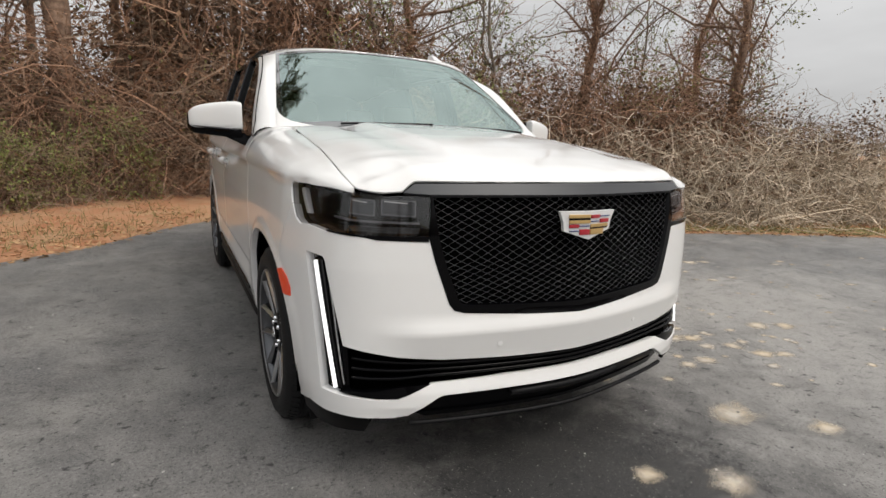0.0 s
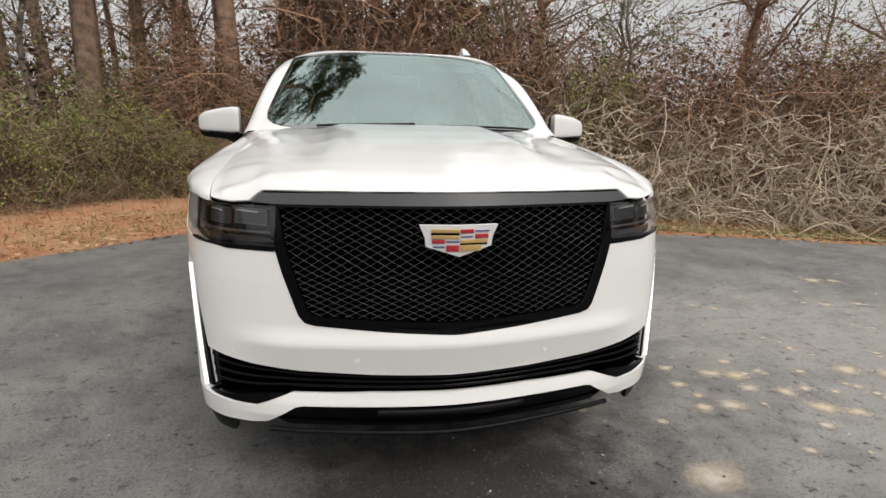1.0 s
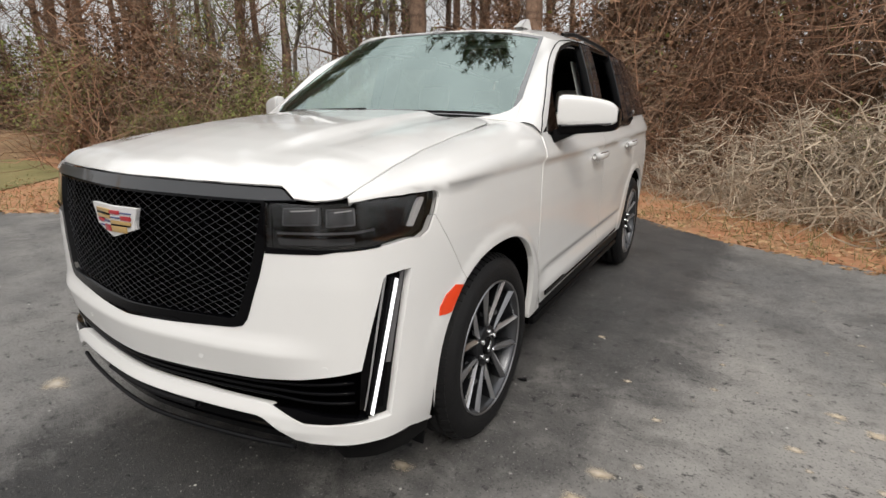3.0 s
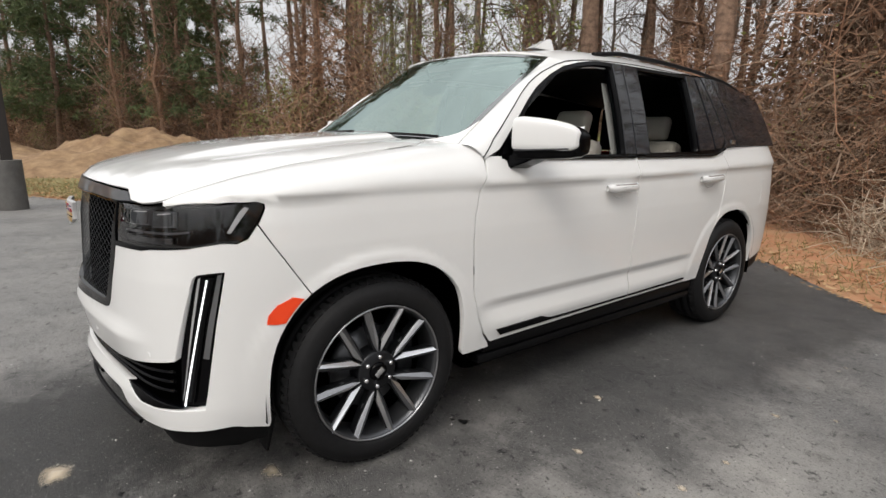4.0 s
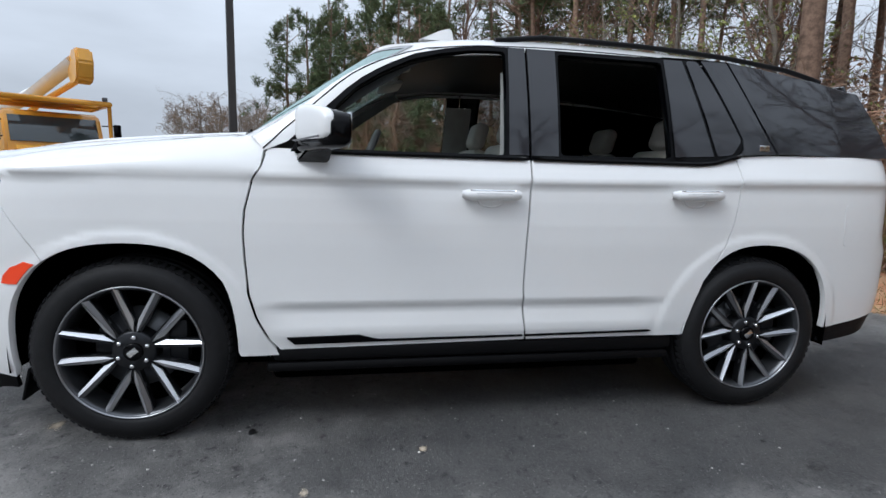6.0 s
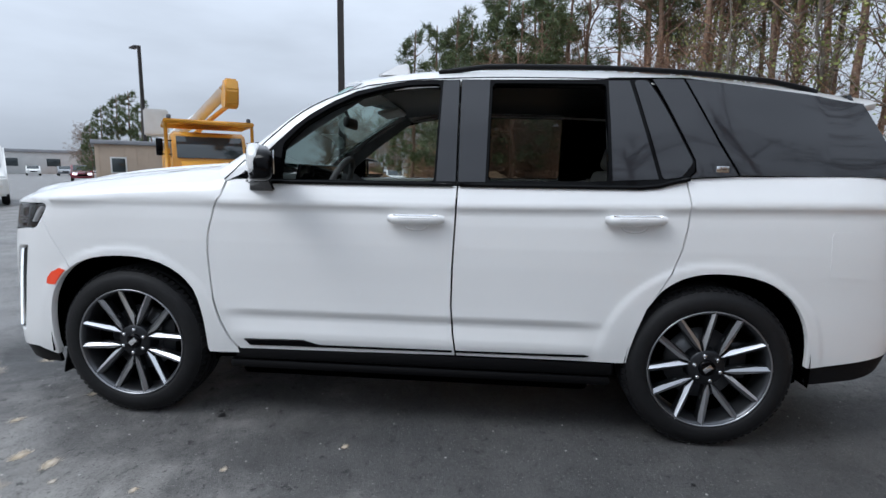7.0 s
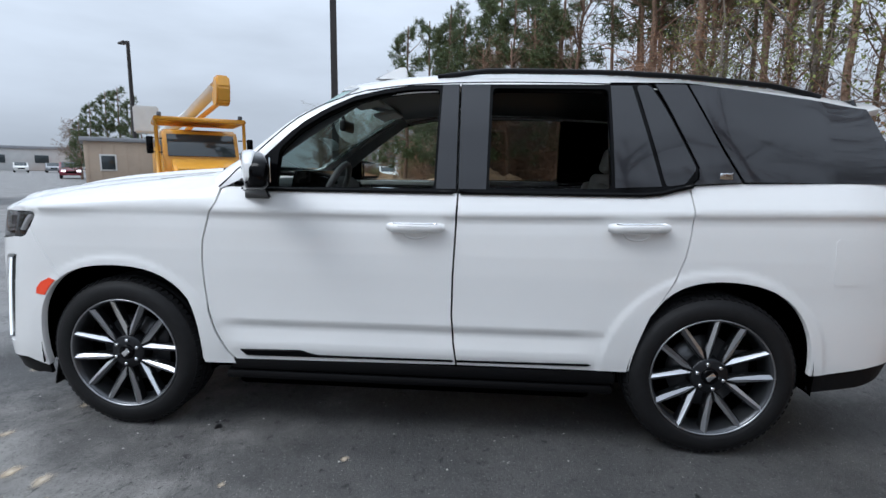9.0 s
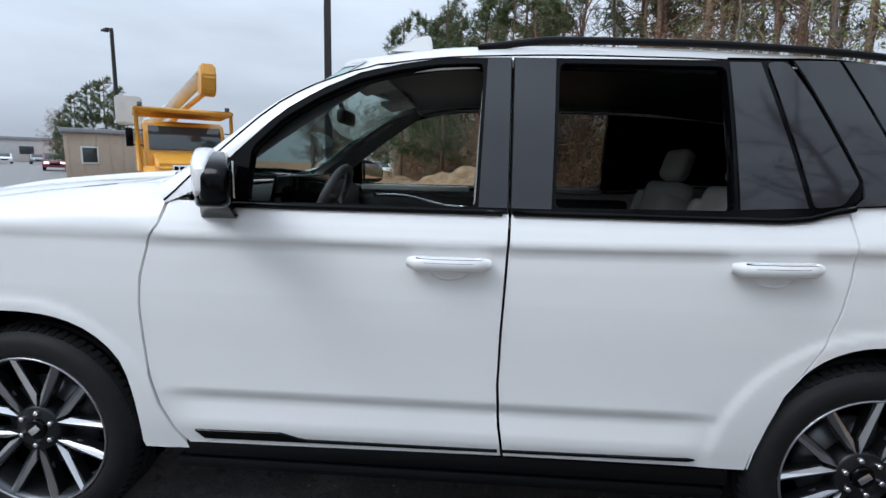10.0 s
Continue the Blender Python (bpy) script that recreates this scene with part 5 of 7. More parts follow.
# ---- wheels ----
def wheel(name, at, sign, turn):
    root = thing(name, "", "", at)
    root.parent = suv
    w = 0.1375
    prof = [(-w + 0.01, 0.285), (-w - 0.004, 0.31), (-w - 0.006, 0.35), (-w + 0.012, 0.392), (-w + 0.03, 0.408)]
    prof += [(-0.07, 0.416), (-0.068, 0.408), (-0.06, 0.408), (-0.058, 0.416), (-0.008, 0.417), (-0.006, 0.408), (0.006, 0.408), (0.008, 0.417), (0.058, 0.416), (0.06, 0.408), (0.068, 0.408), (0.07, 0.416)]
    prof += [(w - 0.03, 0.408), (w - 0.012, 0.392), (w - 0.004, 0.38), (w + 0.003, 0.372), (w + 0.006, 0.35), (w + 0.007, 0.34), (w + 0.005, 0.32), (w - 0.002, 0.306), (w - 0.010, 0.300)]
    tyre = lathe("tyre", prof, M_RUBBER, root, "black road tyre with ribbed shoulder", 72, sign=sign)
    # shoulder blocks
    bm = bmesh.new()
    for i in range(72):
        t = 2 * math.pi * i / 72
        m = Matrix.Rotation(t, 4, 'X') @ Matrix.Translation((sign * (w - 0.036), 0, 0.407)) @ Matrix.Rotation(sign * radians(24), 4, 'Y') @ Matrix.Diagonal((0.036, 0.022, 0.010, 1))
        bmesh.ops.create_cube(bm, size=1, matrix=m)
    tagged(part("tread_block", bm, M_RUBBER, tyre, smooth=False), kind="stuff")
    lathe("rim", [(w - 0.012, 0.299), (w - 0.006, 0.302), (w - 0.004, 0.295), (w - 0.012, 0.288), (w - 0.03, 0.280), (-0.06, 0.270), (-0.12, 0.28)], M_RIM, root, "grey alloy rim", 72, sign=sign)
    lathe("rim_lip", [(w - 0.006, 0.3025), (w + 0.0008, 0.3005), (w + 0.0008, 0.2965), (w - 0.004, 0.294)], M_ALLOYDIM, root, "machined lip", 72, sign=sign)
    lathe("brake_disc", [(0.03, 0.05), (0.03, 0.185), (0.005, 0.185)], M_LENS_IN, root, "", 48, sign=sign)
    bm = bmesh.new()
    bm_box(bm, (0.06, 0.09, 0.2), (sign * 0.03, 0.17, 0.03), 0.02)
    part("brake_caliper", bm, M_ALLOYD, root)
    lathe("barrel", [(0.02, 0.27), (-0.01, 0.26), (-0.05, 0.10), (-0.06, 0.0)], M_DARK, root, "", 48, sign=sign)
    for k in range(6):
        for e in (-1, 1):
            sp_d, sp_f = bmesh.new(), bmesh.new()
            a = radians(60 * k + turn)
            c, s = math.cos(a), math.sin(a)
            def P(r, t, x):
                t += e * (0.014 + 0.078 * (r - 0.095) / 0.2)
                return (sign * x, r * c - t * s, r * s + t * c)
            def bar(bm, r0, r1, w0, w1, x0, x1, depth, sh):
                mid = (r0 + r1) / 2
                ring = []
                for r, wd, x in ((r0, w0, x0), (mid, (w0 + w1) / 2 * 1.15, (x0 + x1) / 2), (r1, w1, x1)):
                    o = sh * (r1 - r) / (r1 - r0)
                    ring.append([bm.verts.new(P(r, o - wd / 2, x)), bm.verts.new(P(r, o + wd / 2, x)), bm.verts.new(P(r, o + wd / 2 * 0.8, x - depth)), bm.verts.new(P(r, o - wd / 2 * 0.8, x - depth))])
                for p, q in zip(ring, ring[1:]):
                    for i in range(4):
                        bm.faces.new([p[i], p[(i + 1) % 4], q[(i + 1) % 4], q[i]])
                bm.faces.new(ring[0][::-1])
                bm.faces.new(ring[-1])
            bar(sp_d, 0.06, 0.289, 0.028, 0.044, w - 0.044, w - 0.022, 0.045, -e * 0.004)
            # bright machined face: two facets meeting in a ridge that runs from the tip to the rim
            q = [(0.088, 0.0, -0.034), (0.142, -0.021, -0.038), (0.297, -0.014, -0.011), (0.297, -0.002, -0.002), (0.297, 0.015, -0.014), (0.150, 0.020, -0.042)]
            top = [sp_f.verts.new(P(r, e * (t - 0.004 * (0.28 - r) / 0.18), w + d)) for r, t, d in q]
            low = [sp_f.verts.new(P(r, e * (t - 0.004 * (0.28 - r) / 0.18), w + d - 0.012)) for r, t, d in q]
            sp_f.faces.new(top[:4])
            sp_f.faces.new(low[3::-1])
            for i in range(4):
                sp_f.faces.new([top[i], low[i], low[(i + 1) % 4], top[(i + 1) % 4]])
            bmesh.ops.recalc_face_normals(sp_f, faces=sp_f.faces)
            # other facet: same alloy, its dimmer reflection put into a greyer colour
            sp_b = bmesh.new()
            top = [sp_b.verts.new(P(r, e * (t - 0.004 * (0.28 - r) / 0.18), w + d - 0.0005)) for r, t, d in (q[0], q[3], q[4], q[5])]
            low = [sp_b.verts.new(v.co - Vector((sign * 0.011, 0, 0))) for v in top]
            sp_b.faces.new(top)
            sp_b.faces.new(low[::-1])
            for i in range(4):
                sp_b.faces.new([top[i], low[i], low[(i + 1) % 4], top[(i + 1) % 4]])
            bmesh.ops.recalc_face_normals(sp_b, faces=sp_b.faces)
            part("spoke_bevel", sp_b, M_ALLOYDIM, root, "slanting facet, its dimmer reflection put into the grey", smooth=False)
            part("spoke", sp_d, M_ALLOYD, root, smooth=False)
            part("spoke_face", sp_f, M_ALLOY, root, "bright machined face", smooth=False)
    lathe("hub", [(0.02, 0.098), (w - 0.04, 0.092), (w - 0.032, 0.084), (w - 0.032, 0.0)], M_ALLOYD, root, "", 36, sign=sign)
    lathe("centre_cap", [(w - 0.034, 0.042), (w - 0.022, 0.040), (w - 0.018, 0.034), (w - 0.018, 0.0)], M_BLACK, root, "gloss black centre cap", 32, sign=sign)
    box("cap_emblem", (0.004, 0.046, 0.026), (sign * (w - 0.017), 0, 0), M_CHROME, root, bevel=0.0015, rot=Matrix.Rotation(radians(40), 4, 'X'))
    for k in range(6):
        t = radians(60 * k + turn)
        lathe("lug_nut", [(w - 0.034, 0.011), (w - 0.022, 0.010), (w - 0.018, 0.008), (w - 0.018, 0)], M_CHROME, root, "", 12, (0, 0.066 * math.cos(t), 0.066 * math.sin(t)), sign)
    return root


wheel("front_wheel", (0.872, 0, 0.415), 1, 24)
wheel("front_wheel", (-0.872, 0, 0.415), -1, 24)
wheel("rear_wheel", (0.872, 3.071, 0.415), 1, 45)
wheel("rear_wheel", (-0.872, 3.071, 0.415), -1, 45)

# black flaps hanging before the front wheels
for g in (1, -1):
    box("wheel_flap", (0.16, 0.012, 0.15), (g * 0.86, -0.455, 0.265), M_SILL, suv, bevel=0.004, rot=Matrix.Rotation(radians(-14), 4, 'X'))
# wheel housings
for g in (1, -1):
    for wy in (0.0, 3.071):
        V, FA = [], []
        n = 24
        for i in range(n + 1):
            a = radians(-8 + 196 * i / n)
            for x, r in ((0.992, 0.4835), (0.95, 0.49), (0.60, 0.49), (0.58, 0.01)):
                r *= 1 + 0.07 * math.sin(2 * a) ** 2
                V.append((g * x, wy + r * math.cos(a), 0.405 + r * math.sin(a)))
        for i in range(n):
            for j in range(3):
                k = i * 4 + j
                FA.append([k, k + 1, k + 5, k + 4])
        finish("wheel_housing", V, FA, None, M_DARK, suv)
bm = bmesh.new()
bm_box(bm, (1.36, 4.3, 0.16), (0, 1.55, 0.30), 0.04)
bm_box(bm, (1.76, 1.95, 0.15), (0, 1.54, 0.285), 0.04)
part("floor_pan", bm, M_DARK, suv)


# ---- inside the car ----
def cushion(bm, size, at, bevel=0.05, rot=None):
    bm_box(bm, size, at, bevel, rot, 3)


def seat(x, y, w=0.50, row=1):
    root = thing("seat", "", "")
    root.parent = suv
    root.location = (x, y, 0.0)
    tilt = Matrix.Rotation(radians(-16), 4, 'X')
    bm = bmesh.new()
    cushion(bm, (w, 0.52, 0.16), (0, -0.24, 0.80))
    part("seat_cushion", bm, M_CREAM, root, "cream leather cushion")
    bm = bmesh.new()
    cushion(bm, (w, 0.14, 0.62), (0, 0.09, 1.10), 0.05, tilt)
    for sgn in (-1, 1):
        cushion(bm, (0.09, 0.17, 0.52), (sgn * (w / 2 - 0.03), 0.06, 1.08), 0.04, tilt)
    part("seat_back", bm, M_CREAM, root, "cream leather backrest")
    bm = bmesh.new()
    cushion(bm, (0.27, 0.10, 0.19), (0, 0.195, 1.50), 0.045, tilt)
    part("headrest", bm, M_CREAM, root, "cream leather headrest")
    for sgn in (-1, 1):
        tube("headrest_post", [[(sgn * 0.07, 0.165, 1.36), (sgn * 0.07, 0.19, 1.44)]], 0.007, M_CHROME, root, sides=6)
    bm = bmesh.new()
    cushion(bm, (w * 0.9, 0.5, 0.30), (0, -0.22, 0.58), 0.03)
    part("seat_base", bm, M_INT, root)
    return root


for x in (0.42, -0.42):
    seat(x, 1.66)
    seat(x, 2.66)
# dashboard with a curved screen, wheel, console, mirror
dash_prof = [(0.46, 1.33), (0.62, 1.352), (0.78, 1.352), (0.85, 1.30), (0.85, 1.06), (0.80, 0.92), (0.78, 0.70)]
loft("dashboard", [(-0.87, y, z) for y, z in dash_prof], [(0.87, y, z) for y, z in dash_prof], 10, M_INT, suv, "black dashboard")
bm = bmesh.new()
bm_box(bm, (0.86, 0.02, 0.15), (0.30, 0.865, 1.335), 0.008, Matrix.Rotation(radians(-14), 4, 'X'))
part("display_screen", bm, M_BLACK, suv, "wide dark curved display")
ring = []
for i in range(28):
    a = 2 * math.pi * i / 28
    q = Matrix.Rotation(radians(-24), 4, 'X') @ Vector((0.185 * math.cos(a), 0, 0.185 * math.sin(a)))
    ring.append(Vector((0.42, 1.01, 1.275)) + q)
sw = tube("steering_wheel", [ring], 0.019, M_INTM, suv, "grey leather steering wheel", sides=8, closed=True)
c = Vector((0.42, 0.99, 1.27))
for a in (0, 180, 270):
    e = Matrix.Rotation(radians(-24), 4, 'X') @ Vector((0.175 * math.cos(radians(a)), 0, 0.175 * math.sin(radians(a))))
    tube("wheel_spoke", [[c, c + e]], 0.016, M_INT, sw, sides=6)
box("wheel_hub", (0.13, 0.05, 0.11), c, M_INT, sw, bevel=0.03, rot=Matrix.Rotation(radians(-24), 4, 'X'))
tube("steering_column", [[(0.42, 0.98, 1.26), (0.42, 0.80, 1.17)]], 0.04, M_INT, sw, sides=8)
box("centre_console", (0.30, 1.3, 0.34), (0, 1.5, 0.72), M_INT, suv, bevel=0.05)
bm = bmesh.new()
bm_box(bm, (0.25, 0.045, 0.075), (0, 0.98, 1.70), 0.03, None, 3)
im = part("interior_mirror", bm, M_INT, suv, "black rear-view mirror")
tube("mirror_stem", [[(0, 0.97, 1.72), (0, 0.93, 1.81)]], 0.012, M_INT, im, sides=6)
for g in (1, -1):
    box("sun_visor", (0.36, 0.16, 0.025), (g * 0.38, 1.20, 1.812), M_INTG, suv, bevel=0.01, rot=Matrix.Rotation(radians(12), 4, 'X'))
    loft("pillar_trim", [Vector(shield_glass(g * 0.99, t)) + Vector((0, 0.03, -0.03)) for t in np.linspace(0, 1, 8)], [Vector(G(0.72 + 0.55 * t, 1.30 + 0.42 * t ** 0.8, g)) + Vector((-g * 0.06, 0.0, -0.01)) for t in np.linspace(0, 1, 8)], 4, M_INTM, suv, "grey pillar trim")
    loft("pillar_trim", [(g * 0.90, 1.66, 1.26), (g * 0.755, 1.68, 1.74)], [(g * 0.90, 1.87, 1.26), (g * 0.755, 1.88, 1.74)], 2, M_INTG, suv)
box("cargo_wall", (1.4, 0.05, 0.9), (0, 3.95, 0.85), M_INT, suv, bevel=0.02)
box("floor_carpet", (1.6, 3.4, 0.06), (0, 2.2, 0.46), M_INT, suv, bevel=0.01)
# raised glass on the passenger's side
pw = panel("door_window", [win_f], lambda u, v: G(u, v, -1), M_GLASS, suv, 0.08, 0.004, lift=-0.02)
pw.visible_shadow = False
M_SMOKE = glass_mat("tinted_glass", (0.22, 0.23, 0.225))
pr = panel("door_window", [win_r], lambda u, v: G(u, v, -1), M_SMOKE, suv, 0.08, 0.004, "dark tinted glass", lift=-0.02)
# upper trim of the passenger's door
pts_a = [(-0.855, 0.95 + 0.08 * i, 1.285 - 0.004 * i) for i in range(10)]
pts_b = [(-0.845, 0.95 + 0.08 * i, 1.10) for i in range(10)]
loft("door_trim", pts_a, pts_b, 4, M_INT, suv, "dark upper door trim", 0.02)
tube("door_pull", [[(-0.835, 1.16 + 0.04 * i, 1.15 + 0.006 * math.sin(i)) for i in range(5)]], 0.010, M_CHROME, suv, sides=6)
# silver inlay and pull on the passenger's door card
tube("door_inlay", [[(-0.832, 0.98 + 0.07 * i, 1.255 - 0.07 * smooth(i, 2, 8)) for i in range(10)]], 0.008, M_CHROME, suv, sides=6)


# ==== across the yard ====
M_YEL = mat("utility_yellow", (0.72, 0.35, 0.035), 0.4, var=0.12, scale=3, coat=0.4)
M_WHITE = mat("white_enamel", (0.74, 0.74, 0.72), 0.4, var=0.08, scale=3)
M_STEEL = mat("grey_steel", (0.16, 0.165, 0.175), 0.5, metal=0.6, var=0.2, scale=4)
M_POLE = mat("bronze_pole", (0.055, 0.05, 0.048), 0.5, metal=0.3, var=0.2, scale=2)
M_CONC = mat("dark_concrete", (0.13, 0.125, 0.12), 0.9, var=0.25, scale=6, bump=0.4)
M_TAN = mat("tan_siding", (0.50, 0.40, 0.31), 0.8, var=0.1, scale=2)
M_PALE = mat("pale_wall", (0.55, 0.55, 0.54), 0.8, var=0.1, scale=1)
M_ROOFG = mat("grey_roof", (0.30, 0.31, 0.33), 0.7, var=0.15, scale=1)
M_WIN = mat("window_glass", (0.03, 0.04, 0.045), 0.06, spec=0.8)
M_REDP = mat("red_paint", (0.22, 0.012, 0.03), 0.35, coat=1.0)
M_GREYP = mat("grey_paint", (0.22, 0.23, 0.25), 0.35, coat=1.0)
M_BLUEP = mat("blue_paint", (0.03, 0.07, 0.16), 0.35, coat=1.0)
M_HEAD = mat("lit_headlamp", (0.9, 0.9, 0.9), 0.3, emit=(0.95, 0.95, 1.0), estr=3.0)


def light_pole(at, h, r, base_h, base_r, arm, label, turn):
    root = thing("lamp_post", label, "lamp post", at)
    root.rotation_euler.z = radians(turn)
    bm = bmesh.new()
    bmesh.ops.create_cone(bm, cap_ends=True, segments=4, radius1=r * 1.35, radius2=r * 1.05, depth=h - base_h, matrix=Matrix.Translation((0, 0, base_h + (h - base_h) / 2)) @ Matrix.Rotation(radians(45), 4, 'Z'))
    bmesh.ops.bevel(bm, geom=[e for e in bm.edges if abs(e.verts[0].co.z - e.verts[1].co.z) > 1], offset=r * 0.2, segments=2, affect='EDGES')
    part("pole", bm, M_POLE, root)
    if base_h > 0:
        bm = bmesh.new()
        bmesh.ops.create_cone(bm, cap_ends=True, segments=28, radius1=base_r, radius2=base_r * 0.97, depth=base_h + 0.1, matrix=Matrix.Translation((0, 0, base_h / 2 - 0.05)))
        part("footing", bm, M_CONC, root, "dark concrete footing")
    if arm:
        tube("arm", [[(0, 0, h - 0.1), (arm * 0.5, 0, h)]], 0.05, M_POLE, root)
        box("lamp_head", (0.75, 0.32, 0.10), (arm * 0.5 + 0.35, 0, h), M_POLE, root, "flat shoebox lamp", bevel=0.02)
    return root


light_pole((-8.8, -1.65, 0), 9.0, 0.085, 0.85, 0.22, 0.6, "dark bronze lamp post on a round concrete footing in grass", 200)
light_pole((-23.37, -16.94, 0), 7.85, 0.10, 0.6, 0.3, 0.5, "far slim lamp post with a flat lamp head", 235)


def road_wheel(parent, at, r, w, name="wheel"):
    root = new(name)
    root.parent = parent
    root.location = at
    bm = bmesh.new()
    bmesh.ops.create_cone(bm, cap_ends=True, segments=28, radius1=r, radius2=r, depth=w, matrix=Matrix.Rotation(radians(90), 4, 'X'))
    bmesh.ops.bevel(bm, geom=[e for e in bm.edges if len(e.link_faces) == 2 and e.calc_face_angle() > 1], offset=r * 0.12, segments=2, affect='EDGES')
    part("tyre", bm, M_RUBBER, root)
    bm = bmesh.new()
    bmesh.ops.create_cone(bm, cap_ends=True, segments=20, radius1=r * 0.6, radius2=r * 0.5, depth=w * 1.06, matrix=Matrix.Rotation(radians(90), 4, 'X'))
    part("rim", bm, M_STEEL, root)
    return root


def prism(name, prof, y0, y1, material, parent, label="", bevel=0.04):
    """A side profile of (x, z) drawn out from y0 to y1."""
    bm = bmesh.new()
    a = [bm.verts.new((x, y0, z)) for x, z in prof]
    b = [bm.verts.new((x, y1, z)) for x, z in prof]
    n = len(prof)
    bm.faces.new(a[::-1])
    bm.faces.new(b)
    for i in range(n):
        bm.faces.new([a[i], a[(i + 1) % n], b[(i + 1) % n], b[i]])
    if bevel:
        bmesh.ops.bevel(bm, geom=bm.edges[:], offset=bevel, segments=2, affect='EDGES')
    return part(name, bm, material, parent, label)


truck = thing("bucket_truck", "yellow utility truck with folded aerial boom and white bucket", "truck", (-11.76, -6.68, 0))
truck.rotation_euler.z = radians(35)
prism("cab", [(-1.9, 0.75), (-1.9, 2.35), (-1.75, 2.5), (-0.35, 2.5), (-0.15, 2.38), (0.25, 1.62), (0.25, 0.75)], -1.05, 1.05, M_YEL, truck, "yellow crew cab", 0.06)
prism("hood", [(0.2, 0.8), (0.2, 1.62), (0.4, 1.60), (1.35, 1.38), (1.5, 1.28), (1.52, 0.8)], -0.85, 0.85, M_YEL, truck, "sloping yellow hood", 0.08)
for sgn in (-1, 1):
    prism("fender", [(0.2, 0.85), (0.35, 1.15), (0.7, 1.25), (1.15, 1.22), (1.45, 1.05), (1.5, 0.75), (1.3, 0.75), (1.2, 0.95), (0.9, 1.06), (0.55, 1.0), (0.4, 0.8)], sgn * 0.8, sgn * 1.12, M_YEL, truck, "", 0.03)
    box("headlamp", (0.05, 0.28, 0.2), (1.52, sgn * 0.72, 1.02), M_WHITE, truck, bevel=0.02)
    box("side_window", (0.8, 0.02, 0.55), (-0.9, sgn * 1.055, 2.0), M_WIN, truck, bevel=0.005)
    m = box("wing_mirror", (0.10, 0.18, 0.5), (0.15, sgn * 1.38, 2.0), M_BLACK, truck, bevel=0.03)
    for zz in (1.8, 2.2):
        tube("mirror_bracket", [[(0.0, sgn * 1.05, zz), (0.15, sgn * 1.36, zz)]], 0.018, M_BLACK, m, sides=5)
    road_wheel(truck, (0.85, sgn * 0.92, 0.5), 0.5, 0.28)
    road_wheel(truck, (-4.6, sgn * 0.95, 0.5), 0.5, 0.45)
wsm = Matrix.Rotation(radians(62), 4, 'Y')
box("windscreen", (0.74, 1.86, 0.02), (0.075, 0, 2.02), M_WIN, truck, "slanted windscreen", bevel=0.005, rot=wsm)
gr = box("radiator_grille", (0.05, 0.95, 0.42), (1.535, 0, 1.08), M_CHROME, truck, "chrome-framed grille", bevel=0.015)
for i in range(7):
    box("grille_slat", (0.03, 0.1, 0.34), (1.56, -0.39 + 0.13 * i, 1.08), M_BLACK, gr, bevel=0.004)
box("bumper", (0.2, 2.3, 0.3), (1.6, 0, 0.6), M_BLACK, truck, bevel=0.04)
box("chassis", (8.0, 0.9, 0.25), (-2.8, 0, 0.75), M_DARK, truck, bevel=0.03)
prism("service_body", [(-2.05, 0.85), (-2.05, 2.05), (-6.9, 2.05), (-6.9, 0.95), (-5.3, 0.95), (-5.1, 1.15), (-4.1, 1.15), (-3.9, 0.85)], -1.18, 1.18, M_YEL, truck, "yellow service body with lockers", 0.03)
for i in range(4):
    for sgn in (-1, 1):
        box("locker_door", (0.75, 0.02, 0.75), (-2.5 - 0.9 * i - (0.4 if i > 1 else 0), sgn * 1.19, 1.6), M_YEL, truck, bevel=0.008)
# rack over the cab
for sgn in (-1, 1):
    tube("rack_post", [[(0.25, sgn * 1.2, 1.1), (0.25, sgn * 1.2, 2.72)]], 0.05, M_YEL, truck, sides=6)
    tube("rack_beam", [[(0.3, sgn * 1.2, 2.76), (-2.0, sgn * 1.2, 2.76)]], 0.07, M_YEL, truck, sides=6)
for x in (0.28, -0.9, -1.95):
    tube("rack_cross", [[(x, -1.22, 2.76), (x, 1.22, 2.76)]], 0.075, M_YEL, truck, sides=6)
box("rack_tray", (2.2, 1.5, 0.06), (-0.85, 0, 2.80), M_YEL, truck, bevel=0.01)
for p in ((0.28, 1.1), (0.28, -1.1)):
    box("beacon", (0.12, 0.12, 0.12), (p[0], p[1], 2.88), M_STEEL, truck, bevel=0.03)
boom = tube("boom", [[(0.45, 0.5, 3.78), (-2.5, -0.1, 3.10), (-6.2, -0.9, 2.6)]], [0.24, 0.24, 0.20], M_WHITE, truck, "white fibreglass aerial boom", sides=4)
tube("lower_boom", [[(0.75, 0.52, 3.30), (-2.0, 0.0, 2.84), (-4.6, -0.3, 2.35)]], [0.09, 0.10, 0.16], M_YEL, truck, "yellow lower boom", sides=4)
prism("elbow", [(0.2, 3.28), (0.1, 3.62), (0.75, 4.02), (1.15, 3.98), (1.28, 3.65), (1.15, 3.25), (0.95, 3.15), (0.6, 3.18)], 0.35, 0.72, M_YEL, truck, "yellow boom elbow", 0.05)
box("pedestal", (0.8, 0.8, 0.5), (-4.6, -0.2, 2.25), M_YEL, truck, bevel=0.05)
prism("bucket", [(-7.6, 2.7), (-7.6, 3.75), (-6.6, 3.75), (-6.65, 2.7)], -1.75, -0.85, M_WHITE, truck, "white personnel bucket", 0.06)


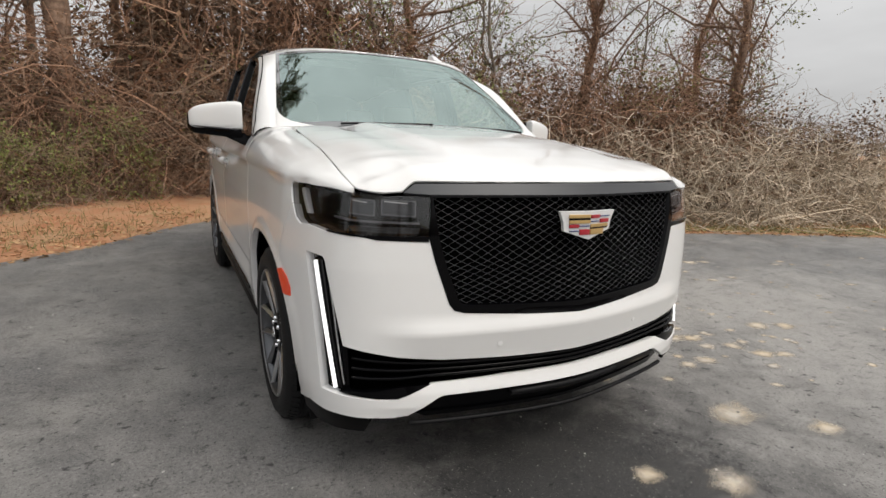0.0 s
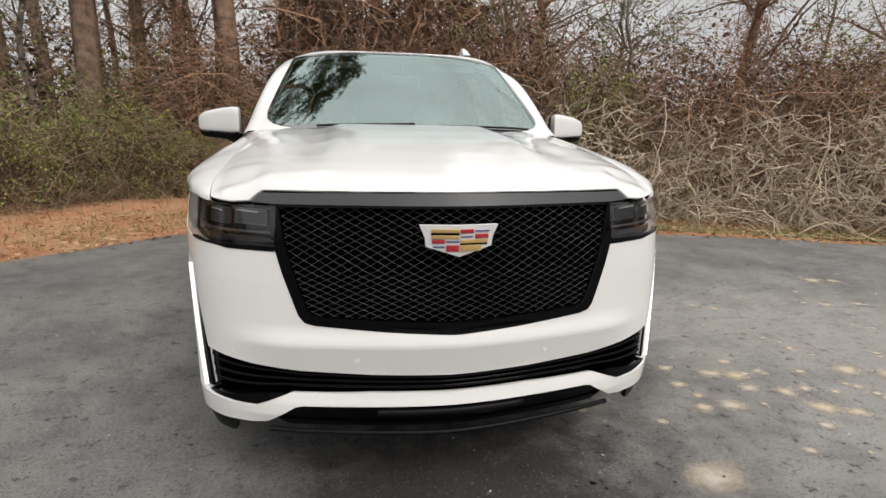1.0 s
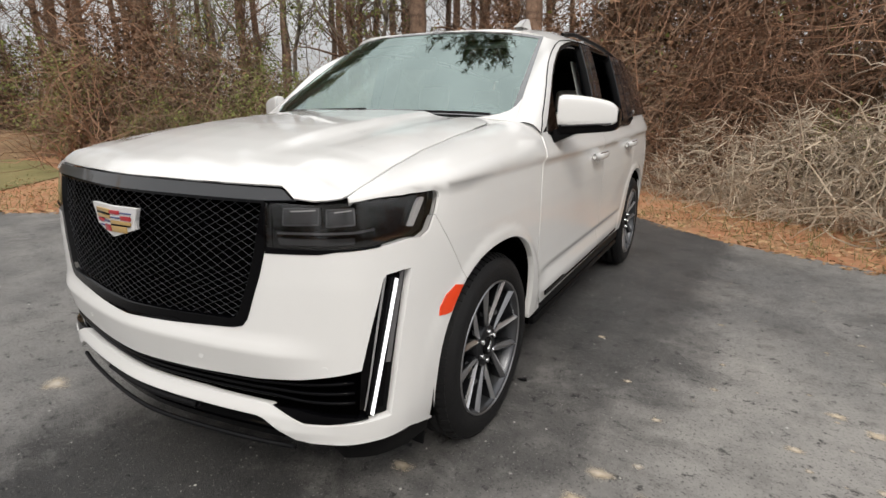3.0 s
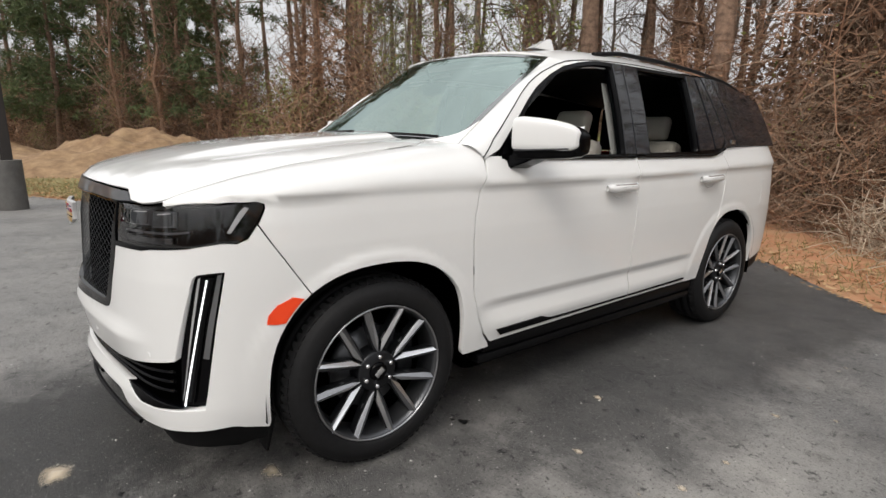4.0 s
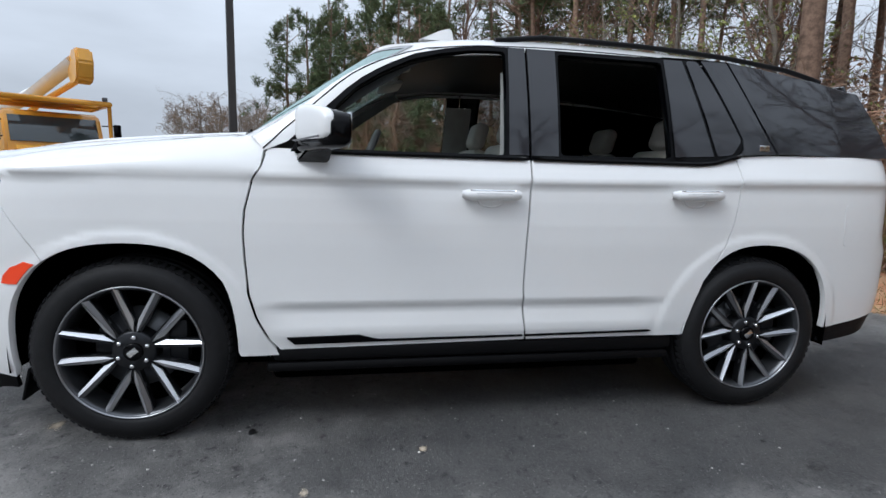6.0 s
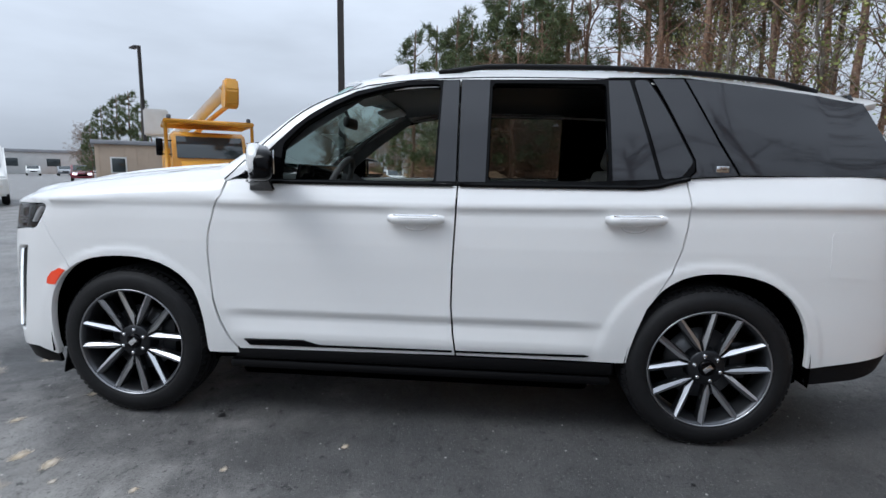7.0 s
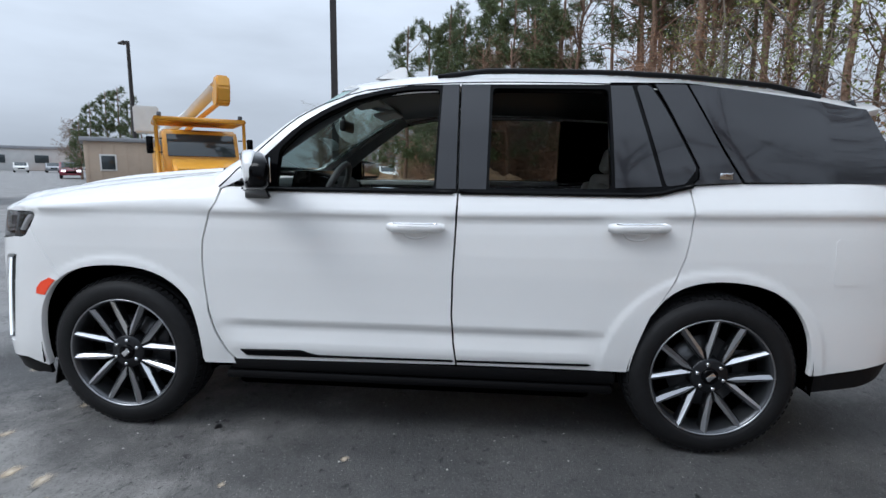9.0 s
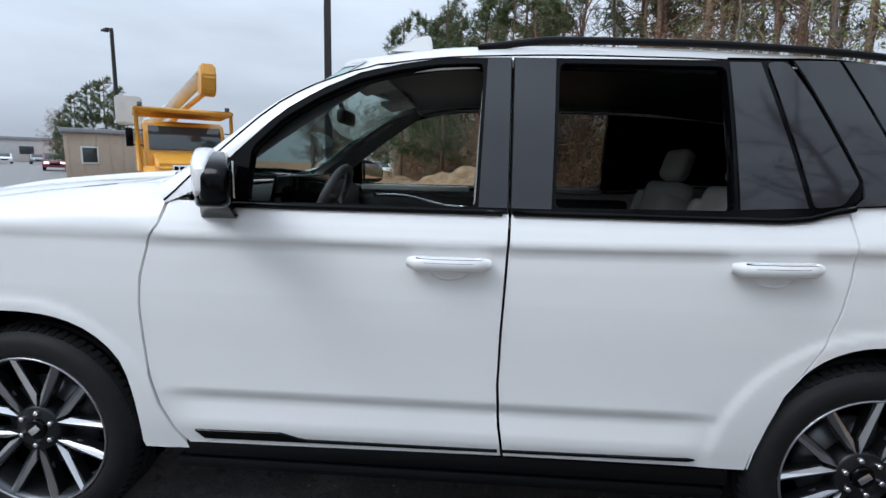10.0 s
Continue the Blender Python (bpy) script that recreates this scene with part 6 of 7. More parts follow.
def parked_car(at, turn, material, label, L=4.6, W=1.8, H=1.5, lit=False, van=False, cat="car", plate=True):
    root = thing(cat, label, cat, at)
    root.rotation_euler.z = radians(turn)
    h = L / 2
    if van:
        prof = [(-h, 0.35), (-h, H - 0.1), (-h + 0.12, H), (h - 1.7, H), (h - 0.75, 1.25), (h - 0.05, 1.0), (h, 0.8), (h, 0.35)]
    else:
        prof = [(-h, 0.32), (-h, 0.85), (-h + 0.1, 0.95), (-h * 0.78, 1.0), (-h * 0.6, H - 0.06), (-h * 0.5, H), (h * 0.12, H), (h * 0.42, 1.0), (h * 0.93, 0.86), (h, 0.68), (h, 0.32)]
    prism("body", prof, -W / 2, W / 2, material, root, "", 0.07)
    for sgn in (-1, 1):
        box("side_window", (L * 0.42, 0.02, H * 0.22), (-L * 0.06, sgn * (W / 2 + 0.004), H * 0.8), M_WIN, root, bevel=0.006)
        for x in (-h * 0.62, h * 0.62):
            road_wheel(root, (x, sgn * (W / 2 - 0.1), 0.33), 0.33, 0.22)
        box("headlamp", (0.04, 0.36, 0.16), (h + 0.005, sgn * (W / 2 - 0.32), 0.74), M_HEAD if lit else M_WHITE, root, bevel=0.02)
    if van:
        box("windscreen", (1.12, W * 0.84, 0.02), (h - 1.21, 0, (H + 1.25) / 2 + 0.02), M_WIN, root, bevel=0.006, rot=Matrix.Rotation(math.atan2(H - 1.25, 0.95), 4, 'Y'))
    else:
        box("windscreen", (0.82, W * 0.8, 0.02), (h * 0.27, 0, (H + 1.0) / 2 + 0.015), M_WIN, root, bevel=0.006, rot=Matrix.Rotation(math.atan2(H - 1.0, h * 0.30), 4, 'Y'))
    box("front_grille", (0.03, W * 0.45, 0.18), (h + 0.005, 0, 0.62), M_BLACK, root, bevel=0.01)
    return root


parked_car((-44.2, -38.4, 0), 40, M_REDP, "dark red car with headlamps lit on the far asphalt", 4.6, 1.85, 1.6, lit=True)
parked_car((-13.66, -16.99, 0), 46, M_WHITE, "white van standing on the asphalt", 5.2, 2.0, 2.1, van=True, cat="van")
for i, (x, y, m, lb) in enumerate(((-41.5, -37.5, M_WHITE, "white car in a far parking row"), (-42.6, -35.4, M_GREYP, "grey car in a far parking row"), (-44, -33.6, M_WHITE, "white car in a far parking row"), (-40.2, -39.8, M_GREYP, "grey car in a far parking row"), (-39, -42, M_WHITE, "white car in a far parking row"), (-45, -31.4, M_BLUEP, "dark blue car in a far parking row"))):
    x, y = 3.7 + (x - 3.7) * 1.7 + 3.0, 1.9 + (y - 1.9) * 1.7 - 3.4
    tagged(parked_car((x, y, 0), 45, m, lb), group="far parking row")
parked_car((-52, -8.5, 0.0), 20, M_WHITE, "white car beyond the earth mound", 4.8, 1.9, 1.6)
parked_car((-58, -4.9, 0.4), 30, M_BLUEP, "dark pickup beyond the earth mound", 5.2, 1.9, 1.85)

shed = thing("site_building", "low tan portable building with a window", "building", (-20.38, -16.18, 0))
shed.rotation_euler.z = radians(39)
box("wall", (5, 6.5, 2.5), (-2.5, 2.2, 1.25), M_TAN, shed, "tan panel siding", bevel=0.02)
box("roof", (5.3, 6.8, 0.2), (-2.5, 2.2, 2.6), M_ROOFG, shed, bevel=0.03)
wd = box("window", (0.06, 0.7, 0.8), (0.02, -0.1, 1.5), M_WHITE, shed, "white-framed window", bevel=0.01)
box("pane", (0.04, 0.56, 0.66), (0.04, -0.1, 1.5), M_WIN, wd, bevel=0.005)
for i in range(12):
    box("siding_batten", (0.03, 0.04, 2.4), (0.01, -0.9 + 0.53 * i, 1.25), M_TAN, shed, bevel=0.005)
hall = thing("warehouse", "long low pale warehouse across the lot", "building", (-93.67, -82.75, 0))
hall.rotation_euler.z = radians(46)
box("wall", (12, 64, 4.2), (-6, -2, 2.1), M_PALE, hall, "pale wall", bevel=0.03)
box("roof", (12.6, 64.6, 0.6), (-6, -2, 4.4), M_ROOFG, hall, bevel=0.05)
for i in range(9):
    box("window", (0.1, 2.2, 1.5), (0.03, -29 + 6.6 * i, 2.2), M_WIN, hall, bevel=0.01)


# ==== plants ====
M_TWIG = mat("brown_twig", (0.196, 0.133, 0.093), 0.9, color2=(0.289, 0.204, 0.145), scale=3, rand=0.35, island=True)
M_TWIGR = mat("reddish_vine", (0.234, 0.126, 0.081), 0.9, color2=(0.342, 0.198, 0.126), scale=3, rand=0.35, island=True)
M_DEAD = mat("dead_twig", (0.56, 0.47, 0.37), 0.9, color2=(0.36, 0.29, 0.21), scale=3, rand=0.35, island=True)
M_BARK = mat("pine_bark", (0.12, 0.078, 0.056), 0.95, color2=(0.29, 0.19, 0.135), scale=11, bump=1.0, bscale=14, rand=0.2)
M_BARKG = mat("grey_bark", (0.238, 0.203, 0.168), 0.95, color2=(0.140, 0.119, 0.098), scale=6, bump=0.8, bscale=20, rand=0.2)
M_LEAFG = mat("green_leaf", (0.13, 0.17, 0.04), 0.7, color2=(0.25, 0.26, 0.08), scale=1.5, rand=0.4, island=True)
M_LEAFB = mat("brown_leaf", (0.234, 0.126, 0.072), 0.85, color2=(0.360, 0.216, 0.126), scale=1.5, rand=0.4, island=True)
M_NEEDLE = mat("pine_needles", (0.062, 0.092, 0.036), 0.7, color2=(0.115, 0.145, 0.058), scale=1.5, rand=0.4, island=True)
M_LITTER = mat("fallen_leaf", (0.32, 0.16, 0.075), 0.9, color2=(0.42, 0.30, 0.17), scale=2, rand=0.4, island=True)
M_GBLADE = mat("grass_blade", (0.20, 0.17, 0.07), 0.9, color2=(0.12, 0.14, 0.04), scale=1.5, rand=0.35, island=True)


def strands(paths, radii, sides=3):
    """Tapered thin prisms along paths (n, k, 3): vertices and faces."""
    P = np.asarray(paths, float)
    n, k, _ = P.shape
    D = np.gradient(P, axis=1)
    D /= np.linalg.norm(D, axis=2, keepdims=True) + 1e-9
    ref = np.where(np.abs(D[..., 2:3]) < 0.9, np.array([0, 0, 1.0]), np.array([1.0, 0, 0]))
    A = np.cross(D, ref)
    A /= np.linalg.norm(A, axis=2, keepdims=True) + 1e-9
    B = np.cross(A, D)
    R = np.asarray(radii, float)
    if R.ndim == 1:
        R = R[:, None] * np.linspace(1, 0.35, k)[None, :]
    if sides == 2:
        # a thin ribbon, turned at random about its length
        t = (np.arange(n) * 2.4)[:, None, None]
        W = (A * np.cos(t) + B * np.sin(t)) * R[..., None]
        V = np.stack([P + W, P - W], 2)
        idx = np.arange(n * k * 2).reshape(n, k, 2)
        F = np.stack([idx[:, :-1, 0], idx[:, :-1, 1], idx[:, 1:, 1], idx[:, 1:, 0]], -1).reshape(-1, 4)
        return V.reshape(-1, 3), F
    ang = np.arange(sides) * 2 * np.pi / sides
    V = P[:, :, None, :] + R[:, :, None, None] * (A[:, :, None, :] * np.cos(ang)[None, None, :, None] + B[:, :, None, :] * np.sin(ang)[None, None, :, None])
    idx = np.arange(n * k * sides).reshape(n, k, sides)
    a, b = idx[:, :-1], idx[:, 1:]
    F = np.stack([a, np.roll(a, -1, 2), np.roll(b, -1, 2), b], -1).reshape(-1, 4)
    return V.reshape(-1, 3), F


def leaves(C, size, rs, droop=0.3):
    """Small four-cornered leaves, folded along the middle, at the points C."""
    n = len(C)
    u = rs.normal(size=(n, 3))
    u[:, 2] -= droop
    u /= np.linalg.norm(u, axis=1, keepdims=True)
    w = np.cross(u, rs.normal(size=(n, 3)))
    w /= np.linalg.norm(w, axis=1, keepdims=True) + 1e-9
    s = size * rs.uniform(0.6, 1.4, (n, 1))
    V = np.stack([C, C + u * s * 0.5 + w * s * 0.32, C + u * s, C + u * s * 0.5 - w * s * 0.32], 1)
    return V.reshape(-1, 3), np.arange(n * 4).reshape(n, 4)


def np_mesh(name, V, F, material, parent=None, label="", smooth=False):
    return finish(name, V.tolist(), F.tolist(), None, material, parent, label, smooth)


def wander(start, direction, length, k, rs, bend=0.35, sag=0.0):
    """Crooked paths from start points (n, 3) along directions (n, 3)."""
    n = len(start)
    P = np.zeros((n, k, 3))
    P[:, 0] = start
    d = direction / (np.linalg.norm(direction, axis=1, keepdims=True) + 1e-9)
    for i in range(1, k):
        d = d + rs.normal(size=(n, 3)) * bend
        d[:, 2] -= sag
        d /= np.linalg.norm(d, axis=1, keepdims=True) + 1e-9
        P[:, i] = P[:, i - 1] + d * (length / (k - 1))[:, None]
    return P


def thicket(name, label, seed, h, w, n, twig, leaf_sets, thick=0.006, category="shrub", sprigs=50, canes=0.3):
    """A lumpy dome of vines hanging over a dim leafy inside, with sprigs standing out of it."""
    rs = np.random.RandomState(seed)
    root = thing(name, label, category)

    def shell(d):
        lump = np.array([noise.noise((p[0] * 2.1 + seed, p[1] * 2.1, p[2] * 2.1)) + 0.5 * noise.noise((p[0] * 5 + seed, p[1] * 5, p[2] * 5)) for p in d])
        return d * np.array([w / 2, w * 0.42, h]) * (1 + 0.42 * lump)[:, None]

    def heading(m):
        d = rs.normal(size=(m, 3))
        d[:, 2] = np.abs(d[:, 2]) * 1.1
        return d / np.linalg.norm(d, axis=1, keepdims=True)
    d = heading(n)
    P0 = shell(d) * rs.uniform(0.72, 1.05, (n, 1))
    t = np.cross(d, rs.normal(size=(n, 3))) + d * 0.25 - np.array([0, 0, 0.25])
    P = wander(P0, t, h * rs.uniform(0.2, 0.62, n), 7, rs, 0.30, 0.10)
    P[..., 2] = np.abs(P[..., 2]) + 0.01
    m = sprigs
    d = heading(m)
    Q = wander(shell(d) * 0.85, d + np.array([0, 0, 0.5]), h * rs.uniform(0.25, 0.6, m), 7, rs, 0.22, 0.16)
    Q[..., 2] = np.abs(Q[..., 2]) + 0.01
    c = int(n * canes)
    g0 = np.column_stack([rs.uniform(-w * 0.5, w * 0.5, c), rs.uniform(-w * 0.42, w * 0.42, c), np.zeros(c)])
    C = wander(g0, np.column_stack([rs.normal(size=(c, 2)) * 0.7, rs.uniform(0.8, 1.3, c)]), h * rs.uniform(0.5, 1.2, c), 8, rs, 0.24, 0.17)
    C[..., 2] = np.abs(C[..., 2])
    V1, F1 = strands(P, thick * rs.uniform(0.5, 1.5, n), 2)
    V2, F2 = strands(Q, thick * rs.uniform(0.5, 1.0, m), 2)
    V3, F3 = strands(C, thick * rs.uniform(0.7, 1.6, c), 3 if category == "brush" else 2)
    np_mesh("stem_tangle", np.vstack([V1, V2, V3]), np.vstack([F1, F2 + len(V1), F3 + len(V1) + len(V2)]), twig, root)
    for nm, material, count, size, lo, hi in leaf_sets:
        pts = shell(heading(count)) * rs.uniform(lo, hi, (count, 1))
        V4, F4 = leaves(pts, size, rs)
        V4[:, 2] = np.abs(V4[:, 2])
        np_mesh(nm, V4, F4, material, root)
    return root


rsp = random.Random(5)
# inner withered leaves, coloured darker so the thicket's hollows read as shade
M_LEAFSHADE = mat("shaded_leaf", (0.10, 0.062, 0.040), 0.9, color2=(0.16, 0.10, 0.062), scale=1.5, rand=0.4, island=True)
vineA = thicket("shrub", "rounded thicket of tangled brown vines with withered leaves", 1, 2.6, 3.0, 560, M_TWIG, [("withered_leaves", M_LEAFSHADE, 3000, 0.08, 0.5, 0.95), ("brown_leaves", M_LEAFB, 900, 0.055, 0.85, 1.05), ("green_leaves", M_LEAFG, 160, 0.055, 0.85, 1.05)])
vineB = thicket("shrub", "reddish-brown bramble thicket, mostly leafless", 2, 3.0, 2.8, 600, M_TWIGR, [("withered_leaves", M_LEAFSHADE, 3000, 0.08, 0.5, 0.95), ("brown_leaves", M_LEAFB, 500, 0.05, 0.85, 1.05)])
greenA = thicket("shrub", "green and olive leafy shrub among brown vines", 3, 2.4, 2.8, 480, M_TWIG, [("green_leaves", M_LEAFG, 3300, 0.07, 0.75, 1.06), ("withered_leaves", M_LEAFSHADE, 2600, 0.075, 0.5, 0.9)])
brush = thicket("brush_pile", "pale grey tangle of dead arching brush", 4, 1.35, 2.4, 560, M_DEAD, [("withered_leaves", M_LEAFSHADE, 500, 0.06, 0.3, 0.7)], 0.0085, "brush", 40, 0.5)
for ob, g in ((vineA, "thicket"), (vineB, "thicket"), (greenA, "thicket"), (brush, "brush along the verge")):
    tagged(ob, group=g)


def along(pts, gap, jitter, rng_):
    out = []
    carry = 0
    for (a, b), (c, d) in zip(pts, pts[1:]):
        L = math.hypot(c - a, d - b)
        t = carry
        while t < L:
            out.append((a + (c - a) * t / L + rng_.uniform(-jitter, jitter), b + (d - b) * t / L + rng_.uniform(-jitter, jitter)))
            t += gap
        carry = t - L
    return out


LINE = [(15, 4.6), (11, 5.2), (8, 5.7), (5.8, 6.3), (3.8, 8.0), (2, 9.2), (-0.5, 11.2), (-2.8, 10.0), (-4.4, 8.7), (-6.2, 7.2), (-8.2, 6.3), (-11, 6.2), (-14, 6.5), (-19, 8.5)]
LINE2 = [(15, 7.6), (10, 8.4), (5.5, 10.4), (1, 12.4), (-3, 13.5), (-7, 11.6), (-10.5, 9.6), (-15, 9.2), (-22, 10.0), (-30, 4.0), (-38, 0.0)]
kinds = [vineA, vineB, greenA, vineA, vineB]
for row, gap, sc in ((LINE, 1.55, (0.75, 1.1)), (LINE2, 1.9, (1.2, 1.75))):
    for i, (x, y) in enumerate(along(row, gap, 0.4, rsp)):
        k = rsp.choice(kinds)
        if x < -2.5 and rsp.random() < 0.7:
            k = greenA
        if x > 3 and k is greenA and rsp.random() < 0.6:
            k = vineA
        s = rsp.uniform(*sc) * rsp.choice((0.7, 1.0, 1.25, 1.5))
        if x > 3.5 and row is LINE:
            s = min(s, 1.0)
        if (x > 5 or x < -3) and row is LINE2:
            s *= 0.58
        copy_thing(k, Matrix.Translation((x, y, -0.03)) @ Matrix.Rotation(rsp.uniform(0, 6.28), 4, 'Z') @ Matrix.Scale(s, 4))
FRONTROW = [(14, 2.6), (10, 3.7), (7.4, 4.5), (5.6, 5.0), (4.5, 5.7), (3.3, 6.9), (2.0, 8.0), (-0.5, 9.8), (-2.4, 8.9), (-3.9, 7.6), (-5.4, 6.2), (-7.2, 5.1), (-9.5, 4.9), (-12, 5.2)]
for i, (x, y) in enumerate(along(FRONTROW, 1.15, 0.3, rsp)):
    s = rsp.uniform(0.75, 1.15) * (0.8 if x < -2 else 1.15)
    if x < 1.2 and rsp.random() < (1.0 if x < -1.5 else 0.7):
        copy_thing(greenA if x < -1.5 else vineA, Matrix.Translation((x, y + 0.4, -0.03)) @ Matrix.Rotation(rsp.uniform(0, 6.28), 4, 'Z') @ Matrix.Scale(s * 0.75, 4))
        continue
    copy_thing(brush, Matrix.Translation((x, y + (0.35 if x > -2 else 0.0), -0.03)) @ Matrix.Rotation(rsp.uniform(0, 6.28), 4, 'Z') @ Matrix.Scale(s, 4))
for x, y, k, q in ((-4.0, 11.2, vineB, 1.2), (-6.6, 11.0, vineA, 1.5), (-1.8, 12.6, vineB, 1.6), (5.2, 8.7, vineA, 1.2), (4.0, 9.8, vineB, 1.3)):
    copy_thing(k, Matrix.Translation((x, y, -0.03)) @ Matrix.Rotation(x * 1.7, 4, 'Z') @ Matrix.Scale(q, 4))
# low growth under the far pines
for i, (x, y) in enumerate(along([(-22, 7.5), (-25, 6.2), (-28, 4.2), (-32, 1.6), (-36, -1.2), (-42, -4)], 1.9, 0.6, rsp)):
    k = rsp.choice((vineA, vineB, greenA, vineA))
    copy_thing(k, Matrix.Translation((x, y, -0.03)) @ Matrix.Rotation(rsp.uniform(0, 6.28), 4, 'Z') @ Matrix.Scale(rsp.uniform(1.2, 1.7), 4))
# the first of each kind stands in the wood too
for ob, (x, y) in ((vineA, (0.5, 14.5)), (vineB, (-5, 15.5)), (greenA, (-13, 13)), (brush, (2.8, 7.2))):
    ob.location = (x, y, -0.03)


# ---- trees ----
def trunk_mesh(rs, h, r, lean, k=14):
    z = np.linspace(0, h, k)
    x = np.cumsum(rs.normal(size=k) * lean)
    y = np.cumsum(rs.normal(size=k) * lean)
    path = np.column_stack([x - x[0], y - y[0], z])
    rad = r * (1 - 0.75 * (z / h)) * (1 + 0.5 * np.exp(-z / 0.35))
    return path, rad


def pine(name, label, seed, h, r, low, spread, clumps, dens=9):
    rs = np.random.RandomState(seed)
    root = thing(name, label, "tree", group="pines and hardwoods of the wood")
    path, rad = trunk_mesh(rs, h, r, 0.05)
    V, F = strands(path[None], rad[None], 10)
    np_mesh("trunk", V, F, M_BARK, root, "", True)
    nb = 46
    zb = rs.uniform(low, h * 0.98, nb)
    base = np.column_stack([np.interp(zb, path[:, 2], path[:, 0]), np.interp(zb, path[:, 2], path[:, 1]), zb])
    a = rs.uniform(0, 6.28, nb)
    L = spread * (1.05 - 0.75 * (zb - low) / (h - low)) * rs.uniform(0.6, 1.15, nb)
    P = wander(base, np.column_stack([np.cos(a), np.sin(a), rs.uniform(-0.1, 0.35, nb)]), L, 6, rs, 0.14)
    V1, F1 = strands(P, 0.035 * rs.uniform(0.6, 1.2, nb), 4)
    m = nb * 5
    ii, kk = rs.randint(0, nb, m), rs.randint(2, 6, m)
    Q = wander(P[ii, kk], rs.normal(size=(m, 3)) * 0.8 + np.array([0, 0, 0.3]), rs.uniform(0.3, 0.8, m), 4, rs, 0.25)
    V2, F2 = strands(Q, np.full(m, 0.012), 2)
    crown = np_mesh("crown", np.vstack([V1, V2]), np.vstack([F1, F2 + len(V1)]), M_BARK, root)
    C = Q[rs.randint(0, m, clumps), rs.randint(1, 4, clumps)] + rs.normal(size=(clumps, 3)) * 0.10
    pts = np.repeat(C, dens, 0)
    u = rs.normal(size=(len(pts), 3)) + np.array([0, 0, 0.35])
    u /= np.linalg.norm(u, axis=1, keepdims=True)
    w = np.cross(u, rs.normal(size=(len(pts), 3)))
    w /= np.linalg.norm(w, axis=1, keepdims=True) + 1e-9
    s = rs.uniform(0.22, 0.42, (len(pts), 1))
    Vn = np.stack([pts + w * 0.023, pts - w * 0.023, pts + u * s - w * 0.005, pts + u * s + w * 0.005], 1).reshape(-1, 3)
    np_mesh("needles", Vn, np.arange(len(Vn)).reshape(-1, 4), M_NEEDLE, crown, "dark green needle tufts")
    return root


def bare(name, label, seed, h, r, bark, leafy=0, leafm=None, vines=0):
    rs = np.random.RandomState(seed)
    root = thing(name, label, "tree", group="pines and hardwoods of the wood")
    path, rad = trunk_mesh(rs, h, r, 0.09)
    V, F = strands(path[None], rad[None], 9)
    np_mesh("trunk", V, F, bark, root, "", True)
    n1 = 26
    z1 = rs.uniform(h * 0.18, h * 0.97, n1)
    base = np.column_stack([np.interp(z1, path[:, 2], path[:, 0]), np.interp(z1, path[:, 2], path[:, 1]), z1])
    a = rs.uniform(0, 6.28, n1)
    P = wander(base, np.column_stack([np.cos(a), np.sin(a), rs.uniform(0.3, 1.1, n1)]), h * rs.uniform(0.12, 0.34, n1), 7, rs, 0.18)
    n2 = n1 * 7
    i2, k2 = rs.randint(0, n1, n2), rs.randint(2, 7, n2)
    Q = wander(P[i2, k2], rs.normal(size=(n2, 3)) * 0.8 + np.array([0, 0, 0.35]), h * rs.uniform(0.05, 0.13, n2), 5, rs, 0.25, 0.02)
    n3 = n2 * 5
    i3, k3 = rs.randint(0, n2, n3), rs.randint(1, 5, n3)
    T = wander(Q[i3, k3], rs.normal(size=(n3, 3)), h * rs.uniform(0.02, 0.05, n3), 3, rs, 0.3, 0.05)
    V1, F1 = strands(P, r * 0.28 * rs.uniform(0.6, 1.2, n1), 4)
    V2, F2 = strands(Q, np.full(n2, r * 0.10), 2)
    V3, F3 = strands(T, np.full(n3, r * 0.055), 2)
    crown = np_mesh("crown", np.vstack([V1, V2, V3]), np.vstack([F1, F2 + len(V1), F3 + len(V1) + len(V2)]), bark, root)
    if leafy:
        C = T[rs.randint(0, n3, leafy), rs.randint(1, 3, leafy)] + rs.normal(size=(leafy, 3)) * 0.05
        Vl, Fl = leaves(C, 0.075, rs)
        np_mesh("leaves", Vl, Fl, leafm, crown)
    if vines:
        zb = rs.uniform(0.5, h * 0.6, vines)
        s0 = np.column_stack([np.interp(zb, path[:, 2], path[:, 0]), np.interp(zb, path[:, 2], path[:, 1]), zb]) + rs.normal(size=(vines, 3)) * np.array([0.22, 0.22, 0.1])
        W = wander(s0, rs.normal(size=(vines, 3)) * np.array([0.5, 0.5, 0.4]) - np.array([0, 0, 0.6]), rs.uniform(0.5, 1.6, vines), 6, rs, 0.35, 0.1)
        W[..., 2] = np.maximum(W[..., 2], 0.05)
        Vv, Fv = strands(W, np.full(vines, 0.008), 2)
        np_mesh("vines", Vv, Fv, M_TWIGR, root, "hanging withered vines")
        C = W[rs.randint(0, vines, vines * 4), rs.randint(0, 6, vines * 4)] + rs.normal(size=(vines * 4, 3)) * 0.08
        Vl, Fl = leaves(C, 0.075, rs)
        np_mesh("vine_leaves", Vl, Fl, M_LEAFB, root)
    return root


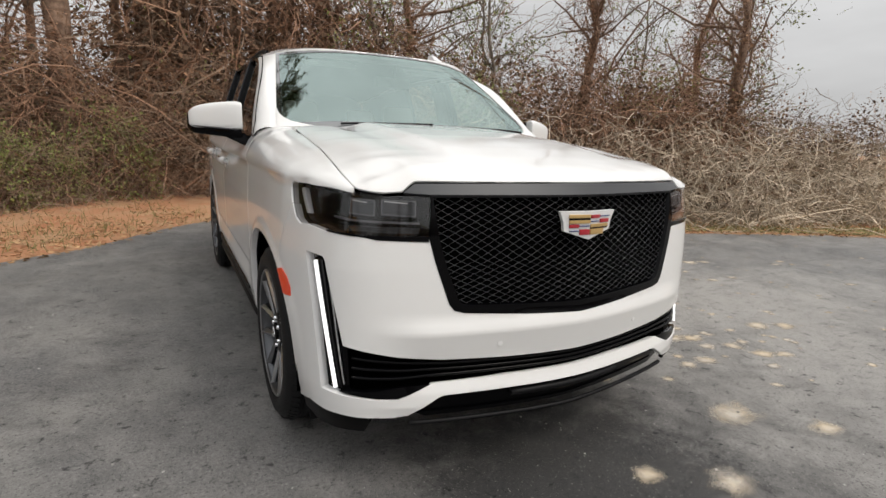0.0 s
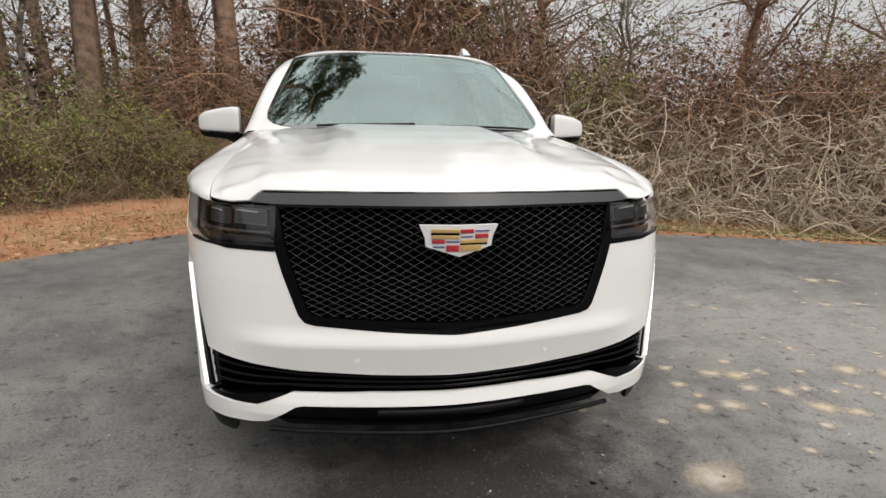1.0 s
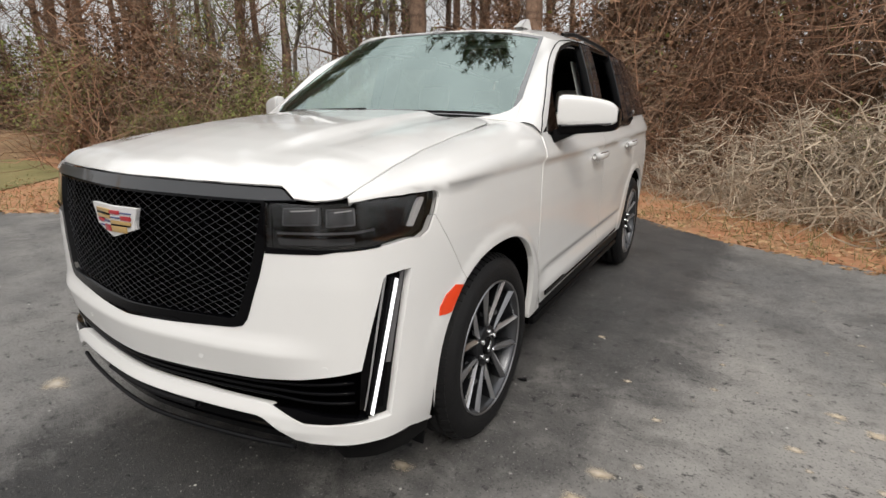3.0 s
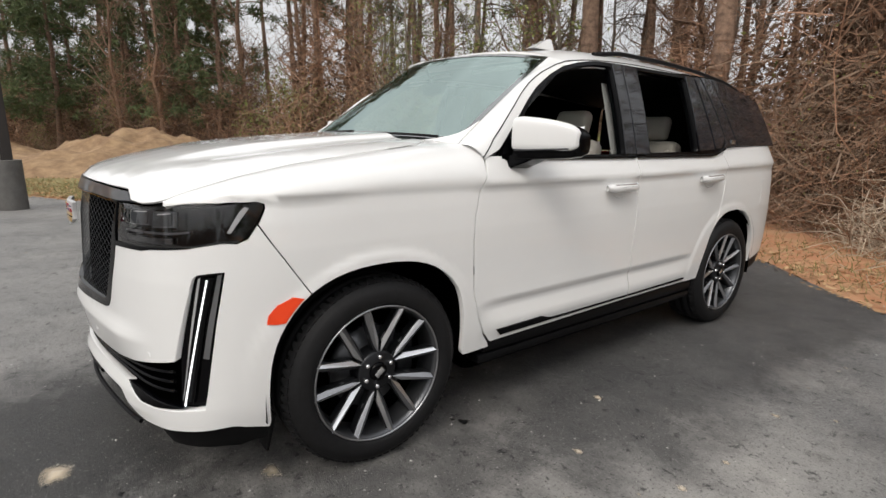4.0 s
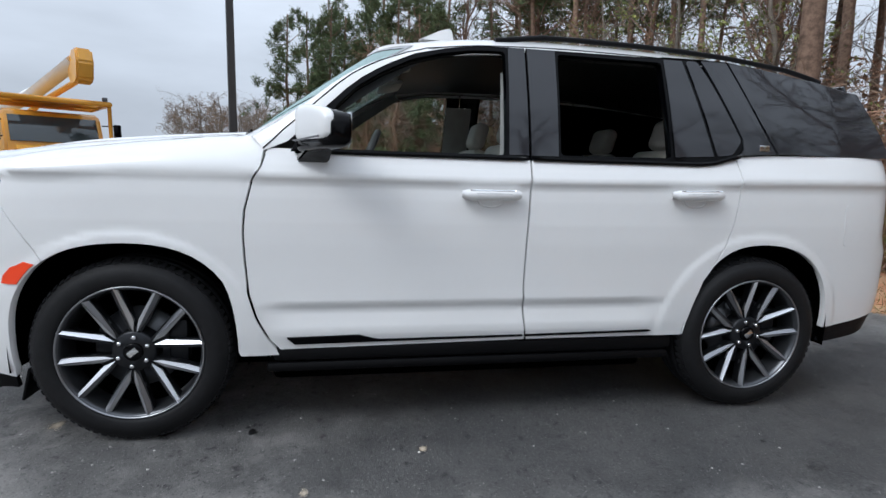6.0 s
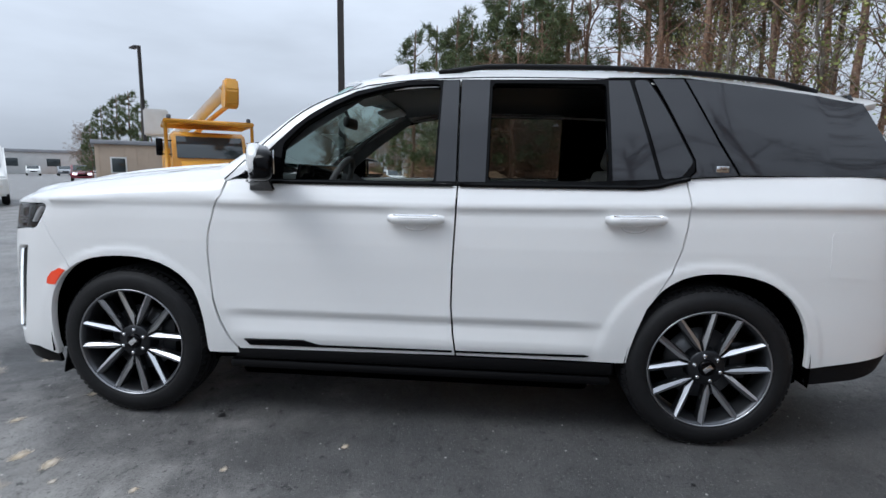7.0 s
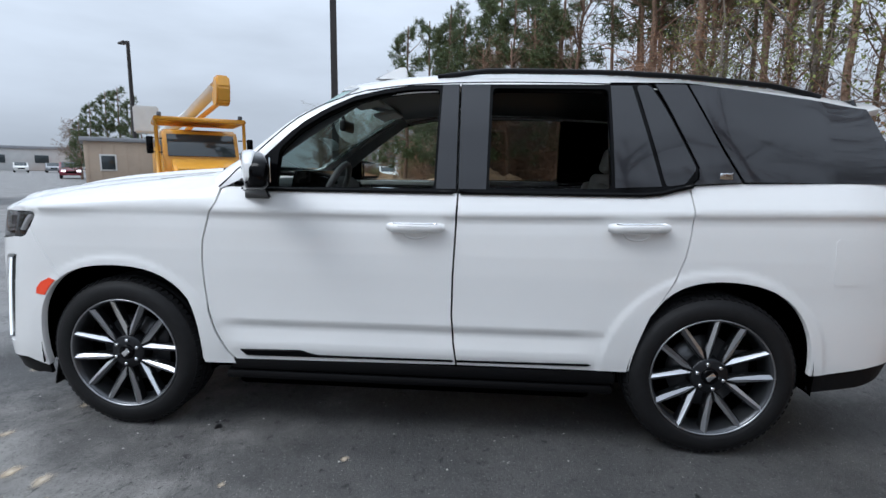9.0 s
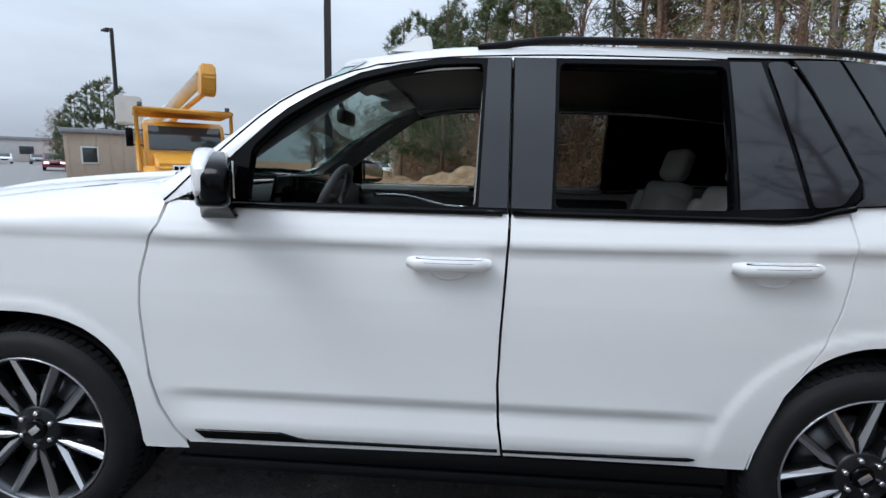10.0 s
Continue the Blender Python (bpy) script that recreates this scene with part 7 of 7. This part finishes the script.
pineA = pine("pine_tree", "tall pine with a bare trunk and high green crown", 21, 15, 0.155, 7.5, 2.6, 560, 8)
pineB = pine("pine_tree", "pine with green boughs down its trunk", 22, 13, 0.17, 2.2, 3.4, 1250, 8)
bareA = bare("hardwood_tree", "leafless tree wrapped in withered brown vines", 31, 10, 0.16, M_BARK, 0, None, 420)
bareB = bare("hardwood_tree", "slender leafless grey tree with fine twigs", 32, 9, 0.10, M_BARKG, 0, None, 0)
bareC = bare("hardwood_tree", "thin tree with sparse small green leaves", 33, 7, 0.07, M_BARKG, 1500, M_LEAFG, 0)
bareD = bare("hardwood_tree", "tall straight trunk clad in rusty vines and leaves", 34, 13, 0.20, M_BARK, 500, M_LEAFB, 480)
TREES = [(pineA, along([(3, 15), (-2, 16.5), (-9, 16), (-13, 14), (-20, 12), (-28, 9)], 1.5, 0.7, rsp) + along([(-4, 19), (-12, 18), (-20, 16), (-28, 12)], 1.9, 0.8, rsp)),
         (bareD, along([(3, 13.2), (-2, 14.5), (-8, 15), (-12.5, 13), (-17, 11.5), (-24, 10)], 4.6, 0.7, rsp) + [(-21, 9.0), (-18.5, 10)]),
         (bareA, [(9.1, 9.3), (15.0, 9.5), (4.6, 11.5), (1.8, 11.5), (-1.7, 12.8), (-5.2, 13.6)]),
         (bareB, along([(4, 13), (-1, 15), (-8, 17), (-14, 16), (-22, 14)], 2.2, 0.9, rsp)),
         (bareC, [(6.3, 9.9), (7.0, 10.6), (12.2, 9.6), (3.4, 10.4), (-9.2, 9.4), (-11.6, 8.4), (-14.6, 9.6), (-16.5, 10.5), (-6.6, 9.6)]),
         (pineB, [(-24, 5.6), (-27.5, 5.0), (-31, 2.6), (-34, 0.2), (-37, -2.2), (-34, 5), (-41, -1), (-30, 5.5), (-35.5, 2), (-32.5, 7), (-29, 3.4)])]
for proto, spots in TREES:
    first = True
    for x, y in spots:
        s = rsp.uniform(0.85, 1.15)
        m = Matrix.Translation((x, y, -0.05)) @ Matrix.Rotation(rsp.uniform(0, 6.28), 4, 'Z') @ Matrix.Scale(s, 4)
        if first:
            proto.matrix_basis = m
            proto.scale = (s, s, s)
            first = False
        else:
            c = copy_thing(proto, Matrix.Identity(4))
            c.matrix_basis = m
# far skyline
farT = bare("hardwood_tree", "distant leafless tree with a dense haze of grey-brown twigs", 36, 9.5, 0.17, M_BARKG, 5200, M_TWIG, 0)
rsf = random.Random(8)
for i in range(26):
    t = i / 25
    m = Matrix.Translation((-60 + rsf.uniform(-5, 3), -20 + 19 * t + rsf.uniform(-0.6, 0.6), -0.4)) @ Matrix.Rotation(rsf.uniform(0, 6.28), 4, 'Z') @ Matrix.Scale(rsf.uniform(0.72, 0.98), 4)
    if i:
        c = copy_thing(farT, Matrix.Identity(4))
        c.matrix_basis = m
    else:
        farT.matrix_basis = m
for i in range(16):
    k = rsp.choice((bareB, bareC, bareA, bareB))
    t = i / 15
    x, y = -57 + rsp.uniform(-4, 4), -17 + 15 * t + rsp.uniform(-1, 1)
    c = copy_thing(k, Matrix.Identity(4))
    c.matrix_basis = Matrix.Translation((x, y, 0)) @ Matrix.Rotation(rsp.uniform(0, 6.28), 4, 'Z') @ Matrix.Scale(rsp.uniform(0.65, 0.95), 4)
for x, y, k, s in ((10.6, 5.6, bareA, 0.8), (11.8, 6.3, bareC, 0.9), (-0.6, 13.0, bareD, 0.85), (-8.2, 13.2, pineA, 1.1), (-5.6, 9.6, pineA, 1.5), (-3.2, 11.2, pineA, 1.55), (-78.6, -66.6, farT, 0.92), (-79.9, -68.4, farT, 0.8), (-28, -2.9, pineB, 0.75), (-30.5, -0.6, pineB, 0.85), (-22, 6.4, bareD, 0.8), (-26, 4.6, bareD, 0.75), (-29, 2.6, bareD, 0.7), (-26.5, 1.8, bareD, 0.62), (-24.5, 3.4, bareA, 0.8), (-41.61, -35.22, pineB, 0.42), (-43.69, -35.73, pineB, 0.56), (-45.7, -35.63, pineB, 0.66), (-44.99, -33.79, pineB, 0.68), (-43.9, -31.73, pineB, 0.6), (-42.88, -30.08, pineB, 0.5), (-84.32, -70.7, pineB, 0.55), (-88.52, -66.92, pineB, 0.5)):
    c = copy_thing(k, Matrix.Identity(4))
    c.matrix_basis = Matrix.Translation((x, y, 0)) @ Matrix.Scale(s, 4)

# unseen trees added beyond the lot, to darken the horizon in reflections
for i in range(24):
    t = i / 23
    a = radians(-118 + 125 * t)
    R = 44 + rsp.uniform(-4, 4)
    k = rsp.choice((vineA, vineB, greenA, bareD, pineB, pineA))
    s = rsp.uniform(1.0, 1.3) if k in (bareD, pineB, pineA) else rsp.uniform(2.6, 3.6)
    c = copy_thing(k, Matrix.Identity(4))
    c.matrix_basis = Matrix.Translation((4 + R * math.cos(a), R * math.sin(a), -0.05)) @ Matrix.Rotation(rsp.uniform(0, 6.28), 4, 'Z') @ Matrix.Scale(s, 4)

# fallen leaves and grass on the verge
rs = np.random.RandomState(77)
pts = []
edge = [p for p in EDGE if abs(p[0]) < 18]
for (a, b), (c, d) in zip(edge, edge[1:]):
    L = math.hypot(c - a, d - b)
    nx, ny = (d - b) / L, -(c - a) / L
    if (a + nx * 3 - 0) ** 2 + (b + ny * 3 - 1) ** 2 < a * a + (b - 1) ** 2:
        nx, ny = -nx, -ny
    n = int(L * 520)
    t, w = rs.uniform(0, 1, n), np.abs(rs.normal(0, 1.5, n)) - 0.12
    pts.append(np.column_stack([a + (c - a) * t + nx * w, b + (d - b) * t + ny * w, rs.uniform(-0.02, 0.02, n)]))
pts = np.vstack(pts)
Vl, Fl = leaves(pts, 0.07, rs, 0.0)
Vl[:, 2] = np.clip(np.abs(Vl[:, 2]) * 0.35, 0.002, 0.04)
tagged(np_mesh("leaf_litter", Vl, Fl, M_LITTER), "rusty fallen leaves and pine straw along the verge", "leaf litter", kind="stuff")
gp = pts[rs.randint(0, len(pts), 9000)] + rs.normal(size=(9000, 3)) * np.array([0.3, 0.3, 0])
keep = np.array([not inside((p[0], p[1]), EDGE + [(-90, -120), (60, -120)]) for p in gp])
gp = gp[keep]
gp[:, 2] = 0
dirs = rs.normal(size=gp.shape) * 0.5 + np.array([0, 0, 1.0])
Pg = wander(gp, dirs, rs.uniform(0.05, 0.16, len(gp)), 3, rs, 0.25)
Vg, Fg = strands(Pg, np.full(len(gp), 0.004), 2)
tagged(np_mesh("dry_grass", Vg, Fg, M_GBLADE), "sparse dry grass blades on the verge", "grass", kind="stuff")
